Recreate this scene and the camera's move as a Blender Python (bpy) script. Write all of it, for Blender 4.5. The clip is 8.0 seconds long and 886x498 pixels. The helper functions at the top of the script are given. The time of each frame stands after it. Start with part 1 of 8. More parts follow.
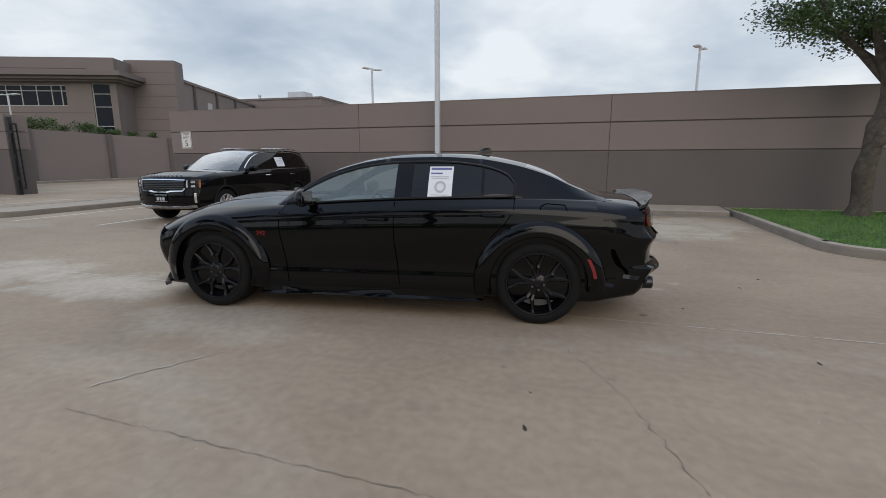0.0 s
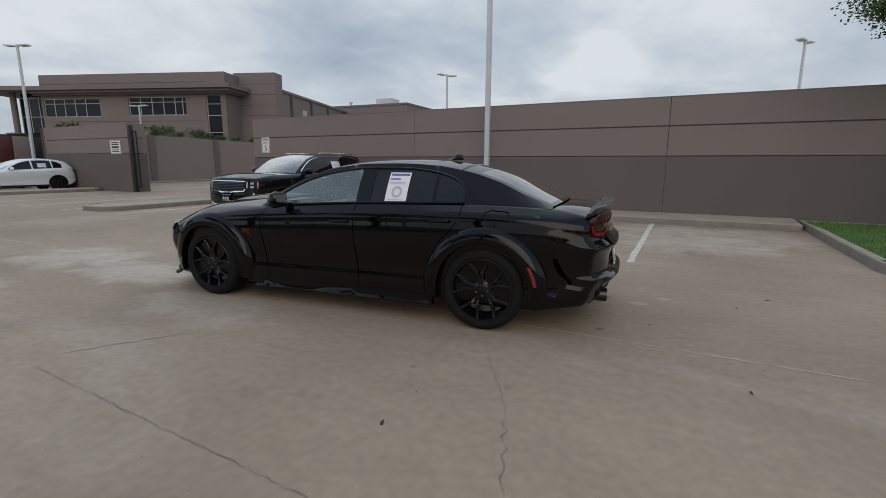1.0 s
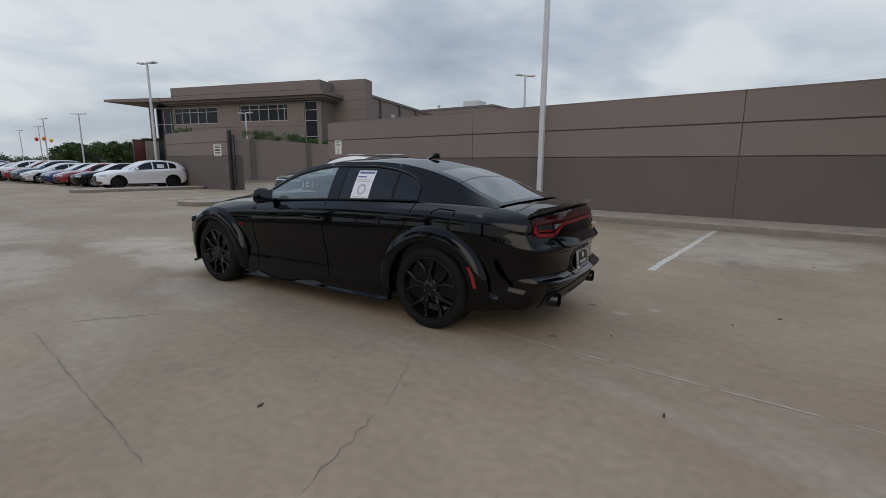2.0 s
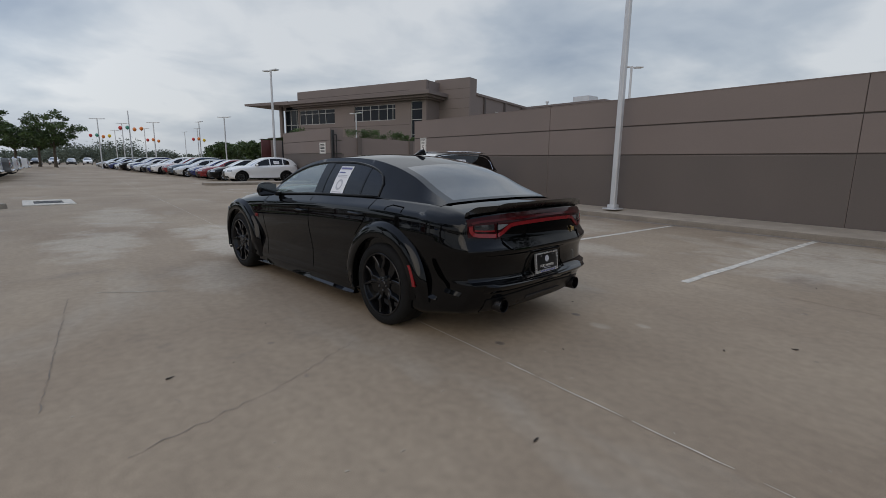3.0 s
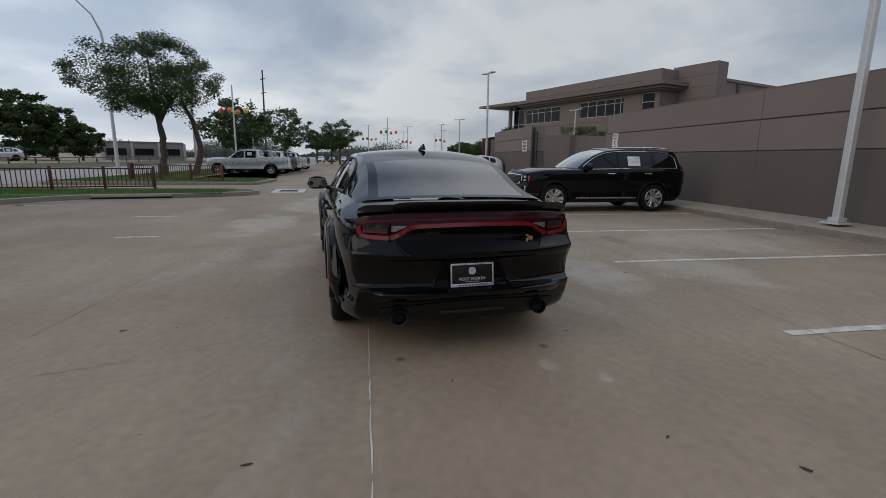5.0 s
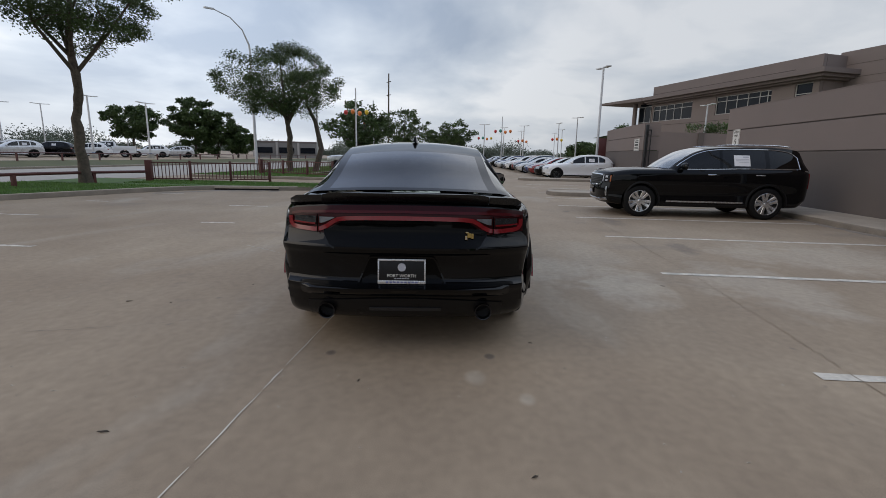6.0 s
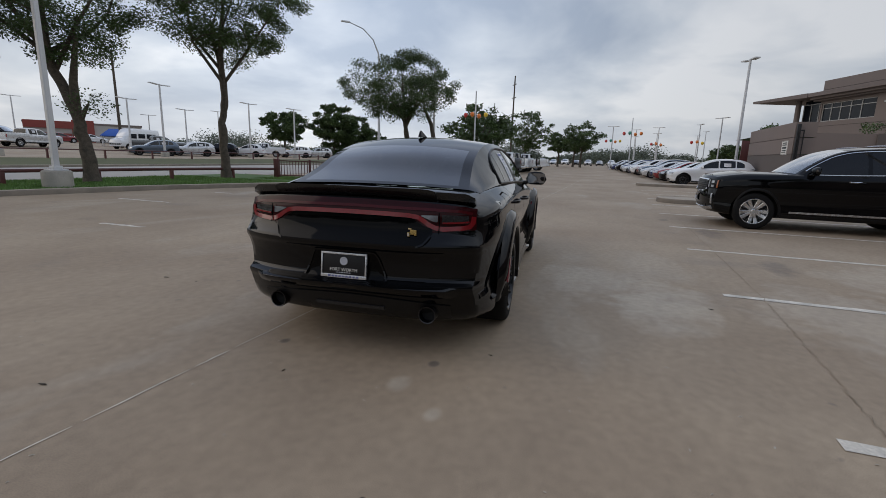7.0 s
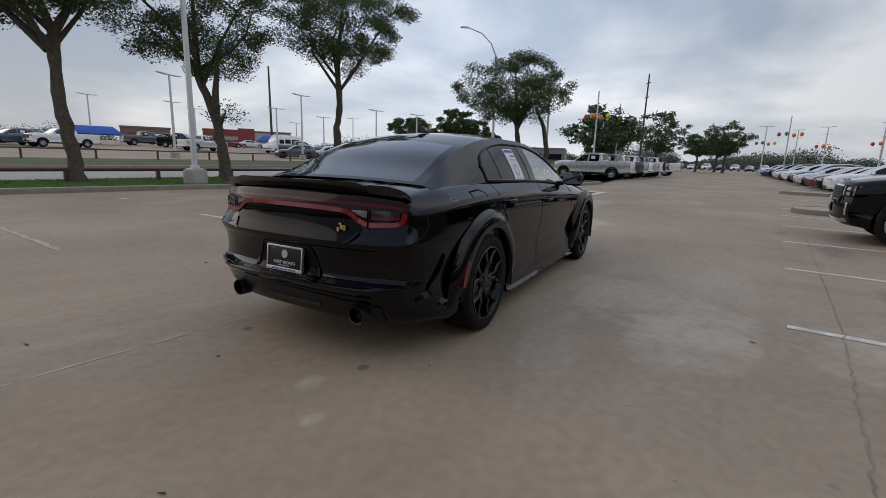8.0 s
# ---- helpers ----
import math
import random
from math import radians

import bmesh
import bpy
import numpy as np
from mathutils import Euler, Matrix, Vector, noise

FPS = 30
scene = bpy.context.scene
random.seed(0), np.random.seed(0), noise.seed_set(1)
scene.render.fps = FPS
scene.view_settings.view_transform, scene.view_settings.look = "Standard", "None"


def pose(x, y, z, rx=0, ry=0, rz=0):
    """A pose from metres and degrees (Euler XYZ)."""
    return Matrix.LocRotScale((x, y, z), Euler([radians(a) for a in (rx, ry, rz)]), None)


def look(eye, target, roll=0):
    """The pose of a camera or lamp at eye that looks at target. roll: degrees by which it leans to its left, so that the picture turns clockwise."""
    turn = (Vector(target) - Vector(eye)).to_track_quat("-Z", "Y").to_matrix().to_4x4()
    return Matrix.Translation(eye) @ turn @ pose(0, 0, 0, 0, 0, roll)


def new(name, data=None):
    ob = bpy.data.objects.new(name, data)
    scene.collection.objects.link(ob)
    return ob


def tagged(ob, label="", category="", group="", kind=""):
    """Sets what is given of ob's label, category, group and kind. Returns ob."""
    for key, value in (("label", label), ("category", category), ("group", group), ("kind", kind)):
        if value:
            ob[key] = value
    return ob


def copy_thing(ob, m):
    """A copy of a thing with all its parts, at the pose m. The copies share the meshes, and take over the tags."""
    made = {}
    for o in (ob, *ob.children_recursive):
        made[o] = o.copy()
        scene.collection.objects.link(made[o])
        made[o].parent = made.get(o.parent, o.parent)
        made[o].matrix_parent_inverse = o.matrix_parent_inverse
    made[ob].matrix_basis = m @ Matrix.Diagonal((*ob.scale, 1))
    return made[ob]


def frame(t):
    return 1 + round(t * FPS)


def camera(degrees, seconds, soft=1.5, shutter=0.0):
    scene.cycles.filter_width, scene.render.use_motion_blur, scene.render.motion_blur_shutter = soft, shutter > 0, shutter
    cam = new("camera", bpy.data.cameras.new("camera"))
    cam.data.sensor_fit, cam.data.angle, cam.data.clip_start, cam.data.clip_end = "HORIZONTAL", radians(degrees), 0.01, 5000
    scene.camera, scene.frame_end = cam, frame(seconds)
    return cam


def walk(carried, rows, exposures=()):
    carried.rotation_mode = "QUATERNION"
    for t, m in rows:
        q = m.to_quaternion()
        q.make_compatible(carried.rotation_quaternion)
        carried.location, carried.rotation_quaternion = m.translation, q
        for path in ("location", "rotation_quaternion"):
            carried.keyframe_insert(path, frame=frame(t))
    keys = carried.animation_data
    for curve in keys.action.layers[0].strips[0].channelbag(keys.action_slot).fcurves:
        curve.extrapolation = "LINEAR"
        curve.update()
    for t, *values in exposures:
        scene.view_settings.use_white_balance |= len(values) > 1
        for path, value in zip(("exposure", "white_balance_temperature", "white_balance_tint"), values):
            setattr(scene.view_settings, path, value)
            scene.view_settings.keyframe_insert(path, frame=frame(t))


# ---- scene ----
cam = camera(87.4, 8.0, soft=0.8)
PATH = [
    (0, (0.265, 0.322, 1.396), (-0.287, 2.207, 1.022), -0.1),
    (0.5, (0.781, 0.455, 1.41), (0.073, 2.291, 1.049), 0.1),
    (1, (1.422, 0.629, 1.42), (0.529, 2.382, 1.062), 0.3),
    (2.5, (2.88, 1.731, 1.381), (1.5, 3.134, 1.027), 0.5),
    (3, (3.319, 2.242, 1.39), (1.774, 3.459, 1.025), 0.7),
    (3.5, (3.617, 2.723, 1.384), (1.942, 3.749, 1.009), 0.9),
    (4, (3.817, 3.344, 1.381), (2.019, 4.134, 1.002), 0.8),
    (4.5, (3.949, 3.906, 1.391), (2.069, 4.474, 1.012), 0.6),
    (6, (3.806, 5.748, 1.341), (1.852, 5.582, 0.95), 1.1),
    (6.5, (3.652, 6.284, 1.312), (1.733, 5.878, 0.924), 1.3),
    (7, (3.381, 6.808, 1.297), (1.539, 6.134, 0.906), 1.7),
    (7.5, (3.064, 7.238, 1.272), (1.319, 6.343, 0.881), 1.9),
    (8, (2.668, 7.702, 1.261), (1.065, 6.571, 0.871), 1.8),
]
EXPOSURES = [(0.0, 0.59, 6900, 10.5), (1.0, 0.35, 6900, 10.5), (2.5, 0.24, 6880, 11), (4.5, -0.05, 6900, 11.5), (6.0, 0.23, 6930, 12.5), (7.0, 0.13, 6970, 13), (8.0, 0.15, 7000, 13)]


walk(cam, [(t, look(eye, target, roll)) for t, eye, target, roll in PATH], EXPOSURES)

# ---- sky and sun: an overcast morning, a veiled sun in the south ----
SUN_AZ, SUN_EL = radians(-65), radians(28)
SUN_DIR = Vector((math.cos(SUN_EL) * math.cos(SUN_AZ), math.cos(SUN_EL) * math.sin(SUN_AZ), math.sin(SUN_EL)))


def build_world():
    world = bpy.data.worlds.new("overcast_sky")
    scene.world = world
    world.use_nodes = True
    nt = world.node_tree
    nt.nodes.clear()
    N, L = nt.nodes.new, nt.links.new
    out, bg = N("ShaderNodeOutputWorld"), N("ShaderNodeBackground")
    sky = N("ShaderNodeTexSky")
    sky.sky_type, sky.sun_disc = "NISHITA", False
    sky.sun_elevation, sky.sun_rotation = SUN_EL, radians(90) - SUN_AZ
    sky.air_density, sky.dust_density = 1.0, 3.0
    co = N("ShaderNodeTexCoord")
    sep = N("ShaderNodeSeparateXYZ")
    L(co.outputs["Generated"], sep.inputs[0])

    def m(op, a, b=None, clamp=False):
        n = N("ShaderNodeMath")
        n.operation, n.use_clamp = op, clamp
        for i, v in enumerate((a, b)):
            if v is None:
                continue
            if isinstance(v, (int, float)):
                n.inputs[i].default_value = v
            else:
                L(v, n.inputs[i])
        return n.outputs[0]

    # a flat cloud layer seen in perspective: divide by the height of the view
    up = m("MAXIMUM", sep.outputs[2], 0.0)
    den = m("ADD", up, 0.24)
    cx, cy = m("DIVIDE", sep.outputs[0], den), m("DIVIDE", sep.outputs[1], den)
    comb = N("ShaderNodeCombineXYZ")
    L(cx, comb.inputs[0]), L(cy, comb.inputs[1])
    big, small = N("ShaderNodeTexNoise"), N("ShaderNodeTexNoise")
    for n, sc, det, rough in ((big, 0.85, 5, 0.5), (small, 2.4, 5, 0.55)):
        L(comb.outputs[0], n.inputs["Vector"])
        n.inputs["Scale"].default_value, n.inputs["Detail"].default_value, n.inputs["Roughness"].default_value = sc, det, rough
        n.inputs["Distortion"].default_value = 0.35
    mixn = m("ADD", m("MULTIPLY", big.outputs[0], 0.80), m("MULTIPLY", small.outputs[0], 0.20))
    mixn = m("ADD", mixn, m("MULTIPLY", sep.outputs[1], 0.055))
    ramp = N("ShaderNodeValToRGB")
    L(mixn, ramp.inputs[0])
    e = ramp.color_ramp.elements
    e[0].position, e[0].color = 0.38, (0.245, 0.312, 0.415, 1)
    e[1].position, e[1].color = 0.60, (0.585, 0.640, 0.705, 1)
    mid = e.new(0.50)
    mid.color = (0.385, 0.455, 0.545, 1)
    # paler towards the horizon
    hor = m("POWER", m("SUBTRACT", 1.0, up, True), 9.0)
    pale = N("ShaderNodeMixRGB")
    L(m("MULTIPLY", hor, 0.52), pale.inputs[0]), L(ramp.outputs[0], pale.inputs[1])
    pale.inputs[2].default_value = (0.560, 0.605, 0.650, 1)
    # a wide gap in the cloud, high on the south and east sides, shows blue
    high = N("ShaderNodeMapRange")
    L(up, high.inputs[0])
    high.inputs[1].default_value, high.inputs[2].default_value = 0.30, 0.60
    high.inputs[3].default_value, high.inputs[4].default_value = 0.0, 0.55
    blue = N("ShaderNodeMixRGB")
    side = N("ShaderNodeMapRange")
    L(m("ADD", m("SUBTRACT", sep.outputs[1], m("MULTIPLY", m("MAXIMUM", sep.outputs[0], 0.0), 0.9)), m("MULTIPLY", mixn, 0.5)), side.inputs[0])
    side.inputs[1].default_value, side.inputs[2].default_value = 0.10, 0.60
    side.inputs[3].default_value, side.inputs[4].default_value = 1.0, 0.12
    L(m("MULTIPLY", high.outputs[0], side.outputs[0]), blue.inputs[0]), L(pale.outputs[0], blue.inputs[1])
    blue.inputs[2].default_value = (0.36, 0.48, 0.76, 1)
    pale = blue
    # a thin, bright place in the cloud, low in the south-west
    dot = N("ShaderNodeVectorMath")
    dot.operation = "DOT_PRODUCT"
    L(co.outputs["Generated"], dot.inputs[0])
    dot.inputs[1].default_value = (-0.79, -0.55, 0.26)
    facing = m("MAXIMUM", dot.outputs["Value"], 0.0)
    near = m("ADD", m("MULTIPLY", m("POWER", facing, 120.0), 0.25), m("MULTIPLY", m("POWER", facing, 700.0), 0.9))
    glow = m("MULTIPLY", near, m("MULTIPLY", m("SUBTRACT", mixn, 0.30, True), 3.0))
    add = N("ShaderNodeMixRGB")
    add.blend_type = "ADD"
    L(glow, add.inputs[0]), L(pale.outputs[0], add.inputs[1])
    add.inputs[2].default_value = (0.42, 0.41, 0.38, 1)
    # blue sky above the cloud, seen a little through it
    skymul = N("ShaderNodeMixRGB")
    skymul.blend_type = "MULTIPLY"
    skymul.inputs[0].default_value = 1
    L(sky.outputs[0], skymul.inputs[1])
    skymul.inputs[2].default_value = (0.1, 0.1, 0.1, 1)
    fin = N("ShaderNodeMixRGB")
    fin.inputs[0].default_value = 0.90
    L(skymul.outputs[0], fin.inputs[1]), L(add.outputs[0], fin.inputs[2])
    L(fin.outputs[0], bg.inputs[0])
    # the cloud is brighter on the side of the sun
    west = N("ShaderNodeMapRange")
    L(m("POWER", facing, 7.0), west.inputs[0])
    west.inputs[1].default_value, west.inputs[2].default_value = 0.0, 1.0
    west.inputs[3].default_value, west.inputs[4].default_value = 0.95, 1.66
    # an overcast sky is brightest overhead, outside the blue gap
    zen = N("ShaderNodeMapRange")
    L(up, zen.inputs[0])
    zen.inputs[1].default_value, zen.inputs[2].default_value = 0.36, 0.72
    zen.inputs[3].default_value, zen.inputs[4].default_value = 0.0, 1.2
    open_sky = m("SUBTRACT", 1.0, side.outputs[0], True)
    lift = m("ADD", 1.0, m("MULTIPLY", zen.outputs[0], open_sky))
    L(m("MULTIPLY", west.outputs[0], lift), bg.inputs[1])
    L(bg.outputs[0], out.inputs[0])


build_world()
sun_data = bpy.data.lights.new("sun", "SUN")
sun_data.energy, sun_data.angle, sun_data.color = 0.55, radians(50), (1.0, 0.93, 0.82)
sun = new("sun", sun_data)
sun.matrix_world = look(SUN_DIR * 100, (0, 0, 0))


# ---- materials ----
def new_mat(name):
    mt = bpy.data.materials.new(name)
    mt.use_nodes = True
    nt = mt.node_tree
    return mt, nt, nt.nodes["Principled BSDF"]


def surface(name, color, rough=0.6, metal=0.0, var=0.15, scale=6.0, fine=60.0, bump=0.15, coat=0.0, rvar=0.12, spread=0.0, spec=0.5, stains=None, warm=None):
    """A surface with variation at two scales in object space: broad stains and fine grain, in colour, gloss and relief."""
    mt, nt, p = new_mat(name)
    N, L = nt.nodes.new, nt.links.new
    co = N("ShaderNodeTexCoord")
    a, b = N("ShaderNodeTexNoise"), N("ShaderNodeTexNoise")
    for n, s, d in ((a, scale, 5), (b, fine, 3)):
        L(co.outputs["Object"], n.inputs["Vector"])
        n.inputs["Scale"].default_value, n.inputs["Detail"].default_value = s, d
    mix = N("ShaderNodeMath")
    mix.operation = "MULTIPLY_ADD"
    L(a.outputs[0], mix.inputs[0])
    mix.inputs[1].default_value = 0.65
    half = N("ShaderNodeMath")
    half.operation = "MULTIPLY"
    L(b.outputs[0], half.inputs[0])
    half.inputs[1].default_value = 0.35
    L(half.outputs[0], mix.inputs[2])
    val = mix.outputs[0]
    if spread:
        info = N("ShaderNodeObjectInfo")
        add = N("ShaderNodeMath")
        add.operation = "MULTIPLY_ADD"
        L(info.outputs["Random"], add.inputs[0])
        add.inputs[1].default_value = spread
        L(val, add.inputs[2])
        sub = N("ShaderNodeMath")
        sub.operation = "SUBTRACT"
        L(add.outputs[0], sub.inputs[0])
        sub.inputs[1].default_value = spread / 2
        val = sub.outputs[0]
    ramp = N("ShaderNodeValToRGB")
    L(val, ramp.inputs[0])
    c = np.array(color)
    w = np.array(warm if warm else color)
    ramp.color_ramp.elements[0].position, ramp.color_ramp.elements[0].color = 0.3, (*(c * (1 - var)), 1)
    ramp.color_ramp.elements[1].position, ramp.color_ramp.elements[1].color = 0.7, (*np.minimum(w * (1 + var), 1), 1)
    L(ramp.outputs[0], p.inputs["Base Color"])
    r = N("ShaderNodeMapRange")
    L(val, r.inputs[0])
    r.inputs[1].default_value, r.inputs[2].default_value = 0.3, 0.7
    r.inputs[3].default_value, r.inputs[4].default_value = max(rough - rvar, 0.02), min(rough + rvar, 1)
    L(r.outputs[0], p.inputs["Roughness"])
    p.inputs["Metallic"].default_value = metal
    p.inputs["Specular IOR Level"].default_value = spec
    p.inputs["Coat Weight"].default_value = coat
    p.inputs["Coat Roughness"].default_value = 0.03
    if bump:
        bp = N("ShaderNodeBump")
        bp.inputs["Strength"].default_value, bp.inputs["Distance"].default_value = bump, 0.01
        L(b.outputs[0], bp.inputs["Height"]), L(bp.outputs[0], p.inputs["Normal"])
    return mt


def glass(name, tint, gloss_rough=0.0, boost=1.15, pale_sheen=0.0):
    """A thin tinted pane: what lies behind it through the tint, with a clear reflection over it."""
    mt, nt, p = new_mat(name)
    N, L = nt.nodes.new, nt.links.new
    nt.nodes.remove(p)
    t, g, fr, mx = N("ShaderNodeBsdfTransparent"), N("ShaderNodeBsdfGlossy"), N("ShaderNodeLayerWeight"), N("ShaderNodeMixShader")
    t.inputs[0].default_value = (*tint, 1)
    g.inputs["Roughness"].default_value = gloss_rough
    fr.inputs[0].default_value = 0.5
    edge = N("ShaderNodeMath")
    edge.operation = "POWER"
    L(fr.outputs["Facing"], edge.inputs[0])
    edge.inputs[1].default_value = 4.2
    both_sides = N("ShaderNodeMath")
    both_sides.operation = "MULTIPLY_ADD"
    L(edge.outputs[0], both_sides.inputs[0])
    both_sides.inputs[1].default_value, both_sides.inputs[2].default_value = 0.9, 0.07
    sc = N("ShaderNodeMath")
    sc.operation, sc.use_clamp = "MULTIPLY", True
    L(both_sides.outputs[0], sc.inputs[0])
    sc.inputs[1].default_value = boost
    L(sc.outputs[0], mx.inputs[0]), L(g.outputs[0], mx.inputs[2])
    # pale teal diffuse share paints in sky reflection and light seen through the cabin
    if pale_sheen:
        film, both = N("ShaderNodeBsdfDiffuse"), N("ShaderNodeMixShader")
        film.inputs[0].default_value = (0.56, 0.74, 0.70, 1)
        both.inputs[0].default_value = pale_sheen
        L(t.outputs[0], both.inputs[1]), L(film.outputs[0], both.inputs[2]), L(both.outputs[0], mx.inputs[1])
    else:
        L(t.outputs[0], mx.inputs[1])
    L(mx.outputs[0], nt.nodes["Material Output"].inputs[0])
    return mt


def concrete_paving():
    """Old broom-finished concrete: warm grey, with tyre-polished bands, pale washed patches, dark drips and fine grit."""
    mt, nt, p = new_mat("concrete_paving")
    N, L = nt.nodes.new, nt.links.new
    co = N("ShaderNodeTexCoord")

    def noise_at(scale, detail=5, stretch=None, dist=0.0, off=0.0):
        n = N("ShaderNodeTexNoise")
        mp = N("ShaderNodeMapping")
        L(co.outputs["Object"], mp.inputs[0]), L(mp.outputs[0], n.inputs["Vector"])
        mp.inputs["Location"].default_value = (off, off * 0.7, 0)
        if stretch:
            mp.inputs["Scale"].default_value = stretch
        n.inputs["Scale"].default_value, n.inputs["Detail"].default_value, n.inputs["Distortion"].default_value = scale, detail, dist
        return n.outputs[0]

    def ramp(src, p0, p1, c0, c1):
        r = N("ShaderNodeValToRGB")
        L(src, r.inputs[0])
        r.color_ramp.elements[0].position, r.color_ramp.elements[0].color = p0, c0
        r.color_ramp.elements[1].position, r.color_ramp.elements[1].color = p1, c1
        return r.outputs[0]

    def mixc(fac, a, b, mode="MIX", amount=1.0):
        n = N("ShaderNodeMixRGB")
        n.blend_type = mode
        if amount != 1.0:
            k = N("ShaderNodeMath")
            k.operation = "MULTIPLY"
            L(fac, k.inputs[0])
            k.inputs[1].default_value = amount
            fac = k.outputs[0]
        if isinstance(fac, (int, float)):
            n.inputs[0].default_value = fac
        else:
            L(fac, n.inputs[0])
        for s, v in ((1, a), (2, b)):
            if isinstance(v, tuple):
                n.inputs[s].default_value = v
            else:
                L(v, n.inputs[s])
        return n.outputs[0]

    W, B = (1, 1, 1, 1), (0, 0, 0, 1)
    base = ramp(noise_at(0.35, 6), 0.35, 0.68, (0.292, 0.219, 0.152, 1), (0.382, 0.299, 0.212, 1))
    # pale washed patches, drawn out along the aisle
    pale = ramp(noise_at(0.55, 7, (0.55, 1.3, 1), 0.6, 7.3), 0.58, 0.74, B, W)
    c = mixc(pale, base, (0.44, 0.385, 0.31, 1), amount=0.55)
    # darker damp or oily patches
    dark = ramp(noise_at(0.8, 6, (1.0, 0.7, 1), 0.4, 21.7), 0.60, 0.78, B, W)
    c = mixc(dark, c, (0.20, 0.17, 0.145, 1), amount=0.5)
    # washed-out patches, oily spots and a wide dark blot beneath the car's rear, where they lie
    sepg = N("ShaderNodeSeparateXYZ")
    L(co.outputs["Object"], sepg.inputs[0])
    ragged = noise_at(1.6, 7, None, 0.5, 4.4)
    fine_r = noise_at(6.0, 6, None, 0.3, 9.4)

    def blot(cx, cy, rx, ry, soft=0.55):
        outs = []
        for o, c0, r0 in ((0, cx, rx), (1, cy, ry)):
            m1 = N("ShaderNodeMath")
            m1.operation = "MULTIPLY_ADD"
            L(sepg.outputs[o], m1.inputs[0])
            m1.inputs[1].default_value, m1.inputs[2].default_value = 1 / r0, -c0 / r0
            m2 = N("ShaderNodeMath")
            m2.operation = "POWER"
            ab = N("ShaderNodeMath")
            ab.operation = "ABSOLUTE"
            L(m1.outputs[0], ab.inputs[0]), L(ab.outputs[0], m2.inputs[0])
            m2.inputs[1].default_value = 2.0
            outs.append(m2.outputs[0])
        ad = N("ShaderNodeMath")
        ad.operation = "ADD"
        L(outs[0], ad.inputs[0]), L(outs[1], ad.inputs[1])
        w1 = N("ShaderNodeMath")
        w1.operation = "MULTIPLY_ADD"
        L(ragged, w1.inputs[0])
        w1.inputs[1].default_value = 3.2
        L(ad.outputs[0], w1.inputs[2])
        w2 = N("ShaderNodeMath")
        w2.operation = "MULTIPLY_ADD"
        L(fine_r, w2.inputs[0])
        w2.inputs[1].default_value = 1.1
        L(w1.outputs[0], w2.inputs[2])
        mr = N("ShaderNodeMapRange")
        L(w2.outputs[0], mr.inputs[0])
        mr.inputs[1].default_value, mr.inputs[2].default_value = 2.85 - soft, 2.85 + soft
        mr.inputs[3].default_value, mr.inputs[4].default_value = 1.0, 0.0
        return mr.outputs[0]

    for cx, cy, rx, ry, k in ((-4.9, 4.2, 1.2, 0.55, 0.7), (-6.7, 4.3, 1.1, 0.7, 0.65), (-6.2, 2.4, 1.6, 0.7, 0.55), (-2.7, 3.6, 1.0, 0.5, 0.35), (-1.3, 7.3, 0.9, 0.45, 0.5), (-1.4, 8.8, 1.1, 0.7, 0.4), (1.6, 10.4, 1.6, 1.3, 0.55), (1.3, 12.2, 1.4, 0.9, 0.5), (1.12, 5.74, 0.10, 0.07, 0.35), (1.37, 6.04, 0.07, 0.05, 0.4), (-1.8, 6.6, 0.8, 0.5, 0.35), (-3.3, 10.8, 1.2, 1.6, 0.4), (-10.5, 3.0, 2.6, 0.8, 0.45), (2.9, 11.8, 0.9, 1.6, 0.4)):
        c = mixc(blot(cx, cy, rx, ry), c, (0.54, 0.475, 0.385, 1), amount=k)
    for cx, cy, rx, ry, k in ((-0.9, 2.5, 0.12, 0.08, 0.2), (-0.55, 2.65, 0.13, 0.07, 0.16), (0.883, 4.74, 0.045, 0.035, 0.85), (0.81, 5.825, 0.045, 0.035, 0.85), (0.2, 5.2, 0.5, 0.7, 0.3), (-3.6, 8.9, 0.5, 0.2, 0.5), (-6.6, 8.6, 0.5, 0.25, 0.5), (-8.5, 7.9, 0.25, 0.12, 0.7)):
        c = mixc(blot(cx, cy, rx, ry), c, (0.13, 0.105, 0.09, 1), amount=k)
    # small spots
    spots = ramp(noise_at(7.0, 3, None, 0.0, 3.1), 0.70, 0.76, B, W)
    c = mixc(spots, c, (0.17, 0.14, 0.12, 1), amount=0.45)
    grit = noise_at(170.0, 2)
    c = mixc(0.35, c, ramp(grit, 0.3, 0.7, (0.55, 0.55, 0.55, 1), (1.35, 1.35, 1.35, 1)), "MULTIPLY")
    mott = noise_at(14.0, 5, None, 0.0, 11.0)
    c = mixc(0.42, c, ramp(mott, 0.32, 0.68, (0.76, 0.76, 0.76, 1), (1.18, 1.18, 1.18, 1)), "MULTIPLY")
    blotch = noise_at(2.1, 8, (0.7, 1.3, 1), 0.2, 31.0)
    c = mixc(0.28, c, ramp(blotch, 0.36, 0.66, (0.84, 0.84, 0.85, 1), (1.12, 1.12, 1.11, 1)), "MULTIPLY")
    L(c, p.inputs["Base Color"])
    rr = N("ShaderNodeMapRange")
    L(noise_at(1.2, 4), rr.inputs[0])
    rr.inputs[3].default_value, rr.inputs[4].default_value = 0.62, 0.86
    L(rr.outputs[0], p.inputs["Roughness"])
    p.inputs["Specular IOR Level"].default_value = 0.35
    b1, b2 = N("ShaderNodeBump"), N("ShaderNodeBump")
    b1.inputs["Strength"].default_value, b1.inputs["Distance"].default_value = 0.25, 0.004
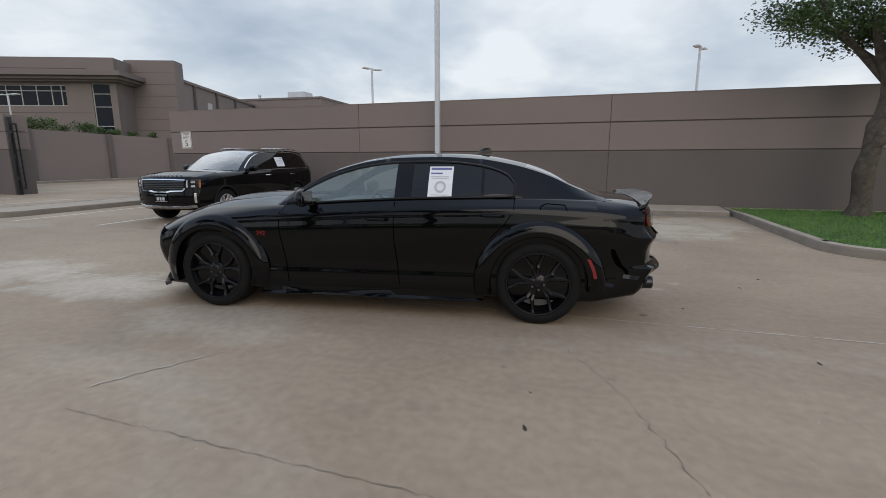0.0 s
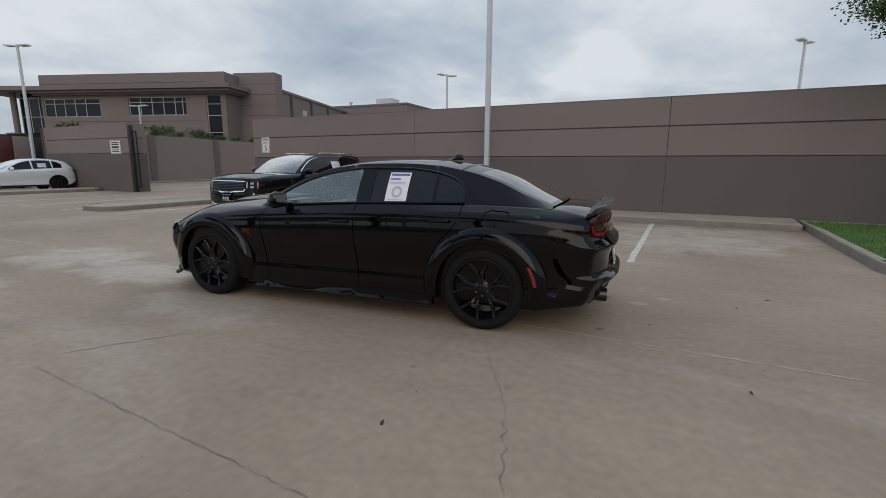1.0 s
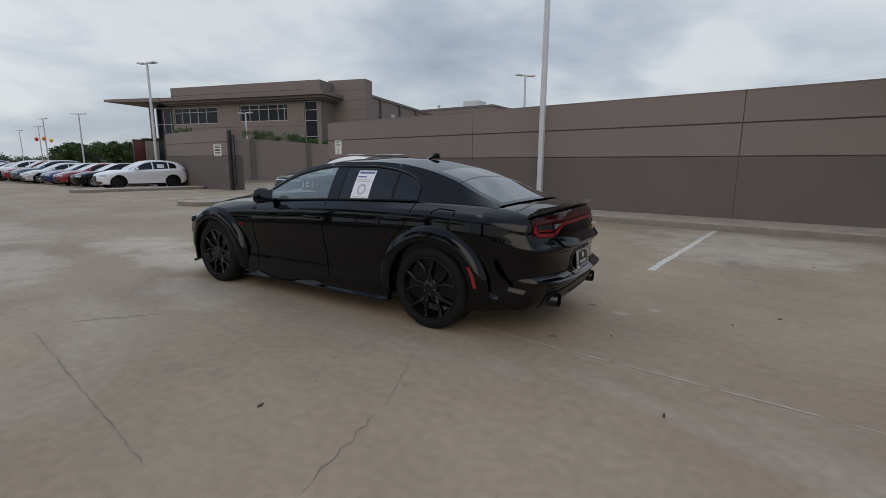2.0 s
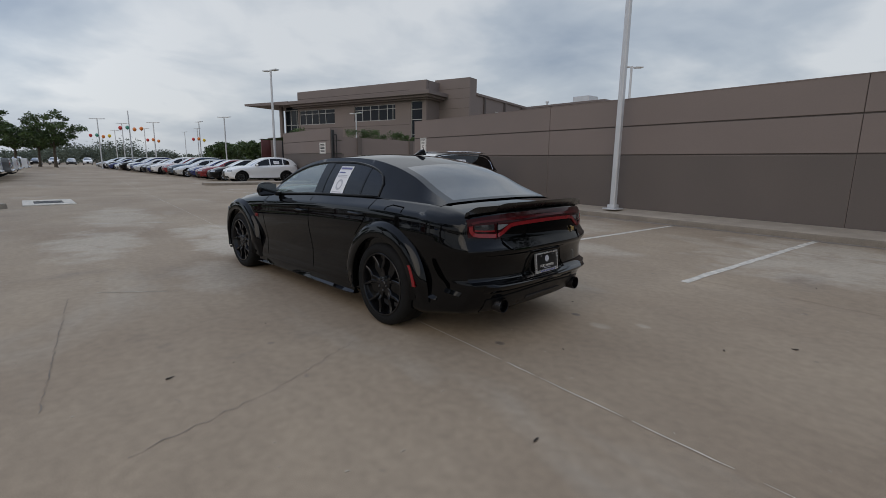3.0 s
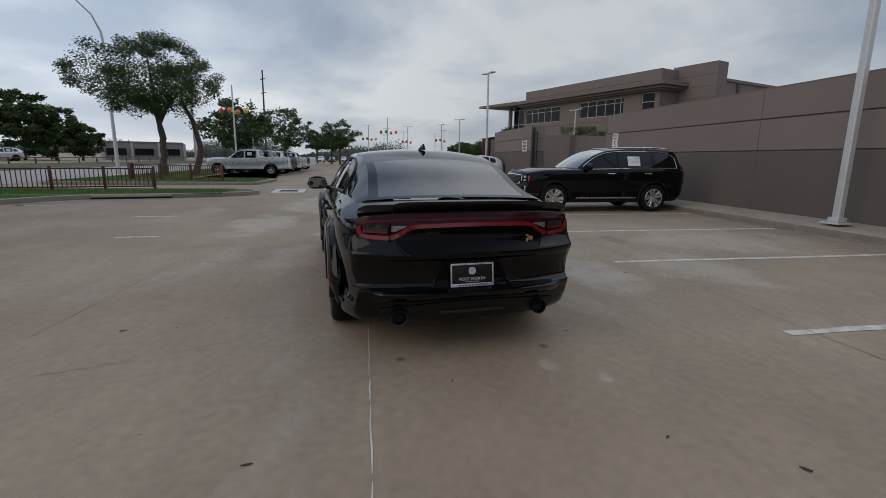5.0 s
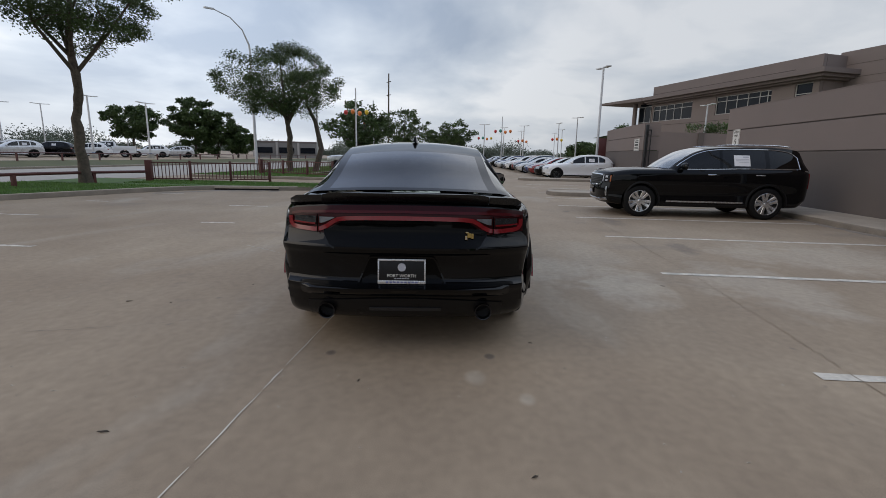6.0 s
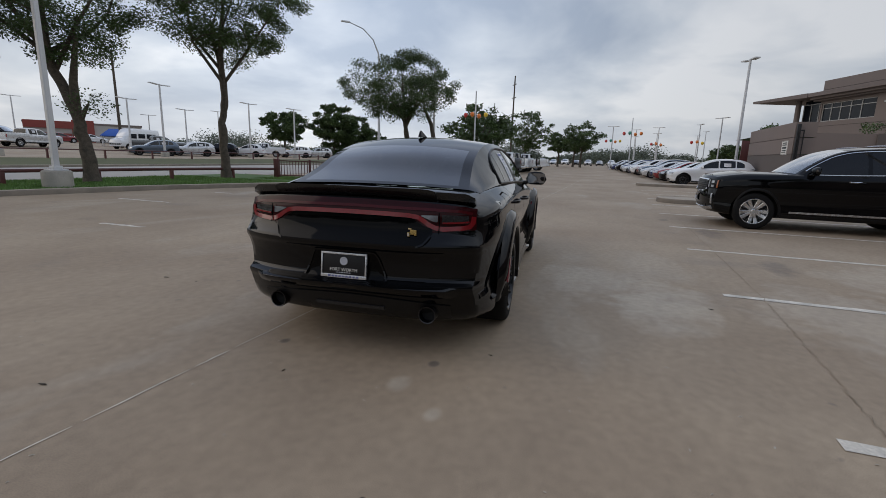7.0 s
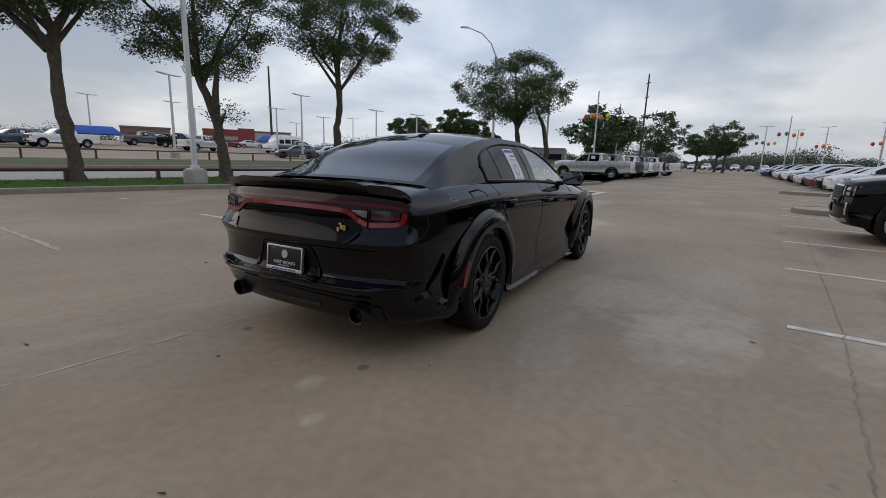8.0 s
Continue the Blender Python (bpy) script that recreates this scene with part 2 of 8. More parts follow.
    b2.inputs["Strength"].default_value, b2.inputs["Distance"].default_value = 0.1, 0.02
    L(grit, b1.inputs["Height"]), L(mott, b2.inputs["Height"])
    L(b2.outputs[0], b1.inputs["Normal"]), L(b1.outputs[0], p.inputs["Normal"])
    return mt


M = {}
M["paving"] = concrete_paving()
M["kerb"] = surface("kerb_concrete", (0.35, 0.295, 0.232), 0.8, 0, 0.22, 2.5, 45, 0.3)
# upright kerb sides: dirt, and the shade on them painted in as darker colour
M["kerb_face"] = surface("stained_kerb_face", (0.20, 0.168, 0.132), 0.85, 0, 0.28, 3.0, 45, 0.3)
M["gutter"] = surface("gutter_dirt_and_shade", (0.25, 0.212, 0.175), 0.9, 0, 0.3, 2.5, 30, 0.2)
M["asphalt"] = surface("street_concrete", (0.36, 0.335, 0.30), 0.85, 0, 0.12, 0.4, 30, 0.2)
M["wall"] = surface("taupe_painted_wall", (0.204, 0.165, 0.148), 0.8, 0, 0.10, 0.5, 35, 0.12)
M["wall_low"] = surface("dark_taupe_painted_wall", (0.120, 0.100, 0.090), 0.8, 0, 0.12, 0.7, 35, 0.12)
M["groove"] = surface("wall_reveal", (0.085, 0.072, 0.067), 0.85, 0, 0.1, 4, 40, 0.1)
M["joint"] = surface("joint_sealant", (0.62, 0.57, 0.49), 0.8, 0, 0.25, 3, 40, 0.1)
M["crack"] = surface("dark_crack", (0.20, 0.17, 0.14), 0.9, 0, 0.3, 8, 60, 0.1)
M["joint_dim"] = surface("dusty_joint", (0.26, 0.196, 0.134), 0.9, 0, 0.3, 3, 40, 0.1)
M["line_dim"] = surface("worn_pale_paint", (0.42, 0.37, 0.30), 0.8, 0, 0.25, 5, 50, 0.15)
M["dead_leaf"] = surface("dead_leaf", (0.045, 0.034, 0.024), 0.9, 0, 0.4, 20, 90, 0.2)
M["mirror"] = surface("mirror_glass", (0.25, 0.26, 0.28), 0.03, 1.0, 0.03, 5, 100, 0.0, rvar=0.01)
M["line"] = surface("worn_white_paint", (0.60, 0.555, 0.48), 0.75, 0, 0.42, 7, 50, 0.15)
M["grass_soil"] = surface("turf_soil", (0.058, 0.115, 0.026), 0.95, 0, 0.3, 3, 60, 0.5)
M["grass"] = surface("grass_blade", (0.085, 0.190, 0.034), 0.7, 0, 0.3, 1.2, 20, 0.0, spread=0.0, warm=(0.11, 0.20, 0.045))
M["black_paint"] = surface("black_car_paint", (0.0016, 0.0017, 0.0022), 0.025, 0, 0.05, 3, 300, 0.0, rvar=0.01, spec=0.30)
M["black_trim"] = surface("black_plastic", (0.005, 0.005, 0.0055), 0.36, 0, 0.15, 8, 200, 0.05, spec=0.3)
M["gloss_black"] = surface("gloss_black_panel", (0.004, 0.004, 0.004), 0.08, 0, 0.05, 4, 200, 0.0, rvar=0.03, spec=0.25)
M["boot_black"] = surface("gloss_black_boot", (0.0014, 0.0014, 0.0016), 0.05, 0, 0.05, 4, 200, 0.0, rvar=0.02, spec=0.12)
M["plate_black"] = surface("black_plate", (0.008, 0.008, 0.009), 0.35, 0, 0.05, 4, 200, 0.0, rvar=0.05, spec=0.3)
M["frame_silver"] = surface("silver_plate_frame", (0.60, 0.61, 0.63), 0.28, 0.75, 0.05, 8, 120, 0.0)
M["slot_grey"] = surface("dark_grey_plastic", (0.02, 0.02, 0.022), 0.5, 0, 0.1, 8, 120, 0.0)
M["tip_steel"] = surface("dark_exhaust_steel", (0.055, 0.055, 0.06), 0.3, 1.0, 0.15, 8, 120, 0.0)
M["wine_lens"] = surface("wine_red_lens", (0.060, 0.004, 0.006), 0.12, 0, 0.1, 10, 90, 0.0, rvar=0.03, spec=0.25)
M["smoke_lens"] = surface("smoked_clear_lens", (0.018, 0.018, 0.020), 0.10, 0, 0.35, 18, 90, 0.0, coat=0.4)
M["satin_black"] = surface("satin_black_alloy", (0.005, 0.005, 0.006), 0.18, 0.1, 0.1, 8, 120, 0.0, spec=0.4)
M["tyre"] = surface("tyre_rubber", (0.0055, 0.0052, 0.0052), 0.8, 0, 0.2, 8, 120, 0.15, spec=0.25)
M["under"] = surface("underbody", (0.008, 0.008, 0.008), 0.9, 0, 0.1, 5, 50, 0.1)
M["cabin"] = surface("cabin_trim", (0.02, 0.02, 0.022), 0.7, 0, 0.15, 6, 80, 0.1)
M["chrome"] = surface("chrome", (0.72, 0.73, 0.75), 0.08, 1.0, 0.03, 5, 100, 0.0, rvar=0.03)
M["alloy"] = surface("machined_alloy", (0.62, 0.63, 0.65), 0.25, 1.0, 0.08, 8, 120, 0.0)
M["steel"] = surface("brushed_steel", (0.16, 0.16, 0.165), 0.35, 1.0, 0.1, 8, 120, 0.0)
M["red_lens"] = surface("red_lens", (0.19, 0.006, 0.010), 0.12, 0, 0.15, 20, 90, 0.0, coat=0.4, rvar=0.03)
M["dark_lens"] = surface("smoked_red_lens", (0.030, 0.003, 0.004), 0.08, 0, 0.1, 10, 90, 0.0, rvar=0.03, spec=0.18)
M["amber"] = surface("amber_lens", (0.30, 0.085, 0.02), 0.15, 0, 0.1, 10, 90, 0.0, coat=1.0)
M["clear_lens"] = surface("clear_lens", (0.42, 0.44, 0.46), 0.1, 0.3, 0.2, 18, 90, 0.0, coat=1.0)
M["glass_dark"] = glass("tinted_glass", (0.035, 0.04, 0.045), boost=0.72)
M["glass_rear"] = glass("rear_window_glass", (0.02, 0.022, 0.028), boost=1.35)
M["glass_screen"] = glass("windscreen_glass", (0.80, 0.88, 0.85), boost=2.3, pale_sheen=0.08)
M["glass_shade"] = glass("dusky_windscreen_glass", (0.10, 0.12, 0.12), boost=3.2)
M["glass_mid"] = glass("lightly_tinted_glass", (0.55, 0.63, 0.60))
M["glass_clear"] = glass("clear_glass", (0.84, 0.92, 0.88), boost=1.3)
M["glass_side"] = glass("front_side_glass", (0.80, 0.90, 0.86), boost=1.6, pale_sheen=0.10)
M["seam"] = surface("shut_line_gap", (0.0006, 0.0006, 0.0006), 0.9, 0, 0.1, 5, 60, 0.0, spec=0.02)
M["dim_lens"] = surface("dim_clear_lens", (0.16, 0.17, 0.18), 0.1, 0.2, 0.3, 18, 90, 0.0, coat=0.6)
M["paper"] = surface("window_sticker_paper", (0.74, 0.74, 0.76), 0.7, 0, 0.03, 4, 90, 0.0)
M["ink"] = surface("printed_ink", (0.12, 0.13, 0.28), 0.7, 0, 0.05, 4, 90, 0.0)
M["grey_ink"] = surface("grey_ink", (0.45, 0.46, 0.50), 0.7, 0, 0.05, 4, 90, 0.0)
M["sign_white"] = surface("sign_face", (0.70, 0.68, 0.64), 0.5, 0, 0.06, 4, 50, 0.0)
M["sign_black"] = surface("sign_lettering", (0.02, 0.02, 0.02), 0.6, 0, 0.05, 4, 50, 0.0)
M["galv"] = surface("galvanised_steel", (0.56, 0.57, 0.58), 0.45, 0.25, 0.10, 1.5, 40, 0.05)
M["lamp_head"] = surface("lamp_housing", (0.62, 0.63, 0.63), 0.4, 0.1, 0.06, 3, 40, 0.0)
M["base_conc"] = surface("pole_base_concrete", (0.30, 0.28, 0.24), 0.85, 0, 0.25, 3, 35, 0.3)
M["bark"] = surface("oak_bark", (0.082, 0.066, 0.050), 0.95, 0, 0.6, 9, 34, 1.0)
M["leaf"] = surface("oak_leaves", (0.026, 0.054, 0.013), 0.6, 0, 0.35, 0.9, 9, 0.0, warm=(0.058, 0.098, 0.022))
# far foliage is paler and greyer: the haze of distance is in its colour
M["hazed_leaf"] = surface("hazed_distant_foliage", (0.085, 0.105, 0.082), 0.8, 0, 0.3, 0.4, 3, 0.0, warm=(0.115, 0.140, 0.105))
M["hedge"] = surface("hedge_leaves", (0.040, 0.075, 0.020), 0.6, 0, 0.35, 1.5, 12, 0.0, warm=(0.075, 0.12, 0.035))
M["rust_red"] = surface("dark_red_painted_steel", (0.085, 0.022, 0.020), 0.5, 0, 0.2, 3, 60, 0.05)
M["gate_black"] = surface("black_gate_steel", (0.012, 0.012, 0.012), 0.6, 0, 0.2, 3, 60, 0.05)
M["stucco"] = surface("taupe_stucco", (0.188, 0.156, 0.143), 0.85, 0, 0.10, 0.4, 18, 0.1)
M["stucco_light"] = surface("soffit_taupe", (0.168, 0.140, 0.13), 0.8, 0, 0.08, 0.4, 18, 0.1)
M["mullion"] = surface("pale_window_frame", (0.42, 0.42, 0.41), 0.5, 0, 0.08, 2, 30, 0.0)
M["bulding_glass"] = surface("dark_window_pane", (0.010, 0.013, 0.018), 0.06, 0, 0.2, 0.6, 3, 0.0, rvar=0.03, spec=0.2)


# ---- mesh helpers ----
def part(name, bm, material, parent=None, label="", sharp=38, smooth=True):
    """Links a bmesh as one mesh object under a thing or under a part. material: one or a list."""
    me = bpy.data.meshes.new(name)
    bmesh.ops.recalc_face_normals(bm, faces=bm.faces)
    bm.to_mesh(me)
    bm.free()
    for mt in material if isinstance(material, (list, tuple)) else [material]:
        me.materials.append(mt)
    if smooth and len(me.polygons):
        me.polygons.foreach_set("use_smooth", [True] * len(me.polygons))
        me.set_sharp_from_angle(angle=radians(sharp))
    ob = new(name, me)
    if parent:
        ob.parent = parent
    if label:
        ob["label"] = label
    return ob


def again(ob, m, parent):
    """The same piece once more, on the same mesh."""
    o = new(ob.name.split(".")[0], ob.data)
    o.parent = parent
    o.matrix_basis = m
    if "label" in ob:
        o["label"] = ob["label"]
    return o


def thing(name, m, label, category, group="", kind=""):
    ob = new(name)
    ob.empty_display_size = 0.2
    ob.matrix_basis = m
    return tagged(ob, label, category, group, kind)


def box(bm, x0, x1, y0, y1, z0, z1, mat=0, bev=0.0, m=None):
    vs = [bm.verts.new((x, y, z)) for x in (x0, x1) for y in (y0, y1) for z in (z0, z1)]
    fs = []
    for q in ((0, 1, 3, 2), (4, 6, 7, 5), (0, 4, 5, 1), (2, 3, 7, 6), (0, 2, 6, 4), (1, 5, 7, 3)):
        f = bm.faces.new([vs[i] for i in q])
        f.material_index = mat
        fs.append(f)
    if bev:
        ed = list({e for f in fs for e in f.edges})
        r = bmesh.ops.bevel(bm, geom=ed, offset=bev, segments=2, affect="EDGES", profile=0.6)
        vs = list({v for f in r["faces"] for v in f.verts} | {v for v in vs if v.is_valid})
    if m is not None:
        bmesh.ops.transform(bm, matrix=m, verts=[v for v in vs if v.is_valid])
    return vs


def tube(bm, pts, radii, n=10, mat=0, cap=True):
    """A round tube through points, with a radius at each."""
    rings = []
    ref = Vector((0.3, 0.9, 0.2)).normalized()
    pts = [Vector(p) for p in pts]
    for i, p in enumerate(pts):
        d = (pts[min(i + 1, len(pts) - 1)] - pts[max(i - 1, 0)]).normalized()
        u = d.cross(ref)
        if u.length < 1e-3:
            u = d.cross(Vector((1, 0, 0)))
        u.normalize()
        v = d.cross(u)
        r = radii[i] if isinstance(radii, (list, tuple)) else radii
        rings.append([bm.verts.new(p + r * (math.cos(2 * math.pi * k / n) * u + math.sin(2 * math.pi * k / n) * v)) for k in range(n)])
    for a, b in zip(rings, rings[1:]):
        for k in range(n):
            bm.faces.new((a[k], a[(k + 1) % n], b[(k + 1) % n], b[k])).material_index = mat
    if cap:
        bm.faces.new(rings[0][::-1]).material_index = mat
        bm.faces.new(rings[-1]).material_index = mat
    return rings


def lathe(bm, prof, n=48, mat=0, axis="y", closed=False):
    """Turns a profile of (radius, along) about an axis."""
    rings = []
    for r, h in prof:
        ring = []
        for k in range(n):
            a = 2 * math.pi * k / n
            c, s = r * math.cos(a), r * math.sin(a)
            ring.append(bm.verts.new((c, h, s) if axis == "y" else (c, s, h)))
        rings.append(ring)
    pairs = list(zip(rings, rings[1:])) + ([(rings[-1], rings[0])] if closed else [])
    for a, b in pairs:
        for k in range(n):
            bm.faces.new((a[k], a[(k + 1) % n], b[(k + 1) % n], b[k])).material_index = mat
    return rings


def sheet(bm, rows, mat=0, close=False):
    """Joins rows of points into a grid of faces; mat may be a function of (row, column)."""
    vs = [[bm.verts.new(p) for p in r] for r in rows]
    for i, (a, b) in enumerate(zip(vs, vs[1:])):
        for j in range(len(a) - 1):
            bm.faces.new((a[j], a[j + 1], b[j + 1], b[j])).material_index = mat(i, j) if callable(mat) else mat
    return vs


def thicken(bm, amount):
    """Gives a sheet a thickness, away from its normals."""
    bmesh.ops.recalc_face_normals(bm, faces=bm.faces)
    bmesh.ops.solidify(bm, geom=bm.faces[:], thickness=amount)


def curve(xs, ys):
    """A smooth function through points (monotone cubic)."""
    xs, ys = np.array(xs, float), np.array(ys, float)
    order = np.argsort(xs)
    xs, ys = xs[order], ys[order]
    h, d = np.diff(xs), np.diff(ys) / np.diff(xs)
    g = np.zeros(len(xs))
    g[0], g[-1] = d[0], d[-1]
    for i in range(1, len(xs) - 1):
        if d[i - 1] * d[i] > 0:
            w1, w2 = 2 * h[i] + h[i - 1], h[i] + 2 * h[i - 1]
            g[i] = (w1 + w2) / (w1 / d[i - 1] + w2 / d[i])

    def f(x):
        x = min(max(x, xs[0]), xs[-1])
        i = min(int(np.searchsorted(xs, x, "right")) - 1, len(xs) - 2)
        t = (x - xs[i]) / h[i]
        return float((2 * t**3 - 3 * t**2 + 1) * ys[i] + (t**3 - 2 * t**2 + t) * h[i] * g[i] + (3 * t**2 - 2 * t**3) * ys[i + 1] + (t**3 - t**2) * h[i] * g[i + 1])

    return f


def finished(ob):
    """Bakes an object's modifiers into its mesh."""
    dg = bpy.context.evaluated_depsgraph_get()
    me = bpy.data.meshes.new_from_object(ob.evaluated_get(dg))
    ob.modifiers.clear()
    ob.data = me


def lettering(text, size, material, parent, m, name="lettering", align="CENTER", deep=0.0008):
    """Words in the built-in font, as a mesh."""
    cu = bpy.data.curves.new(name, "FONT")
    cu.body, cu.size, cu.align_x, cu.align_y, cu.extrude = text, size, align, "CENTER", deep
    cu.resolution_u = 3
    tmp = new("tmp_text", cu)
    dg = bpy.context.evaluated_depsgraph_get()
    dg.update()
    me = bpy.data.meshes.new_from_object(tmp.evaluated_get(dg))
    bpy.data.objects.remove(tmp)
    bpy.data.curves.remove(cu)
    me.materials.clear()
    me.materials.append(material)
    ob = new(name, me)
    ob.parent = parent
    ob.matrix_basis = m
    return ob


# ---- the setting: paving, kerbs, the long wall ----
def ground():
    bm = bmesh.new()
    for x0, x1, y0, y1 in ((-1500, 1500, -1500, 1500),):
        xs = [-1500, -300, -120, -60, -30, -10, 0, 10, 30, 60, 300, 1500]
        sheet(bm, [[(x, y, 0) for y in xs] for x in xs])
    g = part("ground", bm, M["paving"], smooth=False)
    return tagged(g, "warm grey stained concrete paving of a car park", "ground", kind="structure")


GROUND = ground()


def strip_on_ground(name, pts, width, material, label, category, z=0.004, kind="structure", group="", jitter=0.0, seed=1, thick=0.004):
    """A narrow band lying on the paving along points, with an uneven edge where jitter is given."""
    rnd = random.Random(seed)
    bm = bmesh.new()
    pts = [Vector((*p, 0)) for p in pts]
    rows = []
    for i, p in enumerate(pts):
        d = (pts[min(i + 1, len(pts) - 1)] - pts[max(i - 1, 0)]).normalized()
        n = Vector((-d.y, d.x, 0))
        a, b = width / 2 + rnd.uniform(-jitter, jitter), width / 2 + rnd.uniform(-jitter, jitter)
        rows.append([p + n * a + Vector((0, 0, z)), p - n * b + Vector((0, 0, z))])
    sheet(bm, rows)
    bmesh.ops.recalc_face_normals(bm, faces=bm.faces)
    ob = part(name, bm, material, smooth=False)
    return tagged(ob, label, category, group, kind)


def run(p0, p1, n, wobble=0.0, seed=0):
    """Points from p0 to p1, wandering sideways a little."""
    rnd = random.Random(seed)
    d = Vector((p1[0] - p0[0], p1[1] - p0[1]))
    nrm = Vector((-d.y, d.x)).normalized()
    out = []
    for i in range(n + 1):
        w = rnd.uniform(-wobble, wobble) if 0 < i < n else 0
        out.append((p0[0] + d.x * i / n + nrm.x * w, p0[1] + d.y * i / n + nrm.y * w))
    return out


# painted stall lines before the wall
for k in range(9):
    x = 0.83 - 2.697 * k
    strip_on_ground("parking_line", run((x, 7.93), (x + 0.02, 13.24), 24), 0.10, M["line"], "worn white painted stall line on the concrete", "parking line", jitter=0.012, seed=int(x * 10), group="stall lines by the wall")
# short faded marks of the stalls on the south side
for x, ya, yb in ((-13.2, -5.2, -4.0), (-10.4, -4.9, -3.9), (-7.7, -4.8, -4.2), (-7.6, -0.75, 0.25), (-4.9, -5.1, -3.4), (-2.1, -5.6, -5.2), (-2.0, -1.45, -0.5), (-4.68, 0.3, 0.98), (0.89, -1.85, 0.7)):
    strip_on_ground("faded_line", run((x, ya), (x - 0.03, yb), 14, 0.01, 5), 0.06 if x > 0 else 0.085, M["line_dim"] if x > 0 else M["line"], "faded short white stall mark on the concrete", "parking line", jitter=0.025, seed=int(x * 7), group="faded stall marks")
# construction joints and cracks
def dashed_joint(name, y0, y1, x0, x1, seed, label):
    """A sealed joint of which the pale sealant shows in uneven dashes."""
    rnd = random.Random(seed)
    bm = bmesh.new()
    x = x0
    while x < x1:
        n = rnd.uniform(0.25, 1.5)
        w = rnd.uniform(0.0028, 0.0052)
        rows = []
        for k in range(7):
            xx = x + n * k / 6
            yy = y0 + (y1 - y0) * (xx - x0) / (x1 - x0) + rnd.uniform(-0.003, 0.003)
            ww = w * (0.35 if k in (0, 6) else rnd.uniform(0.7, 1.2))
            rows.append([(xx, yy - ww, 0.004), (xx, yy + ww, 0.004)])
        sheet(bm, rows)
        x += n + rnd.choice((0.02, 0.03, 0.05, 0.12, 0.3))
    bmesh.ops.recalc_face_normals(bm, faces=bm.faces)
    return tagged(part(name, bm, M["joint"], smooth=False), label, "joint", kind="structure")


dashed_joint("paving_joint", 4.55, 4.51, -40, 14, 21, "pale sealed joint in the concrete paving")
strip_on_ground("paving_joint", run((-40, 8.20), (-2.0, 8.29), 90, 0.010, 4), 0.008, M["joint_dim"], "faint joint in the concrete paving", "joint", jitter=0.003)
strip_on_ground("paving_joint", run((0.9, 8.17), (14, 8.10), 90, 0.012, 14), 0.008, M["joint_dim"], "faint joint in the concrete paving", "joint", jitter=0.003)
strip_on_ground("crack", run((-2.0, 8.29), (0.9, 8.17), 60, 0.016, 6), 0.005, M["joint_dim"], "thin ragged crack in the concrete paving", "crack", z=0.0055, jitter=0.0022)
strip_on_ground("crack", run((-2.5, 2.06), (0.1, 1.95), 60, 0.010, 7), 0.0035, M["crack"], "thin ragged crack in the concrete paving", "crack", jitter=0.003)
strip_on_ground("crack", run((0.17, 3.85), (0.60, 3.08), 14, 0.022, 8) + run((0.61, 3.04), (0.86, 2.3), 14, 0.020, 9), 0.0035, M["crack"], "fine ragged crack in the concrete paving", "crack", jitter=0.002)
strip_on_ground("faded_line", run((-2.64, 2.30), (-2.22, 2.98), 14, 0.004, 9), 0.018, M["line_dim"], "thin faded line on the concrete", "parking line", jitter=0.012)
strip_on_ground("faded_line", run((-9.2, 2.4), (-8.6, 3.9), 14, 0.004, 9), 0.07, M["line_dim"], "thin faded line on the concrete", "parking line", jitter=0.02)


def debris(x, y, size, seed, kind):
    """A dry leaf or clod on the paving."""
    rnd = random.Random(seed)
    bm = bmesh.new()
    n = 9
    ring = [(size * (0.5 + rnd.uniform(-0.12, 0.12)) * math.cos(2 * math.pi * k / n) * 2.1, size * (0.5 + rnd.uniform(-0.15, 0.15)) * math.sin(2 * math.pi * k / n) * 0.6, 0.003 + rnd.uniform(0.0, 0.005)) for k in range(n)]
    c = bm.verts.new((0, 0, 0.008))
    vs = [bm.verts.new(p) for p in ring]
    for k in range(n):
        bm.faces.new((c, vs[k], vs[(k + 1) % n]))
    thicken(bm, 0.003)
    ob = part(kind, bm, M["dead_leaf"])
    ob.matrix_basis = pose(x, y, 0.003, 0, 0, rnd.uniform(0, 180))
    return tagged(ob, "small dark dry leaf lying on the concrete", "leaf", "fallen leaves")


for k, (x, y, sz) in enumerate(((0.05, 2.585, 0.036), (2.35, 6.485, 0.036), (1.93, 3.955, 0.030), (0.545, 6.13, 0.018), (2.023, 6.01, 0.022), (1.27, 5.035, 0.016), (-1.25, 7.72, 0.028), (0.04, 2.98, 0.012), (-0.63, 3.41, 0.012), (1.9, 8.9, 0.02), (2.6, 9.6, 0.02))):
    debris(x, y, sz * 0.75, k, "dry_leaf")


def flakes():
    """Pale chips and bits of straw scattered over the paving."""
    rnd = random.Random(77)
    bm = bmesh.new()
    for k in range(260):
        x, y, a = rnd.uniform(-4, 5), rnd.uniform(0.8, 9.5), rnd.uniform(0, 6.28)
        ln, w = rnd.uniform(0.004, 0.012) * (2.2 if k % 9 == 0 else 1), rnd.uniform(0.0025, 0.005)
        c, t = math.cos(a), math.sin(a)
        lo = [bm.verts.new((x + c * u * ln - t * v * w, y + t * u * ln + c * v * w, 0.003)) for u, v in ((-1, -1), (1, -0.6), (1, 0.8), (-1, 1))]
        hi = bm.verts.new((x, y, 0.003 + rnd.uniform(0.002, 0.004)))
        for q in range(4):
            bm.faces.new((lo[q], lo[(q + 1) % 4], hi))
    return tagged(part("paving_chips", bm, M["line_dim"], smooth=False), "pale chips and straw scattered over the concrete", "chips", kind="stuff")


flakes()


# ---- the long wall: tilt-up panels with two reveals ----
WALL_Y, WALL_H = 14.48, 3.18


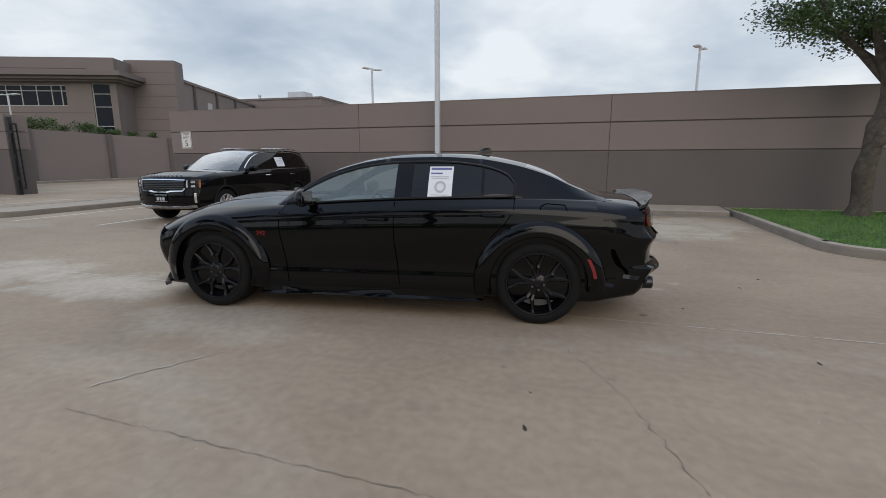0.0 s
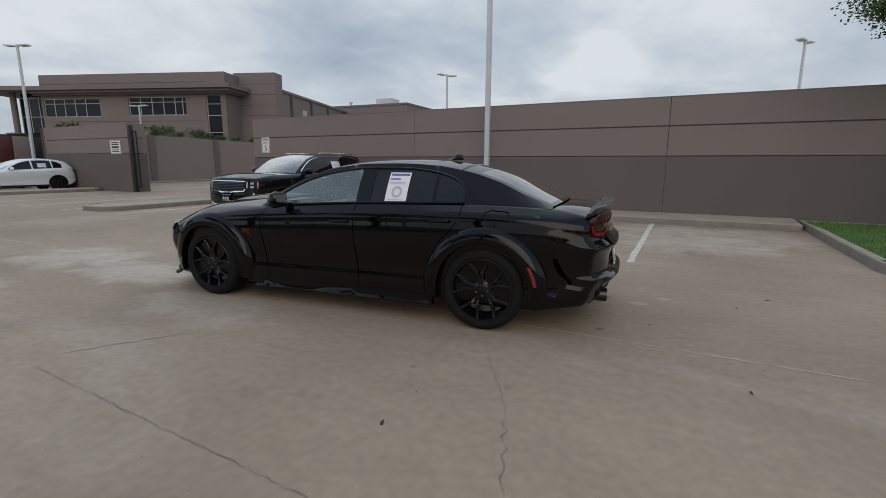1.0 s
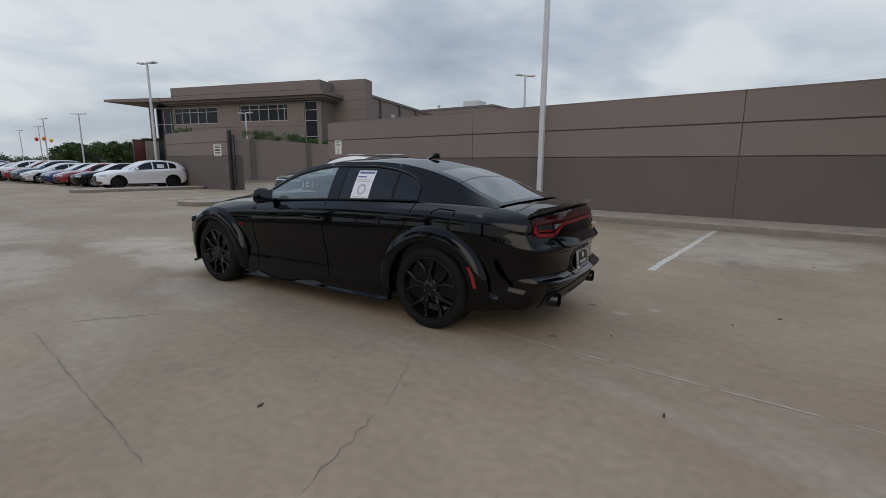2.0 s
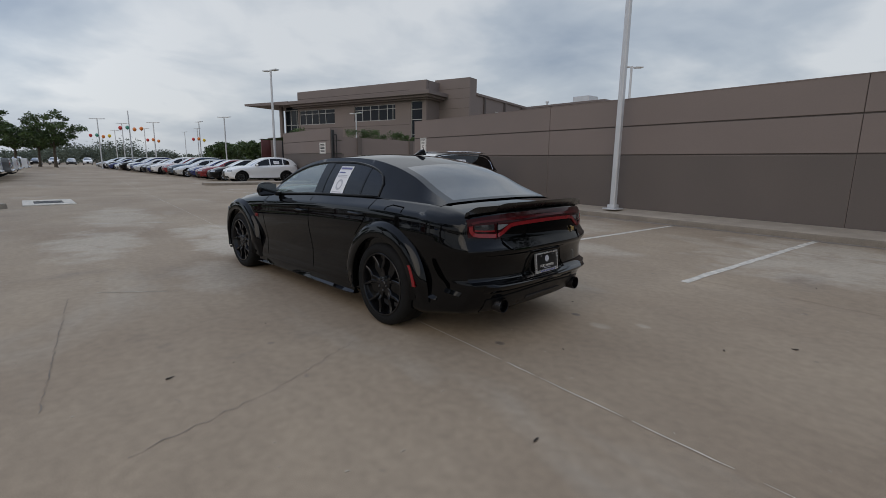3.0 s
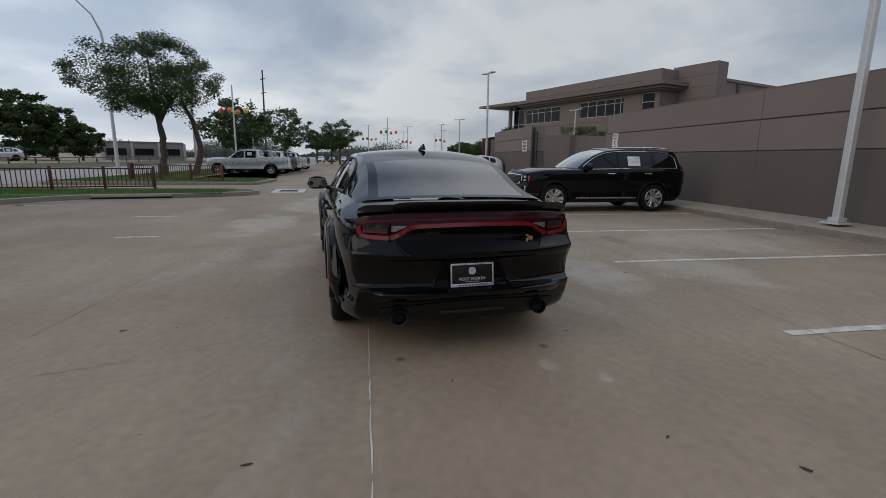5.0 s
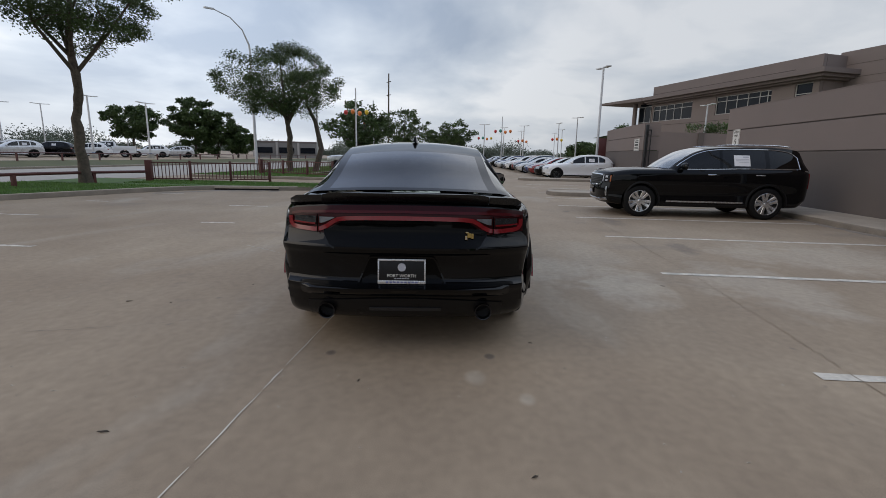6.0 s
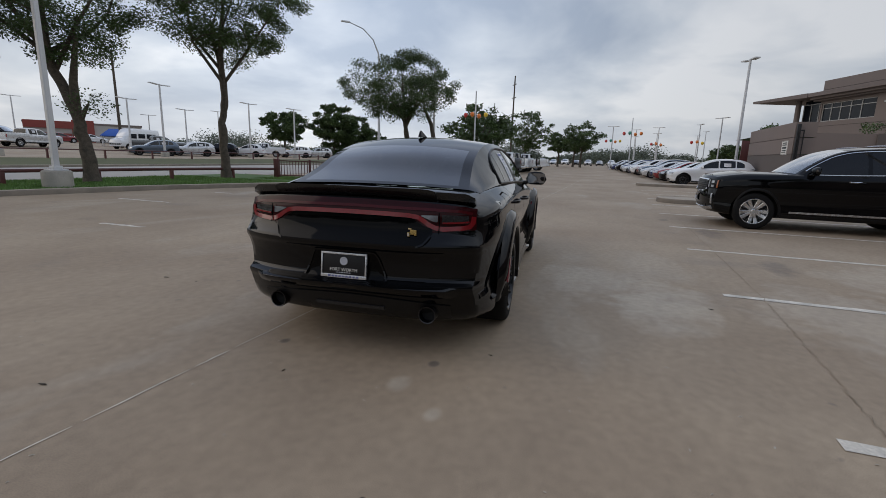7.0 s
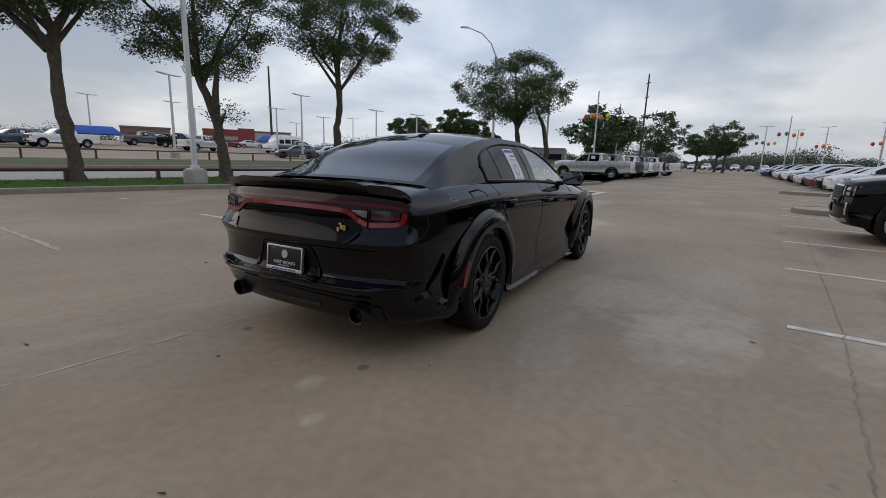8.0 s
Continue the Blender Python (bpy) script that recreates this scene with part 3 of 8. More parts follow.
def wall():
    x_joints = [-14.4, -6.72, 1.0, 8.7, 16.4, 24.1, 31.8]
    root = thing("wall_north", pose(0, 0, 0), "long taupe painted concrete panel wall with a darker base", "wall", kind="structure")
    for x0, x1 in zip(x_joints, x_joints[1:]):
        bm = bmesh.new()
        a, b = x0 + 0.007, x1 - 0.007
        for z0, z1, mt in ((0.0, 1.650, 1), (1.685, 2.430, 0), (2.465, WALL_H, 0)):
            box(bm, a, b, WALL_Y, WALL_Y + 0.22, z0, z1, mt, 0.006)
        box(bm, x0, x1, WALL_Y + 0.025, WALL_Y + 0.20, 0.0, WALL_H - 0.02, 2)
        part("wall_panel", bm, [M["wall"], M["wall_low"], M["groove"]], root, smooth=False)
    bm = bmesh.new()
    box(bm, -14.42, 31.82, WALL_Y - 0.008, WALL_Y + 0.23, WALL_H, WALL_H + 0.02, 0)
    part("coping", bm, M["wall"], root, smooth=False)
    # return of the wall at its west end
    bm = bmesh.new()
    box(bm, -14.4, -14.18, WALL_Y + 0.22, WALL_Y + 14, 0, WALL_H, 0)
    part("wall_return", bm, M["wall"], root, smooth=False)
    return root


wall()


def kerb_run(name, pts, width, height, label, inward=1, rise=0.0):
    """A cast kerb along points: battered face, rounded top edge. inward: the side on which the land behind it lies (left 1)."""
    bm = bmesh.new()
    rows = []
    P = [Vector((*p, 0)) for p in pts]
    for i, p in enumerate(P):
        d = (P[min(i + 1, len(P) - 1)] - P[max(i - 1, 0)]).normalized()
        n = Vector((-d.y, d.x, 0)) * inward
        prof = [(0, -0.02), (0.018, height * 0.72), (0.035, height * 0.93), (0.065, height), (width, height + rise), (width + 0.001, -0.02)]
        rows.append([p + n * a + Vector((0, 0, z)) for a, z in prof])
    # the two face bands take the darker, shade-toned material
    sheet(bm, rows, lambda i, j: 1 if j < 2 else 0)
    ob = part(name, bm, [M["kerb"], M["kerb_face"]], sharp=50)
    return tagged(ob, label, "kerb", kind="structure")


def arc(cx, cy, r, a0, a1, n):
    return [(cx + r * math.cos(radians(a0 + (a1 - a0) * i / n)), cy + r * math.sin(radians(a0 + (a1 - a0) * i / n))) for i in range(n + 1)]


# dirt gathered in the gutter along the wall kerb, with the gutter's shade painted in
strip_on_ground("gutter_band", run((-13.6, 13.27), (3.9, 13.27), 80, 0.015, 21), 0.20, M["gutter"], "dark dirt along the kerb", "stain", jitter=0.05, seed=5)
strip_on_ground("gutter_band", run((-10.5, -4.95), (-12.0, -3.7), 16, 0.06, 31) + run((-12.15, -3.4), (-12.5, -1.6), 14, 0.06, 32), 0.45, M["gutter"], "dark dirt and leaves along the verge kerb", "stain", jitter=0.16, seed=8)
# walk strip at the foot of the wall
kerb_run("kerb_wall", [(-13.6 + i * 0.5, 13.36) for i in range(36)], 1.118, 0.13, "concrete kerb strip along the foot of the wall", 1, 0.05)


# ---- vehicles: one builder for the shells, x forward from the rear axle, y to the left ----
class Shape:
    def __init__(s, **k):
        s.tubs, s.round, s.bow, s.base, s.axle_z, s.arch = k["tubs"], k["round"], k["bow"], k["base"], k["axle_z"], k["arch"]
        s.ws_top, s.ws_low, s.rw_top, s.rw_low = k["ws_top"], k["ws_low"], k["rw_top"], k["rw_low"]
        s.windows, s.frame_top, s.dash, s.rail = k["windows"], k["frame_top"], k["dash"], k["rail"]
        s.bulge, s.crown = k["bulge"], k["crown"]
        s.w, s.zb, s.zs, s.si, s.zc = (curve(*zip(*k[n])) for n in ("width", "bottom", "shoulder", "inset", "top"))
        s.pf, s.pr = curve(*zip(*k["nose"])), curve(*zip(*k["tail"]))
        s.x0, s.x1 = min(p[1] for p in k["tail"]), max(p[1] for p in k["nose"])
        r = k["rail"]
        s.ry, s.rz = curve([p[0] for p in r], [p[1] for p in r]), curve([p[0] for p in r], [p[2] for p in r])
        s.half = max(p[1] for p in k["width"])
        s.fine = k.get("fine", 0)

    def section(s, x):
        w, zb, zs, zc = s.w(x), s.zb(x), s.zs(x), s.zc(x)
        ws = w - s.si(x)
        h = zs - zb
        pts = [(0, zb), (w * 0.8, zb), (w - 0.05, zb + 0.015), (w - 0.02, zb + 0.07), (w - 0.022, zb + 0.18), (w - 0.032, zb + h * 0.34), (w - 0.012, zb + h * 0.55), (w, zb + h * 0.70), (w - 0.008, zb + h * 0.82), (w - 0.16 * s.si(x) - 0.006, zb + h * 0.915), (ws, zs)]
        for a, b, zt in s.tubs:
            if a <= x <= b:
                return pts + [(ws - 0.05, zs - 0.004), (ws - 0.07, zt + 0.02), (ws - 0.14, zt), (0, zt)]
        d = zc - zs
        return pts + [(ws * 0.93, zs + d * 0.22), (ws * 0.78, zs + d * 0.55), (ws * 0.45, zs + d * 0.9), (0, zc)]

    def place(s, x, y, z):
        """Rounds the two ends in plan and in profile."""
        k = abs(y) / s.half
        rr, ff = s.round
        if x < rr:
            t = min((rr - x) / (rr - s.x0), 1) ** 1.3
            x += t * (s.pr(z) - s.x0 + s.bow[0] * k**3.2)
        if x > ff:
            t = min((x - ff) / (s.x1 - ff), 1) ** 1.3
            x += t * (s.pf(z) - s.x1 - s.bow[1] * k**2.6)
        return (x, y, z)

    def rear_x(s, y, z):
        return s.pr(z) + s.bow[0] * (abs(y) / s.half) ** 3.2

    def front_x(s, y, z):
        return s.pf(z) - s.bow[1] * (abs(y) / s.half) ** 2.6

    def side_y(s, x, z):
        pts = s.section(x)[2:11]
        return float(np.interp(z, [p[1] for p in pts], [p[0] for p in pts]))


def smooth_section(pts, tub, fine=0):
    """A finer outline through the section's points; fine: how many points up the flank."""
    out = []
    n = len(pts)
    for i in range(n - 1):
        p0, p1, p2, p3 = pts[max(i - 1, 0)], pts[i], pts[i + 1], pts[min(i + 2, n - 1)]
        hard = (tub and i >= 9) or i < 2
        for t in (0, 0.5):
            if hard or t == 0:
                out.append(tuple(p1[k] + t * (p2[k] - p1[k]) for k in (0, 1)))
            else:
                out.append(tuple(0.5 * (2 * p1[k] + (p2[k] - p0[k]) * t + (2 * p0[k] - 5 * p1[k] + 4 * p2[k] - p3[k]) * t * t + (3 * p1[k] - p0[k] - 3 * p2[k] + p3[k]) * t**3) for k in (0, 1)))
    out.append(pts[-1])
    if not fine:
        return out
    zs, ys = [p[1] for p in out[4:21]], [p[0] for p in out[4:21]]
    flank = [(float(np.interp(z, zs, ys)), float(z)) for z in np.linspace(zs[0], zs[-1], fine)]
    return out[:4] + flank + out[21:]


def car_body(s, paint, root, steps=64):
    bm = bmesh.new()
    xs = list(np.linspace(s.x0, s.x1, steps))
    for a, b, _ in s.tubs:
        xs = [x for x in xs if min(abs(x - a), abs(x - b)) > 0.02] + [a - 0.001, a, b, b + 0.001]
    xs.sort()
    rows, tub = [], []
    for x in xs:
        inside = any(a <= x <= b for a, b, _ in s.tubs)
        half = smooth_section(s.section(x), inside, s.fine)
        ring = [s.place(x, y, z) for y, z in half] + [s.place(x, -y, z) for y, z in half[-2:0:-1]]
        rows.append(ring + [ring[0]])
        tub.append(inside)
    n = len(smooth_section(s.section(0), False, s.fine))

    tub_from = 4 + s.fine if s.fine else 21

    def mat(i, j):
        jj = j if j < n else 2 * n - 3 - j
        if tub[i] and tub[i + 1] and jj >= tub_from:
            return 1
        return 1 if jj < 3 else 0

    sheet(bm, rows, mat)
    bmesh.ops.remove_doubles(bm, verts=bm.verts, dist=0.0002)
    # the two end walls, as grids across the car
    for x in (xs[0], xs[-1]):
        half = smooth_section(s.section(x), False, s.fine)
        grid = [[s.place(x, y * u, z) for u in np.linspace(-1, 1, 41 if s.fine else 15)] for y, z in half[1:-1]]
        sheet(bm, grid, 0)
    bmesh.ops.remove_doubles(bm, verts=bm.verts, dist=0.0006)
    ob = part("body", bm, [paint, M["cabin"]], root, sharp=44)
    return ob


def cut_arches(s, ob):
    bm = bmesh.new()
    for ax in (0, s.base):
        for sd in (1, -1):
            prof = [(0.001, 0.55 * sd), (s.arch, 0.55 * sd), (s.arch, 1.3 * sd), (0.001, 1.3 * sd)]
            before = set(bm.verts)
            lathe(bm, prof, 40)
            vs = [v for v in bm.verts if v not in before]
            bmesh.ops.translate(bm, verts=vs, vec=(ax, 0, s.axle_z))
    bmesh.ops.remove_doubles(bm, verts=bm.verts, dist=0.002)
    cutter = part("cutter", bm, M["under"])
    md = ob.modifiers.new("arches", "BOOLEAN")
    md.operation, md.object, md.solver = "DIFFERENCE", cutter, "EXACT"
    ob.data.materials.append(M["under"])
    bpy.context.view_layer.update()
    finished(ob)
    bpy.data.objects.remove(cutter)
    ob.data.set_sharp_from_angle(angle=radians(44))


def car_cabin(s, paint, root, glasses, band=0.93):
    """Roof, pillars and panes between the rails and the belt line. Returns the panes."""
    shell, ws, rw = bmesh.new(), bmesh.new(), bmesh.new()
    r = s.rail
    x_hi, x_lo = max(p[0] for p in r), min(p[0] for p in r)
    xs = sorted(set(list(np.linspace(x_lo, x_hi, 46)) + [s.ws_top, s.rw_top, s.ws_low, s.rw_low]))
    us = [-1, -0.97, -band, -0.75, -0.5, -0.25, 0, 0.25, 0.5, 0.75, band, 0.97, 1]
    bow = curve(*zip(*s.bulge))
    crown = curve(*zip(*s.crown))

    def top(x, u):
        return (x + bow(x) * (1 - u * u), u * s.ry(x), s.rz(x) + crown(x) * (1 - abs(u) ** 2.2))

    for a, b in zip(xs, xs[1:]):
        m = (a + b) / 2
        for u0, u1 in zip(us, us[1:]):
            um = abs((u0 + u1) / 2)
            bm = shell
            if um < band and s.ws_top < m < s.ws_low:
                bm = ws
            elif um < band and s.rw_low < m < s.rw_top:
                bm = rw
            bm.faces.new([bm.verts.new(p) for p in (top(a, u0), top(b, u0), top(b, u1), top(a, u1))])
    panes = []
    sides = {}

    def side_point(x, z, sd):
        zr, zb = s.rz(x), s.zs(x)
        yb = s.w(x) - s.si(x)
        t = (z - zb) / max(zr - zb, 1e-4)
        return (x, sd * (yb + (s.ry(x) - yb) * t + 0.018 * math.sin(math.pi * min(max(t, 0), 1))), z)

    for sd in (1, -1):
        cuts = sorted({x for w in s.windows for x in (w[0], w[1])})
        cols = sorted(set([x for x in np.linspace(x_lo, x_hi, 60) if all(abs(x - c) > 0.012 for c in cuts)] + cuts))
        made = {}
        for a, b in zip(cols, cols[1:]):
            m = (a + b) / 2
            win = next((i for i, w in enumerate(s.windows) if w[0] <= m <= w[1]), None)

            def levels(x):
                zr, zb = s.rz(x), s.zs(x)
                lo, hi = zb + 0.022, zr - s.frame_top(x)
                if hi < lo:
                    lo = hi = max(min(lo, zr), zb)
                return [zb] + [lo + (hi - lo) * k / 5 for k in range(6)] + [max(zr, zb)]

            la, lb = levels(a), levels(b)
            for k in range(7):
                bm = shell
                if win is not None and 0 < k < 6:
                    bm = made.setdefault(win, bmesh.new())
                q = [side_point(a, la[k], sd), side_point(b, lb[k], sd), side_point(b, lb[k + 1], sd), side_point(a, la[k + 1], sd)]
                keep = []
                for p in q:
                    if all((Vector(p) - Vector(o)).length > 0.0004 for o in keep):
                        keep.append(p)
                if len(keep) > 2:
                    bm.faces.new([bm.verts.new(p) for p in keep])
        sides[sd] = made
    for bm in (shell, ws, rw):
        bmesh.ops.remove_doubles(bm, verts=bm.verts, dist=0.0015)
    roof = part("roof", shell, paint, root, sharp=50)
    front = part("windscreen", ws, glasses[0], root, "clear windscreen", sharp=60)
    back = part("rear_window", rw, glasses[-1], root, "tinted rear window", sharp=60)
    for sd in (1, -1):
        for i, bm in sides[sd].items():
            bmesh.ops.remove_doubles(bm, verts=bm.verts, dist=0.0015)
            panes.append(part("side_window", bm, M["glass_side"] if s.windows[i][2] == "clear" else glasses[1 if s.windows[i][2] == "mid" else 2], root, sharp=60))
    for p in [front, back] + panes:
        p.visible_shadow = True
    s.side_point = side_point
    s.roof_point = top
    return roof, front, back, panes


def on_end(s, end, y, z, off):
    x = s.rear_x(y, z) - off if end < 0 else s.front_x(y, z) + off
    return (x, y, z)


def end_patch(s, end, ys, z0, z1, off, nz=4, thick=0.012):
    """A panel that follows the nose or the tail, between two heights given as functions of y."""
    bm = bmesh.new()
    rows = []
    for y in ys:
        a, b = z0(y) if callable(z0) else z0, z1(y) if callable(z1) else z1
        rows.append([on_end(s, end, y, a + (b - a) * k / nz, off) for k in range(nz + 1)])
    sheet(bm, rows)
    thicken(bm, thick)
    return bm


def end_strip(s, end, pts, width, off, thick=0.015, sub=6):
    """A light strip or trim bar that follows the nose or the tail along points (y, z)."""
    bm = bmesh.new()
    dense = []
    for a, b in zip(pts, pts[1:]):
        dense += [(a[0] + (b[0] - a[0]) * k / sub, a[1] + (b[1] - a[1]) * k / sub) for k in range(sub)]
    dense.append(pts[-1])
    rows = []
    for i, (y, z) in enumerate(dense):
        p, q = dense[max(i - 1, 0)], dense[min(i + 1, len(dense) - 1)]
        d = math.hypot(q[0] - p[0], q[1] - p[1]) or 1
        ny, nz = -(q[1] - p[1]) / d * width / 2, (q[0] - p[0]) / d * width / 2
        rows.append([on_end(s, end, y + ny, z + nz, off), on_end(s, end, y - ny, z - nz, off)])
    sheet(bm, rows)
    thicken(bm, thick)
    return bm


def side_patch(s, sd, xs, z0, z1, off, nz=3, thick=0.008):
    bm = bmesh.new()
    rows = []
    for x in xs:
        a, b = z0(x) if callable(z0) else z0, z1(x) if callable(z1) else z1
        rows.append([s.place(x, sd * (s.side_y(x, a + (b - a) * k / nz) + off), a + (b - a) * k / nz) for k in range(nz + 1)])
    sheet(bm, rows)
    thicken(bm, thick)
    return bm


def blade(bm, a0, r0, a1, r1, w0, w1, y0, y1, depth, mat=0):
    """One spoke, from radius r0 at angle a0 to r1 at a1, with its face at y0 to y1."""
    p = Vector((r0 * math.cos(a0), 0, r0 * math.sin(a0)))
    q = Vector((r1 * math.cos(a1), 0, r1 * math.sin(a1)))
    d = (q - p).normalized()
    n = Vector((-d.z, 0, d.x))
    rows = []
    for t in (0, 0.33, 0.66, 1):
        c = p.lerp(q, t)
        w, y = w0 + (w1 - w0) * t, y0 + (y1 - y0) * t - 0.012 * math.sin(math.pi * t)
        ring = [c + n * (w / 2) + Vector((0, y - depth, 0)), c + n * (w / 2) + Vector((0, y - 0.006, 0)), c + n * (w / 2 - 0.006) + Vector((0, y, 0)), c - n * (w / 2 - 0.006) + Vector((0, y, 0)), c - n * (w / 2) + Vector((0, y - 0.006, 0)), c - n * (w / 2) + Vector((0, y - depth, 0))]
        rows.append(ring + [ring[0]])
    sheet(bm, rows, mat)


def wheel_meshes(R, rim, wide, style, rim_mat, tyre_mat):
    """Meshes of one wheel, its outer face towards +y at y = 0."""
    bm = bmesh.new()
    h = wide
    lathe(bm, [(rim, -0.012), (rim + 0.012, -0.004), (rim + 0.035, -0.001), (R - 0.035, -0.004), (R - 0.012, -0.018), (R - 0.002, -0.040), (R, -0.06), (R, -h * 0.48), (R - 0.004, -h * 0.5), (R, -h * 0.52), (R, -h + 0.06), (R - 0.012, -h + 0.018), (R - 0.04, -h), (rim, -h + 0.01)], 56)
    # tread blocks: shallow cross grooves
    tyre = part("tyre", bm, tyre_mat, sharp=50)
    bm = bmesh.new()
    lathe(bm, [(rim + 0.004, -0.004), (rim + 0.001, -0.001), (rim - 0.010, -0.003), (rim - 0.016, -0.016), (rim - 0.022, -0.06), (rim - 0.045, -0.09), (rim - 0.05, -h + 0.02)], 56)
    if style == "split":
        # five forked spokes
        for k in range(5):
            a = radians(90 + 72 * k)
            for t in (-1, 1):
                blade(bm, a + t * 0.13, 0.055, a + t * radians(9), rim * 0.56, 0.036, 0.030, -0.030, -0.014, 0.045)
                blade(bm, a + t * radians(9), rim * 0.54, a + t * radians(19), rim - 0.006, 0.032, 0.026, -0.014, -0.008, 0.04)
    elif style == "twin":
        for k in range(5):
            a = radians(90 + 72 * k)
            for t in (-1, 1):
                blade(bm, a + t * 0.35, 0.05, a + t * radians(13), rim - 0.008, 0.05, 0.075, -0.028, -0.010, 0.04)
            blade(bm, a + radians(36), 0.06, a + radians(36), rim - 0.01, 0.03, 0.02, -0.05, -0.03, 0.03, 1)
    else:
        for k in range(style):
            a = 2 * math.pi * k / style
            blade(bm, a, 0.05, a + 0.05, rim - 0.008, 0.05, 0.045, -0.035, -0.012, 0.04)
    lathe(bm, [(0.001, -0.020), (0.030, -0.020), (0.036, -0.026), (0.060, -0.030), (0.078, -0.040), (0.082, -0.075)], 30)
    rimob = part("rim", bm, [rim_mat, M["satin_black"]], sharp=35)
    bm = bmesh.new()
    lathe(bm, [(0.06, -0.105), (rim * 0.80, -0.105), (rim * 0.80, -0.13), (0.06, -0.13)], 40, closed=True)
    box(bm, -0.06, 0.06, -0.14, -0.085, rim * 0.45, rim * 0.82, 0, 0.01)
    disc = part("brake_disc", bm, M["steel"])
    nuts = []
    for k in range(5):
        a = radians(90 + 36 + 72 * k)
        bm = bmesh.new()
        lathe(bm, [(0.001, -0.018), (0.009, -0.018), (0.010, -0.020), (0.010, -0.05)], 8)
        bmesh.ops.translate(bm, verts=bm.verts, vec=(0.052 * math.cos(a), 0, 0.052 * math.sin(a)))
        nuts.append(part("lug_nut", bm, M["steel"]))
    return [tyre, rimob, disc] + nuts


def add_wheels(s, root, meshes, face):
    for ax in (0, s.base):
        for sd in (1, -1):
            w = new("wheel")
            w.parent = root
            m = pose(ax, sd * face, s.axle_z, 0, random.Random(int(ax * 10) + sd).uniform(0, 72), 0)
            if sd < 0:
                m = m @ pose(0, 0, 0, 0, 0, 180)
            w.matrix_basis = m
            for p in meshes:
                again(p, Matrix.Identity(4), w)


def drop_templates(meshes):
    for p in meshes:
        bpy.data.objects.remove(p)


def mirror_pair(s, root, paint, x, y, z, size=1.0):
    for sd in (1, -1):
        bm = bmesh.new()
        rows = []
        for t in np.linspace(-1, 1, 9):
            k = math.sqrt(max(1 - abs(t) ** 3.5, 0.0)) * 0.9 + 0.1
            h, d = 0.075 * size * k, 0.065 * size * k
            ring = [(x + 0.05 * size + d * math.cos(a) * (1.0 if math.cos(a) > 0 else 0.45) - 0.02 * t, sd * (y + t * 0.115 * size), z + h * math.sin(a) - 0.012 * t * t) for a in np.linspace(0, 2 * math.pi, 15)]
            rows.append(ring)
        sheet(bm, rows)
        for r in (rows[0], rows[-1]):
            bm.faces.new([bm.verts.new(p) for p in r[:-1]])
        bmesh.ops.remove_doubles(bm, verts=bm.verts, dist=0.0005)
        box(bm, x + 0.0, x + 0.07 * size, min(sd * (y - 0.20 * size), sd * (y - 0.09 * size)), max(sd * (y - 0.20 * size), sd * (y - 0.09 * size)), z - 0.075 * size, z - 0.03 * size, 0, 0.012)
        mi = part("door_mirror", bm, paint, root, sharp=40)
        bm = bmesh.new()
        rows = [[(x + 0.018 * size, sd * (y + t * 0.095 * size), z + v * 0.055 * size) for v in (-1, 0, 1)] for t in (-1, 0, 1)]
        sheet(bm, rows)
        thicken(bm, 0.004)
        part("mirror_glass", bm, M["mirror"], mi, "mirror glass")


def handles(s, root, spots, material, length=0.19):
    for x, z in spots:
        for sd in (1, -1):
            y = s.side_y(x, z)
            bm = bmesh.new()
            pts = [(x - length / 2, sd * (y - 0.005), z), (x - length / 2 + 0.02, sd * (y + 0.030), z + 0.002), (x, sd * (y + 0.036), z + 0.004), (x + length / 2 - 0.02, sd * (y + 0.030), z + 0.004), (x + length / 2, sd * (y - 0.005), z + 0.004)]
            tube(bm, pts, 0.014, 8)
            part("door_handle", bm, material, root)


def seams(s, root, lines, w=0.007):
    """Shut lines of doors and lids, as narrow dark gaps."""
    for pts in lines:
        for sd in (1, -1):
            bm = bmesh.new()
            rows = []
            dense = []
            for a, b in zip(pts, pts[1:]):
                dense += [(a[0] + (b[0] - a[0]) * k / 8, a[1] + (b[1] - a[1]) * k / 8) for k in range(8)]
            dense.append(pts[-1])
            for i, (x, z) in enumerate(dense):
                p, q = dense[max(i - 1, 0)], dense[min(i + 1, len(dense) - 1)]
                d = math.hypot(q[0] - p[0], q[1] - p[1]) or 1
                nx, nz = -(q[1] - p[1]) / d * w / 2, (q[0] - p[0]) / d * w / 2
                rows.append([s.place(x + nx, sd * (s.side_y(x + nx, z + nz) + 0.0025), z + nz), s.place(x - nx, sd * (s.side_y(x - nx, z - nz) + 0.0025), z - nz)])
            sheet(bm, rows)
            part("shut_line", bm, M["seam"], root, smooth=False)


def seat(root, x, y, z, material, wide=0.5, back=0.62, tilt=14):
    bm = bmesh.new()
    box(bm, -0.06, 0.08, -wide / 2, wide / 2, 0.0, back, 0, 0.05)
    box(bm, 0.05, 0.55, -wide / 2, wide / 2, -0.02, 0.14, 0, 0.05)
    for yy in (0.0,) if wide < 0.8 else (-0.36, 0.36):
        box(bm, -0.05, 0.05, yy - 0.13, yy + 0.13, back + 0.02, back + 0.17, 0, 0.04)
    tube(bm, [(0, 0.06, back - 0.02), (0, 0.06, back + 0.06)], 0.008, 6)
    tube(bm, [(0, -0.06, back - 0.02), (0, -0.06, back + 0.06)], 0.008, 6)
    bmesh.ops.transform(bm, matrix=pose(x, y, z, 0, -tilt, 0), verts=bm.verts)
    part("seat", bm, material, root)


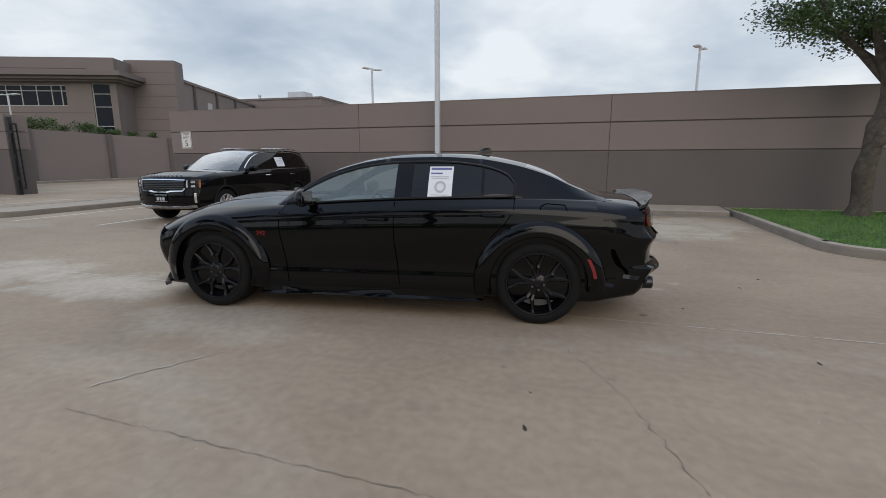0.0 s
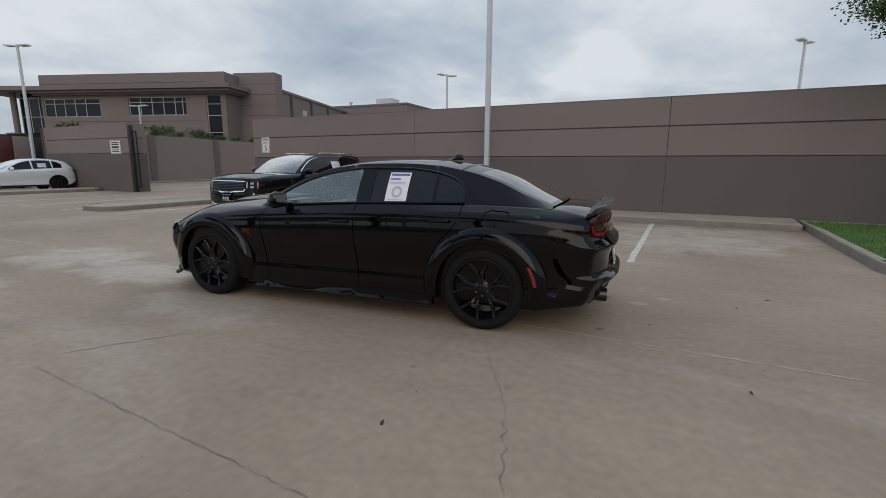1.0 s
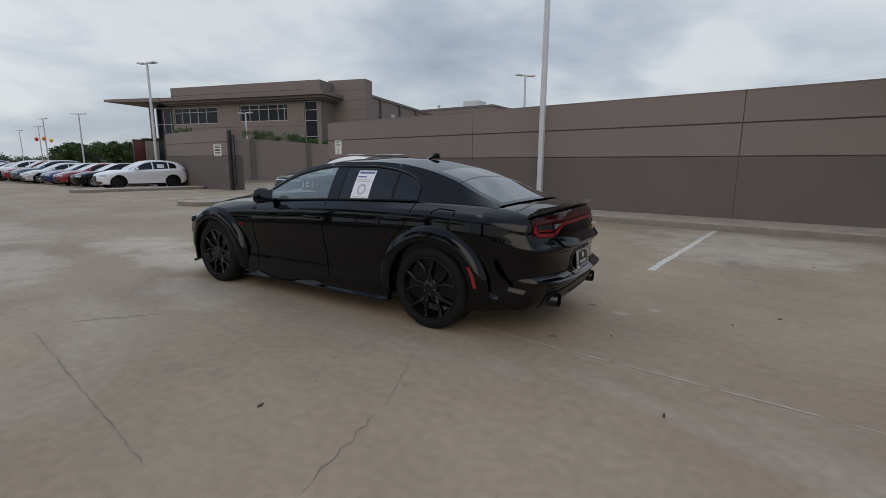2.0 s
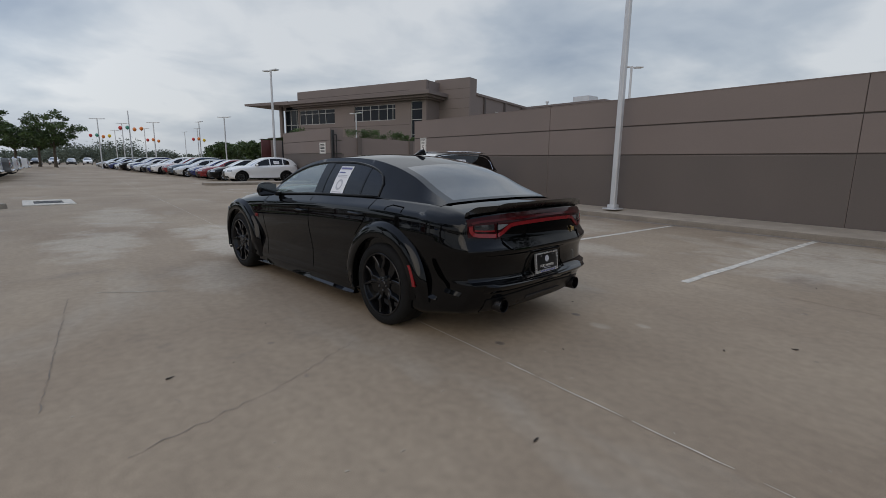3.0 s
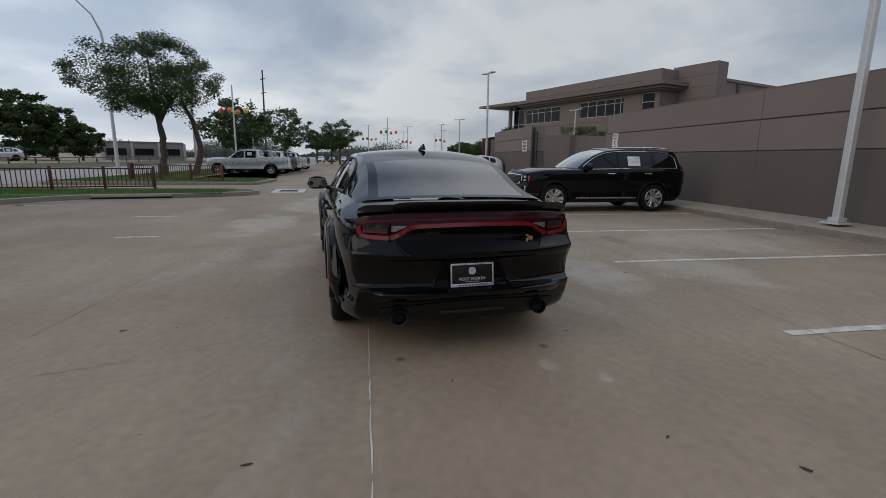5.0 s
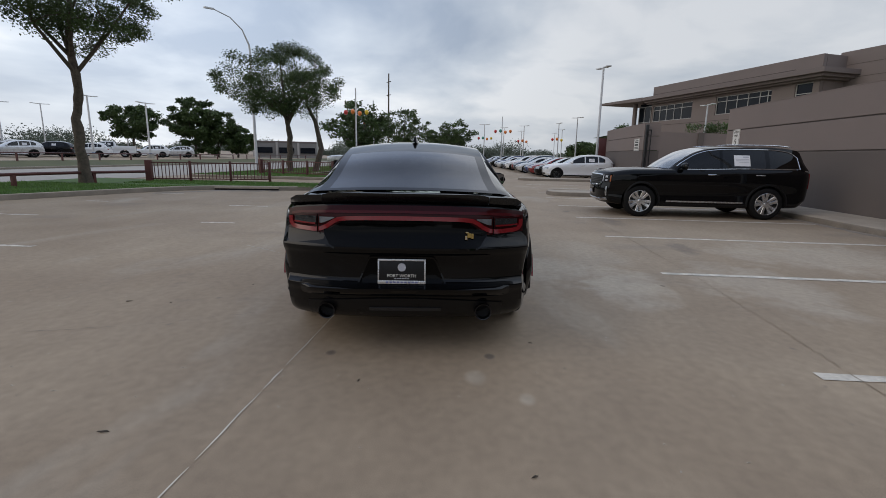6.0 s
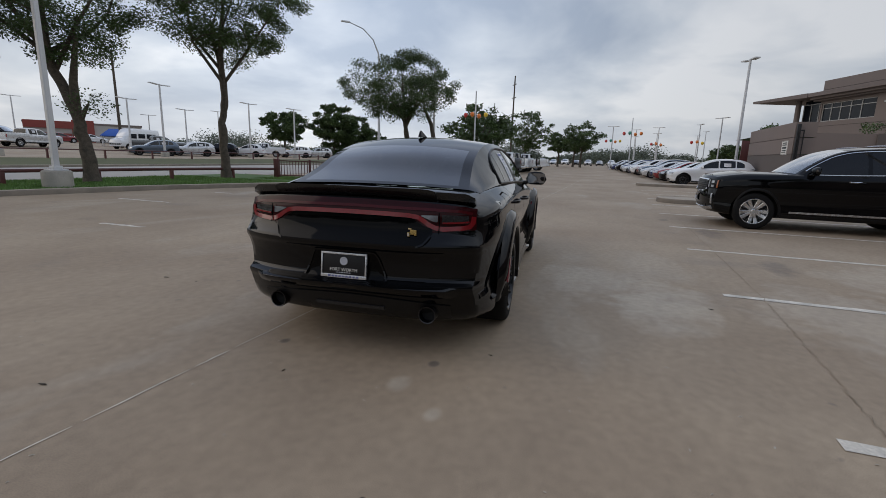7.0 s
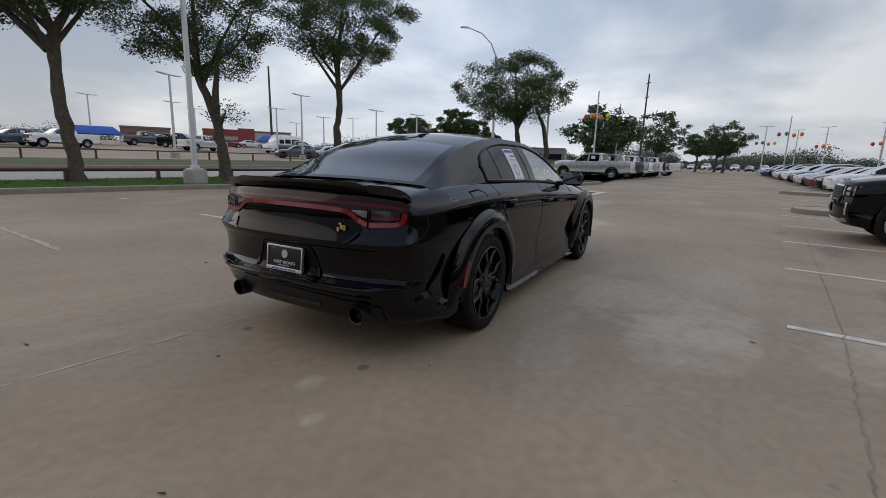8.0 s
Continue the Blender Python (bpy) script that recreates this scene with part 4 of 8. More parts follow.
def steering_wheel(root, x, y, z):
    bm = bmesh.new()
    ring = [(0.0, 0.185 * math.cos(a), 0.185 * math.sin(a)) for a in np.linspace(0, 2 * math.pi, 29)]
    tube(bm, ring, 0.016, 8, cap=False)
    box(bm, -0.02, 0.02, -0.07, 0.07, -0.06, 0.05, 0, 0.015)
    for a in (0, 180, 270):
        c, q = math.cos(radians(a)), math.sin(radians(a))
        tube(bm, [(0, 0.05 * c, 0.05 * q), (0, 0.18 * c, 0.18 * q)], 0.014, 6)
    bmesh.ops.transform(bm, matrix=pose(x, y, z, 0, 22, 0), verts=bm.verts)
    part("steering_wheel", bm, M["cabin"], root)


def inside(root, s, x_front, x_rear, z, material):
    """Seats, dashboard and steering wheel, as far as the windows show them."""
    seat(root, x_front, 0.38, z, material), seat(root, x_front, -0.38, z, material)
    seat(root, x_rear, 0.0, z, material, 1.25, 0.44, 24)
    bm = bmesh.new()
    box(bm, s.dash[0], s.dash[1], -0.72, 0.72, s.dash[2] - 0.3, s.dash[2], 0, 0.06)
    part("dashboard", bm, M["cabin"], root)
    steering_wheel(root, s.dash[0] - 0.22, 0.38, s.dash[2] - 0.07)


# ---- the black saloon: wide arches, black wheels, full-width tail lamp ----
HERO = Shape(
    width=[(-1.07, 0.825), (-0.98, 0.846), (-0.85, 0.870), (-0.68, 0.892), (-0.5, 0.906), (-0.25, 0.915), (0.4, 0.918), (1.3, 0.915), (2.3, 0.918), (2.8, 0.920), (3.3, 0.915), (3.7, 0.885), (3.97, 0.845)],
    bottom=[(-1.07, 0.245), (-0.7, 0.22), (-0.4, 0.19), (0.4, 0.20), (2.6, 0.19), (3.4, 0.18), (3.97, 0.18)],
    shoulder=[(-1.07, 0.995), (-0.8, 1.035), (-0.4, 1.068), (0.1, 1.082), (0.6, 1.072), (1.2, 1.055), (2.1, 1.005), (2.6, 0.975), (3.1, 0.935), (3.5, 0.875), (3.8, 0.805), (3.97, 0.74)],
    inset=[(-1.07, 0.07), (-0.6, 0.155), (0.2, 0.125), (1.2, 0.085), (2.1, 0.085), (2.6, 0.10), (3.4, 0.14), (3.97, 0.12)],
    top=[(-1.07, 1.035), (-0.9, 1.065), (-0.62, 1.085), (2.36, 1.02), (2.7, 1.045), (3.1, 1.02), (3.5, 0.95), (3.8, 0.86), (3.97, 0.77)],
    nose=[(0.18, 3.90), (0.23, 3.93), (0.32, 3.88), (0.45, 3.94), (0.58, 3.97), (0.70, 3.95), (0.78, 3.90), (0.86, 3.84)],
    tail=[(0.23, -0.90), (0.30, -0.975), (0.40, -1.025), (0.455, -1.05), (0.48, -1.066), (0.500, -1.070), (0.518, -1.040), (0.54, -1.016), (0.62, -1.014), (0.70, -1.034), (0.742, -1.058), (0.758, -1.058), (0.785, -1.034), (0.83, -1.004), (0.87, -0.992), (0.95, -0.985), (1.00, -0.968), (1.04, -0.945)],
    rail=[(2.46, 0.79, 0.985), (2.15, 0.725, 1.175), (1.85, 0.668, 1.315), (1.55, 0.63, 1.392), (1.25, 0.61, 1.425), (0.9, 0.600, 1.430), (0.55, 0.597, 1.412), (0.25, 0.598, 1.362), (-0.05, 0.608, 1.274), (-0.30, 0.635, 1.163), (-0.54, 0.672, 1.078)],
    bulge=[(2.46, 0.16), (1.6, 0.08), (1.2, 0.0), (0.4, -0.01), (0.0, -0.04), (-0.54, -0.05)],
    crown=[(2.46, 0.025), (1.6, 0.045), (0.9, 0.048), (0.2, 0.045), (-0.54, 0.02)],
    tubs=[(-0.46, 2.34, 0.62)], round=(-0.45, 3.2), bow=(0.22, 0.33), fine=64, base=3.052, axle_z=0.361, arch=0.408,
    ws_top=1.52, ws_low=2.40, rw_top=0.14, rw_low=-0.50,
    windows=[(1.28, 2.14, "clear"), (0.51, 1.13, "dark"), (0.23, 0.485, "dark")],
    frame_top=curve([0.20, 0.27, 0.45, 0.8, 2.2], [0.19, 0.115, 0.075, 0.055, 0.05]), dash=(1.75, 2.3, 0.98))


def hero_car():
    s, P = HERO, M["black_paint"]
    car = thing("saloon_car", pose(-0.135, 5.142, 0, 0, 0, 186.2), "glossy black four-door muscle saloon with wide arches on stained concrete", "car")
    body = car_body(s, P, car, 84)
    cut_arches(s, body)
    car_cabin(s, P, car, (M["glass_clear"], M["glass_mid"], M["glass_dark"], M["glass_rear"]), 0.885)
    inside(car, s, 1.05, 0.22, 0.58, M["cabin"])
    tmpl = wheel_meshes(0.362, 0.270, 0.30, "split", M["satin_black"], M["tyre"])
    add_wheels(s, car, tmpl, 0.945)
    drop_templates(tmpl)
    # bolted wide arches
    for ax in (0, s.base):
        for sd in (1, -1):
            bm = bmesh.new()
            rows = []
            a0, a1 = (-14, 186) if ax == 0 else (-16, 196)
            for i in range(41):
                a = radians(a0 + (a1 - a0) * i / 40)
                fade = min(1, 0.45 + 1.6 * math.sin(min(max((i / 40), 0.0), 1.0) * math.pi))
                row = []
                for rad, out in ((0.405, 0.88), (0.405, 0.955), (0.411, 0.965), (0.423, 0.969), (0.458, 0.967), (0.495, 0.958), (0.522, 0.944), (0.545, 0.905)):
                    wob = 0.012 * math.cos(a) ** 2 if rad > 0.42 else 0
                    x = ax + (rad + wob) * math.cos(a)
                    z = 0.361 + (rad + wob) * math.sin(a)
                    y = 0.88 + (out - 0.88) * (fade if rad > 0.42 else 1)
                    if ax > 0 and x > 3.35:
                        y -= 0.18 * ((x - 3.35) / 0.25) ** 1.6 * 0.25
                    row.append((x, sd * y, z))
                rows.append(row)
            sheet(bm, rows)
            part("wheel_arch", bm, P, car, "bolt-on black wheel arch flare", sharp=40)
    # sill blades, widest before the rear wheel
    for sd in (1, -1):
        bm = bmesh.new()
        rows = []
        for x in np.linspace(0.47, 2.58, 26):
            k = 0.02 * ((x - 0.45) / 2.1)
            w = 0.010 + 0.026 * min(1.0, max(0.0, (1.75 - x) / 1.0)) * min(1.0, (x - 0.44) / 0.08) + 0.020 * min(1.0, max(0.0, (x - 2.2) / 0.25))
            rows.append([(x, sd * (0.893 + a), z) for a, z in ((-0.05, 0.172 - k), (w - 0.006, 0.172 - k), (w, 0.177 - k), (w - 0.001, 0.184 - k), (0.004, 0.203 - k), (0.0, 0.26 - k))])
        sheet(bm, rows)
        for end in (rows[0], rows[-1]):
            bm.faces.new([bm.verts.new(p) for p in end])
        part("side_sill", bm, P, car, "gloss black side sill blade")
        # black frames round the side glass
        bm = bmesh.new()
        xs = list(np.linspace(2.16, 0.22, 34))
        up = [s.side_point(x, s.rz(x) - s.frame_top(x) + 0.010, sd) for x in xs]
        low = [s.side_point(x, s.zs(x) + 0.012, sd) for x in list(np.linspace(0.22, 2.20, 24))]
        tube(bm, [(p[0], p[1] + sd * 0.004, p[2]) for p in up + low], 0.011, 6)
        part("window_trim", bm, M["black_trim"], car, "black window surround")
        for xa, xb in ((1.13, 1.28), (0.485, 0.51)):
            bm = bmesh.new()
            rows = [[tuple(Vector(s.side_point(x, z, sd)) + Vector((0, sd * 0.004, 0))) for z in np.linspace(s.zs(x) + 0.015, s.rz(x) - s.frame_top(x) + 0.012, 6)] for x in (xa, (xa + xb) / 2, xb)]
            sheet(bm, rows)
            part("pillar_trim", bm, M["gloss_black"], car, "gloss black pillar cover")
    # tail: smoked housing, the red racetrack bar, the sunk boot panel
    ys = list(np.linspace(-0.79, 0.79, 61))
    # its dark top also covers the fascia, painting in the spoiler's shade
    part("lamp_housing", end_patch(s, -1, ys, lambda y: 0.838 + 0.018 * max(0, (abs(y) - 0.5) / 0.3) ** 2, lambda y: 1.024 - 0.040 * (abs(y) / 0.79) ** 3, 0.004, 8), M["dark_lens"], car, "smoked tail lamp housing, carried up dark over the shaded fascia")
    trace = [(0.775, 0.938), (0.772, 0.900), (0.755, 0.876), (0.72, 0.868), (0.60, 0.860), (0.555, 0.866), (0.515, 0.884), (0.47, 0.915), (0.44, 0.930), (0.38, 0.938), (0.25, 0.942), (0.0, 0.944)]
    trace = trace + [(-y, z) for y, z in trace[-2::-1]]
    part("tail_light", end_strip(s, -1, trace, 0.027, 0.015, 0.006), M["red_lens"], car, "red light bar across the tail")
    upper = [(0.765, 0.955), (0.70, 0.968), (0.50, 0.978), (0.0, 0.984)]
    upper = upper + [(-y, z) for y, z in upper[-2::-1]]
    part("tail_light", end_strip(s, -1, upper, 0.017, 0.010, 0.005), M["wine_lens"], car, "dark red upper light line")
    for sd in (1, -1):
        part("reversing_light", end_patch(s, -1, [sd * y for y in np.linspace(0.465, 0.565, 8)], lambda y: 0.902 + max(0.0, 0.545 - abs(y)) * 0.42, 0.942, 0.012, 3, 0.006), M["dim_lens"], car, "clear reversing lamp")
        part("lamp_insert", end_patch(s, -1, [sd * y for y in np.linspace(0.590, 0.745, 8)], 0.893, lambda y: 0.945 - 0.05 * max(0.0, abs(y) - 0.66), 0.010, 3, 0.006), M["smoke_lens"], car, "smoked lamp insert")
        part("lamp_bar", end_strip(s, -1, [(sd * 0.595, 0.897), (sd * 0.67, 0.899), (sd * 0.75, 0.905)], 0.010, 0.017, 0.004), M["red_lens"], car, "thin red lamp bar")
        # lid gap through the lamp
        part("shut_line", end_strip(s, -1, [(sd * 0.578, 0.842), (sd * 0.577, 0.90), (sd * 0.574, 0.960)], 0.006, 0.023, 0.002), M["seam"], car)
    ys = list(np.linspace(-0.535, 0.535, 41))
    corner = lambda y: 0.775 + 0.075 * max(0.0, (abs(y) - 0.455) / 0.08) ** 2.2
    part("boot_panel", end_patch(s, -1, ys, lambda y: corner(y) - 0.018, lambda y: 0.930 - 0.066 * min(1.0, max(0.0, (abs(y) - 0.39) / 0.11)), 0.006, 8), M["boot_black"], car, "sunk gloss black boot panel")
    part("boot_edge", end_strip(s, -1, [(y, corner(y) - 0.020) for y in np.linspace(-0.53, 0.53, 31)], 0.012, 0.016, 0.010, 2), P, car)
    # boot badge: a plain small shape in gold and silver
    bm = bmesh.new()
    for k, (dy, dz, w, h) in enumerate(((0, 0, 0.026, 0.030), (0.021, -0.014, 0.016, 0.026), (-0.020, -0.004, 0.015, 0.034), (0.016, 0.019, 0.020, 0.010))):
        y, z = -0.418 + dy, 0.838 + dz
        x = s.rear_x(y, z) - 0.020
        box(bm, x - 0.005, x + 0.006, y - w / 2, y + w / 2, z - h / 2, z + h / 2, k % 2, 0.003)
    part("boot_badge", bm, [surface("gold_badge", (0.48, 0.34, 0.12), 0.3, 0.8), M["chrome"]], car, "small gold and silver emblem", smooth=False)
    # number plate in its sunk, flared recess
    py = 0.02
    rec_top, rec_low = 0.692, 0.520
    bm = end_patch(s, -1, [py + y for y in np.linspace(-0.262, 0.262, 21)], rec_low, lambda y: min(rec_top, rec_low + 0.205 * max(0.02, (0.285 - abs(y - py)) / 0.085)), 0.0025, 5, 0.003)
    part("plate_recess", bm, M["boot_black"], car, "sunk gloss black plate recess")
    for sd in (1, -1):
        part("recess_edge", end_strip(s, -1, [(py + sd * 0.205, rec_top), (py + sd * 0.225, 0.66), (py + sd * 0.285, rec_low)], 0.010, 0.008, 0.010, 3), P, car)
    part("recess_edge", end_strip(s, -1, [(py - 0.205, rec_top), (py, rec_top + 0.003), (py + 0.205, rec_top)], 0.010, 0.008, 0.010, 4), P, car)
    part("recess_sill", end_strip(s, -1, [(py - 0.29, rec_low - 0.004), (py, rec_low - 0.006), (py + 0.29, rec_low - 0.004)], 0.016, 0.016, 0.016, 6), P, car)
    pl = new("number_plate")
    pl.parent = car
    pl.matrix_basis = pose(-1.040, py, 0.602, 0, 6, 0)
    bm = bmesh.new()
    box(bm, -0.006, 0.006, -0.150, 0.150, -0.075, 0.075, 0, 0.004)
    part("plate_face", bm, M["plate_black"], pl, "black dealer plate")
    bm = bmesh.new()
    for y0, y1, z0, z1 in ((-0.156, 0.156, 0.068, 0.080), (-0.156, 0.156, -0.082, -0.060), (-0.156, -0.146, -0.0605, 0.0685), (0.146, 0.156, -0.0605, 0.0685)):
        box(bm, -0.012, 0.008, y0, y1, z0, z1, 0, 0.002)
    part("plate_frame", bm, M["frame_silver"], pl, "silver plate frame")
    bm = bmesh.new()
    lathe(bm, [(0.001, 0.0), (0.017, 0.0), (0.019, 0.002), (0.025, 0.002), (0.027, 0.0)], 24)
    bmesh.ops.transform(bm, matrix=pose(-0.0075, 0, 0.026, 0, 0, 90), verts=bm.verts)
    part("plate_emblem", bm, M["grey_ink"], pl, "round grey emblem")
    for y in (-0.085, 0.085):
        bm = bmesh.new()
        lathe(bm, [(0.001, -0.002), (0.006, -0.002), (0.007, 0.002)], 10)
        bmesh.ops.transform(bm, matrix=pose(-0.0075, y, 0.056, 0, 0, 90), verts=bm.verts)
        part("plate_screw", bm, M["chrome"], pl)
    face = Matrix(((0, 0, -1, -0.0075), (-1, 0, 0, 0), (0, 1, 0, 0), (0, 0, 0, 1)))
    lettering("FORT WORTH", 0.029, M["sign_white"], pl, Matrix.Translation((0, 0, -0.030)) @ face, "lettering")
    bm = bmesh.new()
    for k in range(6):
        box(bm, -0.0085, -0.0072, -0.048 + k * 0.017, -0.036 + k * 0.017, -0.050, -0.045)
    part("small_print", bm, M["grey_ink"], pl, smooth=False)
    bm = bmesh.new()
    for k in range(9):
        box(bm, -0.0135, -0.0122, -0.105 + k * 0.024, -0.089 + k * 0.024, -0.077, -0.066)
    part("frame_print", bm, M["ink"], pl, smooth=False)
    # bumper: dark valance, ledge, diffuser strip, exhaust tips
    part("valance", end_patch(s, -1, list(np.linspace(-0.66, 0.66, 31)), 0.262, lambda y: 0.415 - 0.045 * (abs(y) / 0.66) ** 2, 0.008, 6), M["black_trim"], car, "matt black lower bumper valance")
    bm = bmesh.new()
    rows = []
    for y in np.linspace(-0.70, 0.70, 41):
        k = abs(y) / 0.70
        w, dz = 0.030 * min(1.0, (1.0 - k) / 0.10), -0.012 * k**2
        rows.append([on_end(s, -1, y, z + dz, o) for z, o in ((0.516, -0.006), (0.506, w * 0.55), (0.496, w), (0.486, w * 1.02), (0.450, w * 0.35), (0.425, -0.006))])
    sheet(bm, rows)
    part("bumper_ledge", bm, P, car, sharp=40)
    part("bumper_slot", end_patch(s, -1, list(np.linspace(-0.24, 0.24, 13)), 0.318, 0.342, 0.016, 2, 0.010), M["slot_grey"], car, "thin dark diffuser strip")
    for sd in (1, -1):
        bm = bmesh.new()
        lathe(bm, [(0.050, 0.0), (0.055, -0.002), (0.057, 0.004), (0.057, 0.22), (0.051, 0.22), (0.050, 0.02)], 28, closed=True)
        bmesh.ops.transform(bm, matrix=pose(-1.010, sd * 0.525, 0.318, 0, 0, -90), verts=bm.verts)
        tip = part("exhaust_tip", bm, M["tip_steel"], car, "round dark steel exhaust tip")
        bm = bmesh.new()
        lathe(bm, [(0.001, 0.05), (0.050, 0.05)], 20)
        bmesh.ops.transform(bm, matrix=pose(-1.010, sd * 0.525, 0.318, 0, 0, -90), verts=bm.verts)
        part("exhaust_bore", bm, M["under"], tip)
        # crescent outlet at the bumper corner: a flat black sheet painting the recess's shade
        bm, rows = bmesh.new(), []
        for u in np.linspace(0, 1, 15):
            z = 0.672 - 0.215 * u
            xc = -0.660 - 0.170 * u**1.3
            hw = 0.008 + 0.034 * math.sin(math.pi * min(1.0, u * 0.85 + 0.12)) ** 0.8
            rows.append([s.place(x, sd * (s.side_y(x, z) + 0.003), z) for x in (xc - hw, xc, xc + hw)])
        sheet(bm, rows)
        part("bumper_outlet_shade", bm, M["seam"], car, "flat near-black crescent for the shade of a corner outlet")
        # two small wings under the corner, turned up to the sky
        for xa, xb, z0, wide in ((-0.99, -0.79, 0.415, 0.012), (-0.70, -0.53, 0.355, 0.020)):
            bm = bmesh.new()
            rows = []
            for x in np.linspace(xa, xb, 9):
                u = (x - xa) / (xb - xa)
                w, z = wide * math.sin(math.pi * min(1.0, 0.12 + u * 0.78)) ** 0.7, z0 + 0.02 * u
                y = s.side_y(x, z)
                rows.append([s.place(x, sd * (y + a), zz) for a, zz in ((-0.02, z - 0.012), (w, z - 0.012), (w + 0.004, z - 0.006), (-0.002, z + 0.024), (-0.02, z + 0.03))])
            sheet(bm, rows)
            part("bumper_winglet", bm, P, car, "small black corner winglet")
        # side markers
        a0 = [(0.455 * math.cos(a), 0.358 + 0.455 * math.sin(a)) for a in np.linspace(radians(148), radians(170), 7)]
        bm = bmesh.new()
        sheet(bm, [[(-abs(x) * 1.0 - w, sd * (0.972 - 0.004 * k), z) for k, w in enumerate((0.0, 0.028))] for x, z in a0])
        thicken(bm, 0.012)
        part("side_marker", bm, M["red_lens"], car, "red side marker lamp")
        # front lamps and badge
        bm = bmesh.new()
        ysf = [sd * y for y in np.linspace(0.52, 0.86, 9)]
        part("headlight", end_patch(s, 1, ysf, lambda y: 0.665 + 0.05 * (abs(y) - 0.5), lambda y: 0.75 + 0.02 * (abs(y) - 0.5), 0.006), M["clear_lens"], car, "slim clear headlight")
        pl2 = new("fender_badge")
        pl2.parent = car
        ysd = s.side_y(2.55, 0.735)
        pl2.matrix_basis = pose(2.55, sd * (ysd + 0.004), 0.735, 90, 0, 180 if sd > 0 else 0)
        lettering("392", 0.062, M["red_lens"], pl2, Matrix.Identity(4), "badge_digits", deep=0.003)
    part("grille", end_patch(s, 1, list(np.linspace(-0.62, 0.62, 15)), 0.30, 0.66, 0.004), M["black_trim"], car, "black front grille")
    part("front_splitter", end_patch(s, 1, list(np.linspace(-0.86, 0.86, 25)), 0.165, 0.195, 0.05, 1, 0.05), M["black_trim"], car, "black chin splitter")
    # boot spoiler: a blade in three pieces, the middle one standing higher
    for y0, y1, up in ((-0.545, 0.545, 0.012), (-0.775, -0.550, 0.0), (0.550, 0.775, 0.0)):
        bm = bmesh.new()
        rows = []
        for y in np.linspace(y0, y1, 29 if up else 13):
            k = abs(y) / 0.775
            xl, xt = -0.845 + 0.02 * k, -1.010 + 0.15 * k**2.8
            zl = 1.066 - 0.030 * k**2
            zt = 1.092 - 0.020 * k**3 + up * min(1.0, (0.545 - abs(y)) / 0.05 if up else 1.0)
            if k > 0.94:
                zt -= 0.022 * (k - 0.94) / 0.06
            mx = xl + (xt - xl) * 0.6
            rows.append([(xl, y, zl - 0.002), (xl - 0.04, y, zl + 0.010), (mx, y, zl + 0.55 * (zt - zl) + 0.006), (xt, y, zt), (xt + 0.004, y, zt - 0.012), (mx - 0.02, y, zl - 0.012), (mx + 0.04, y, zl - 0.040), (xl, y, zl - 0.002)])
        sheet(bm, rows)
        for r in (rows[0], rows[-1]):
            bm.faces.new([bm.verts.new(p) for p in r[:-1]])
        part("spoiler", bm, M["satin_paint"], car, "low black boot spoiler blade", sharp=30)
    # bonnet scoop
    bm = bmesh.new()
    rows = []
    for x in np.linspace(2.55, 3.45, 14):
        t = (x - 2.55) / 0.9
        h = 0.030 * math.sin(math.pi * min(t * 1.15, 1)) ** 0.6 if t < 0.87 else 0.004
        zc = s.zc(x)
        rows.append([(x, y, zc - 0.10 * (abs(y) / 0.9) ** 2 + 0.002 + h * (1 - (abs(y) / 0.42) ** 4)) for y in np.linspace(-0.42, 0.42, 13)])
    sheet(bm, rows)
    part("bonnet_bulge", bm, P, car)
    # aerial fin
    bm = bmesh.new()
    rows = []
    for t in np.linspace(0, 1, 9):
        z = 1.468 + 0.055 * t
        half, x0, x1 = 0.028 * (1 - t) ** 0.7 + 0.004, 0.66 - 0.11 * t, 0.48 + 0.015 * t
        rows.append([(x0, 0, z), (x0 - 0.05, half, z), (x1, half * 0.5, z), (x1, -half * 0.5, z), (x0 - 0.05, -half, z), (x0, 0, z)])
    sheet(bm, rows)
    bm.faces.new([bm.verts.new(p) for p in rows[-1][:-1]])
    part("roof_aerial", bm, M["gloss_black"], car, "shark fin aerial")
    mirror_pair(s, car, P, 2.02, 0.985, 1.075, 1.05)
    handles(s, car, [(1.42, 0.885), (0.40, 0.935)], P)
    seams(s, car, [[(2.36, 0.97), (2.37, 0.80), (2.33, 0.50), (2.30, 0.25)], [(1.27, 1.04), (1.27, 0.70), (1.22, 0.25)], [(0.22, 1.08), (0.22, 0.98), (0.30, 0.86), (0.42, 0.74)], [(-0.20, 1.03), (-0.05, 1.04), (0.0, 1.02), (0.0, 0.965), (-0.20, 0.955), (-0.22, 0.98), (-0.20, 1.03)]])
    # price sheet in the rear side window
    for sd in (1, -1):
        sh = new("window_sticker")
        sh.parent = car
        bm = bmesh.new()
        rows = [[tuple(Vector(s.side_point(x, z, sd)) + Vector((0, sd * 0.004, 0))) for z in np.linspace(1.085, 1.345, 6)] for x in np.linspace(0.765, 0.98, 5)]
        sheet(bm, rows)
        part("paper_sheet", bm, M["paper"], sh, "printed white sheet")
        bm = bmesh.new()
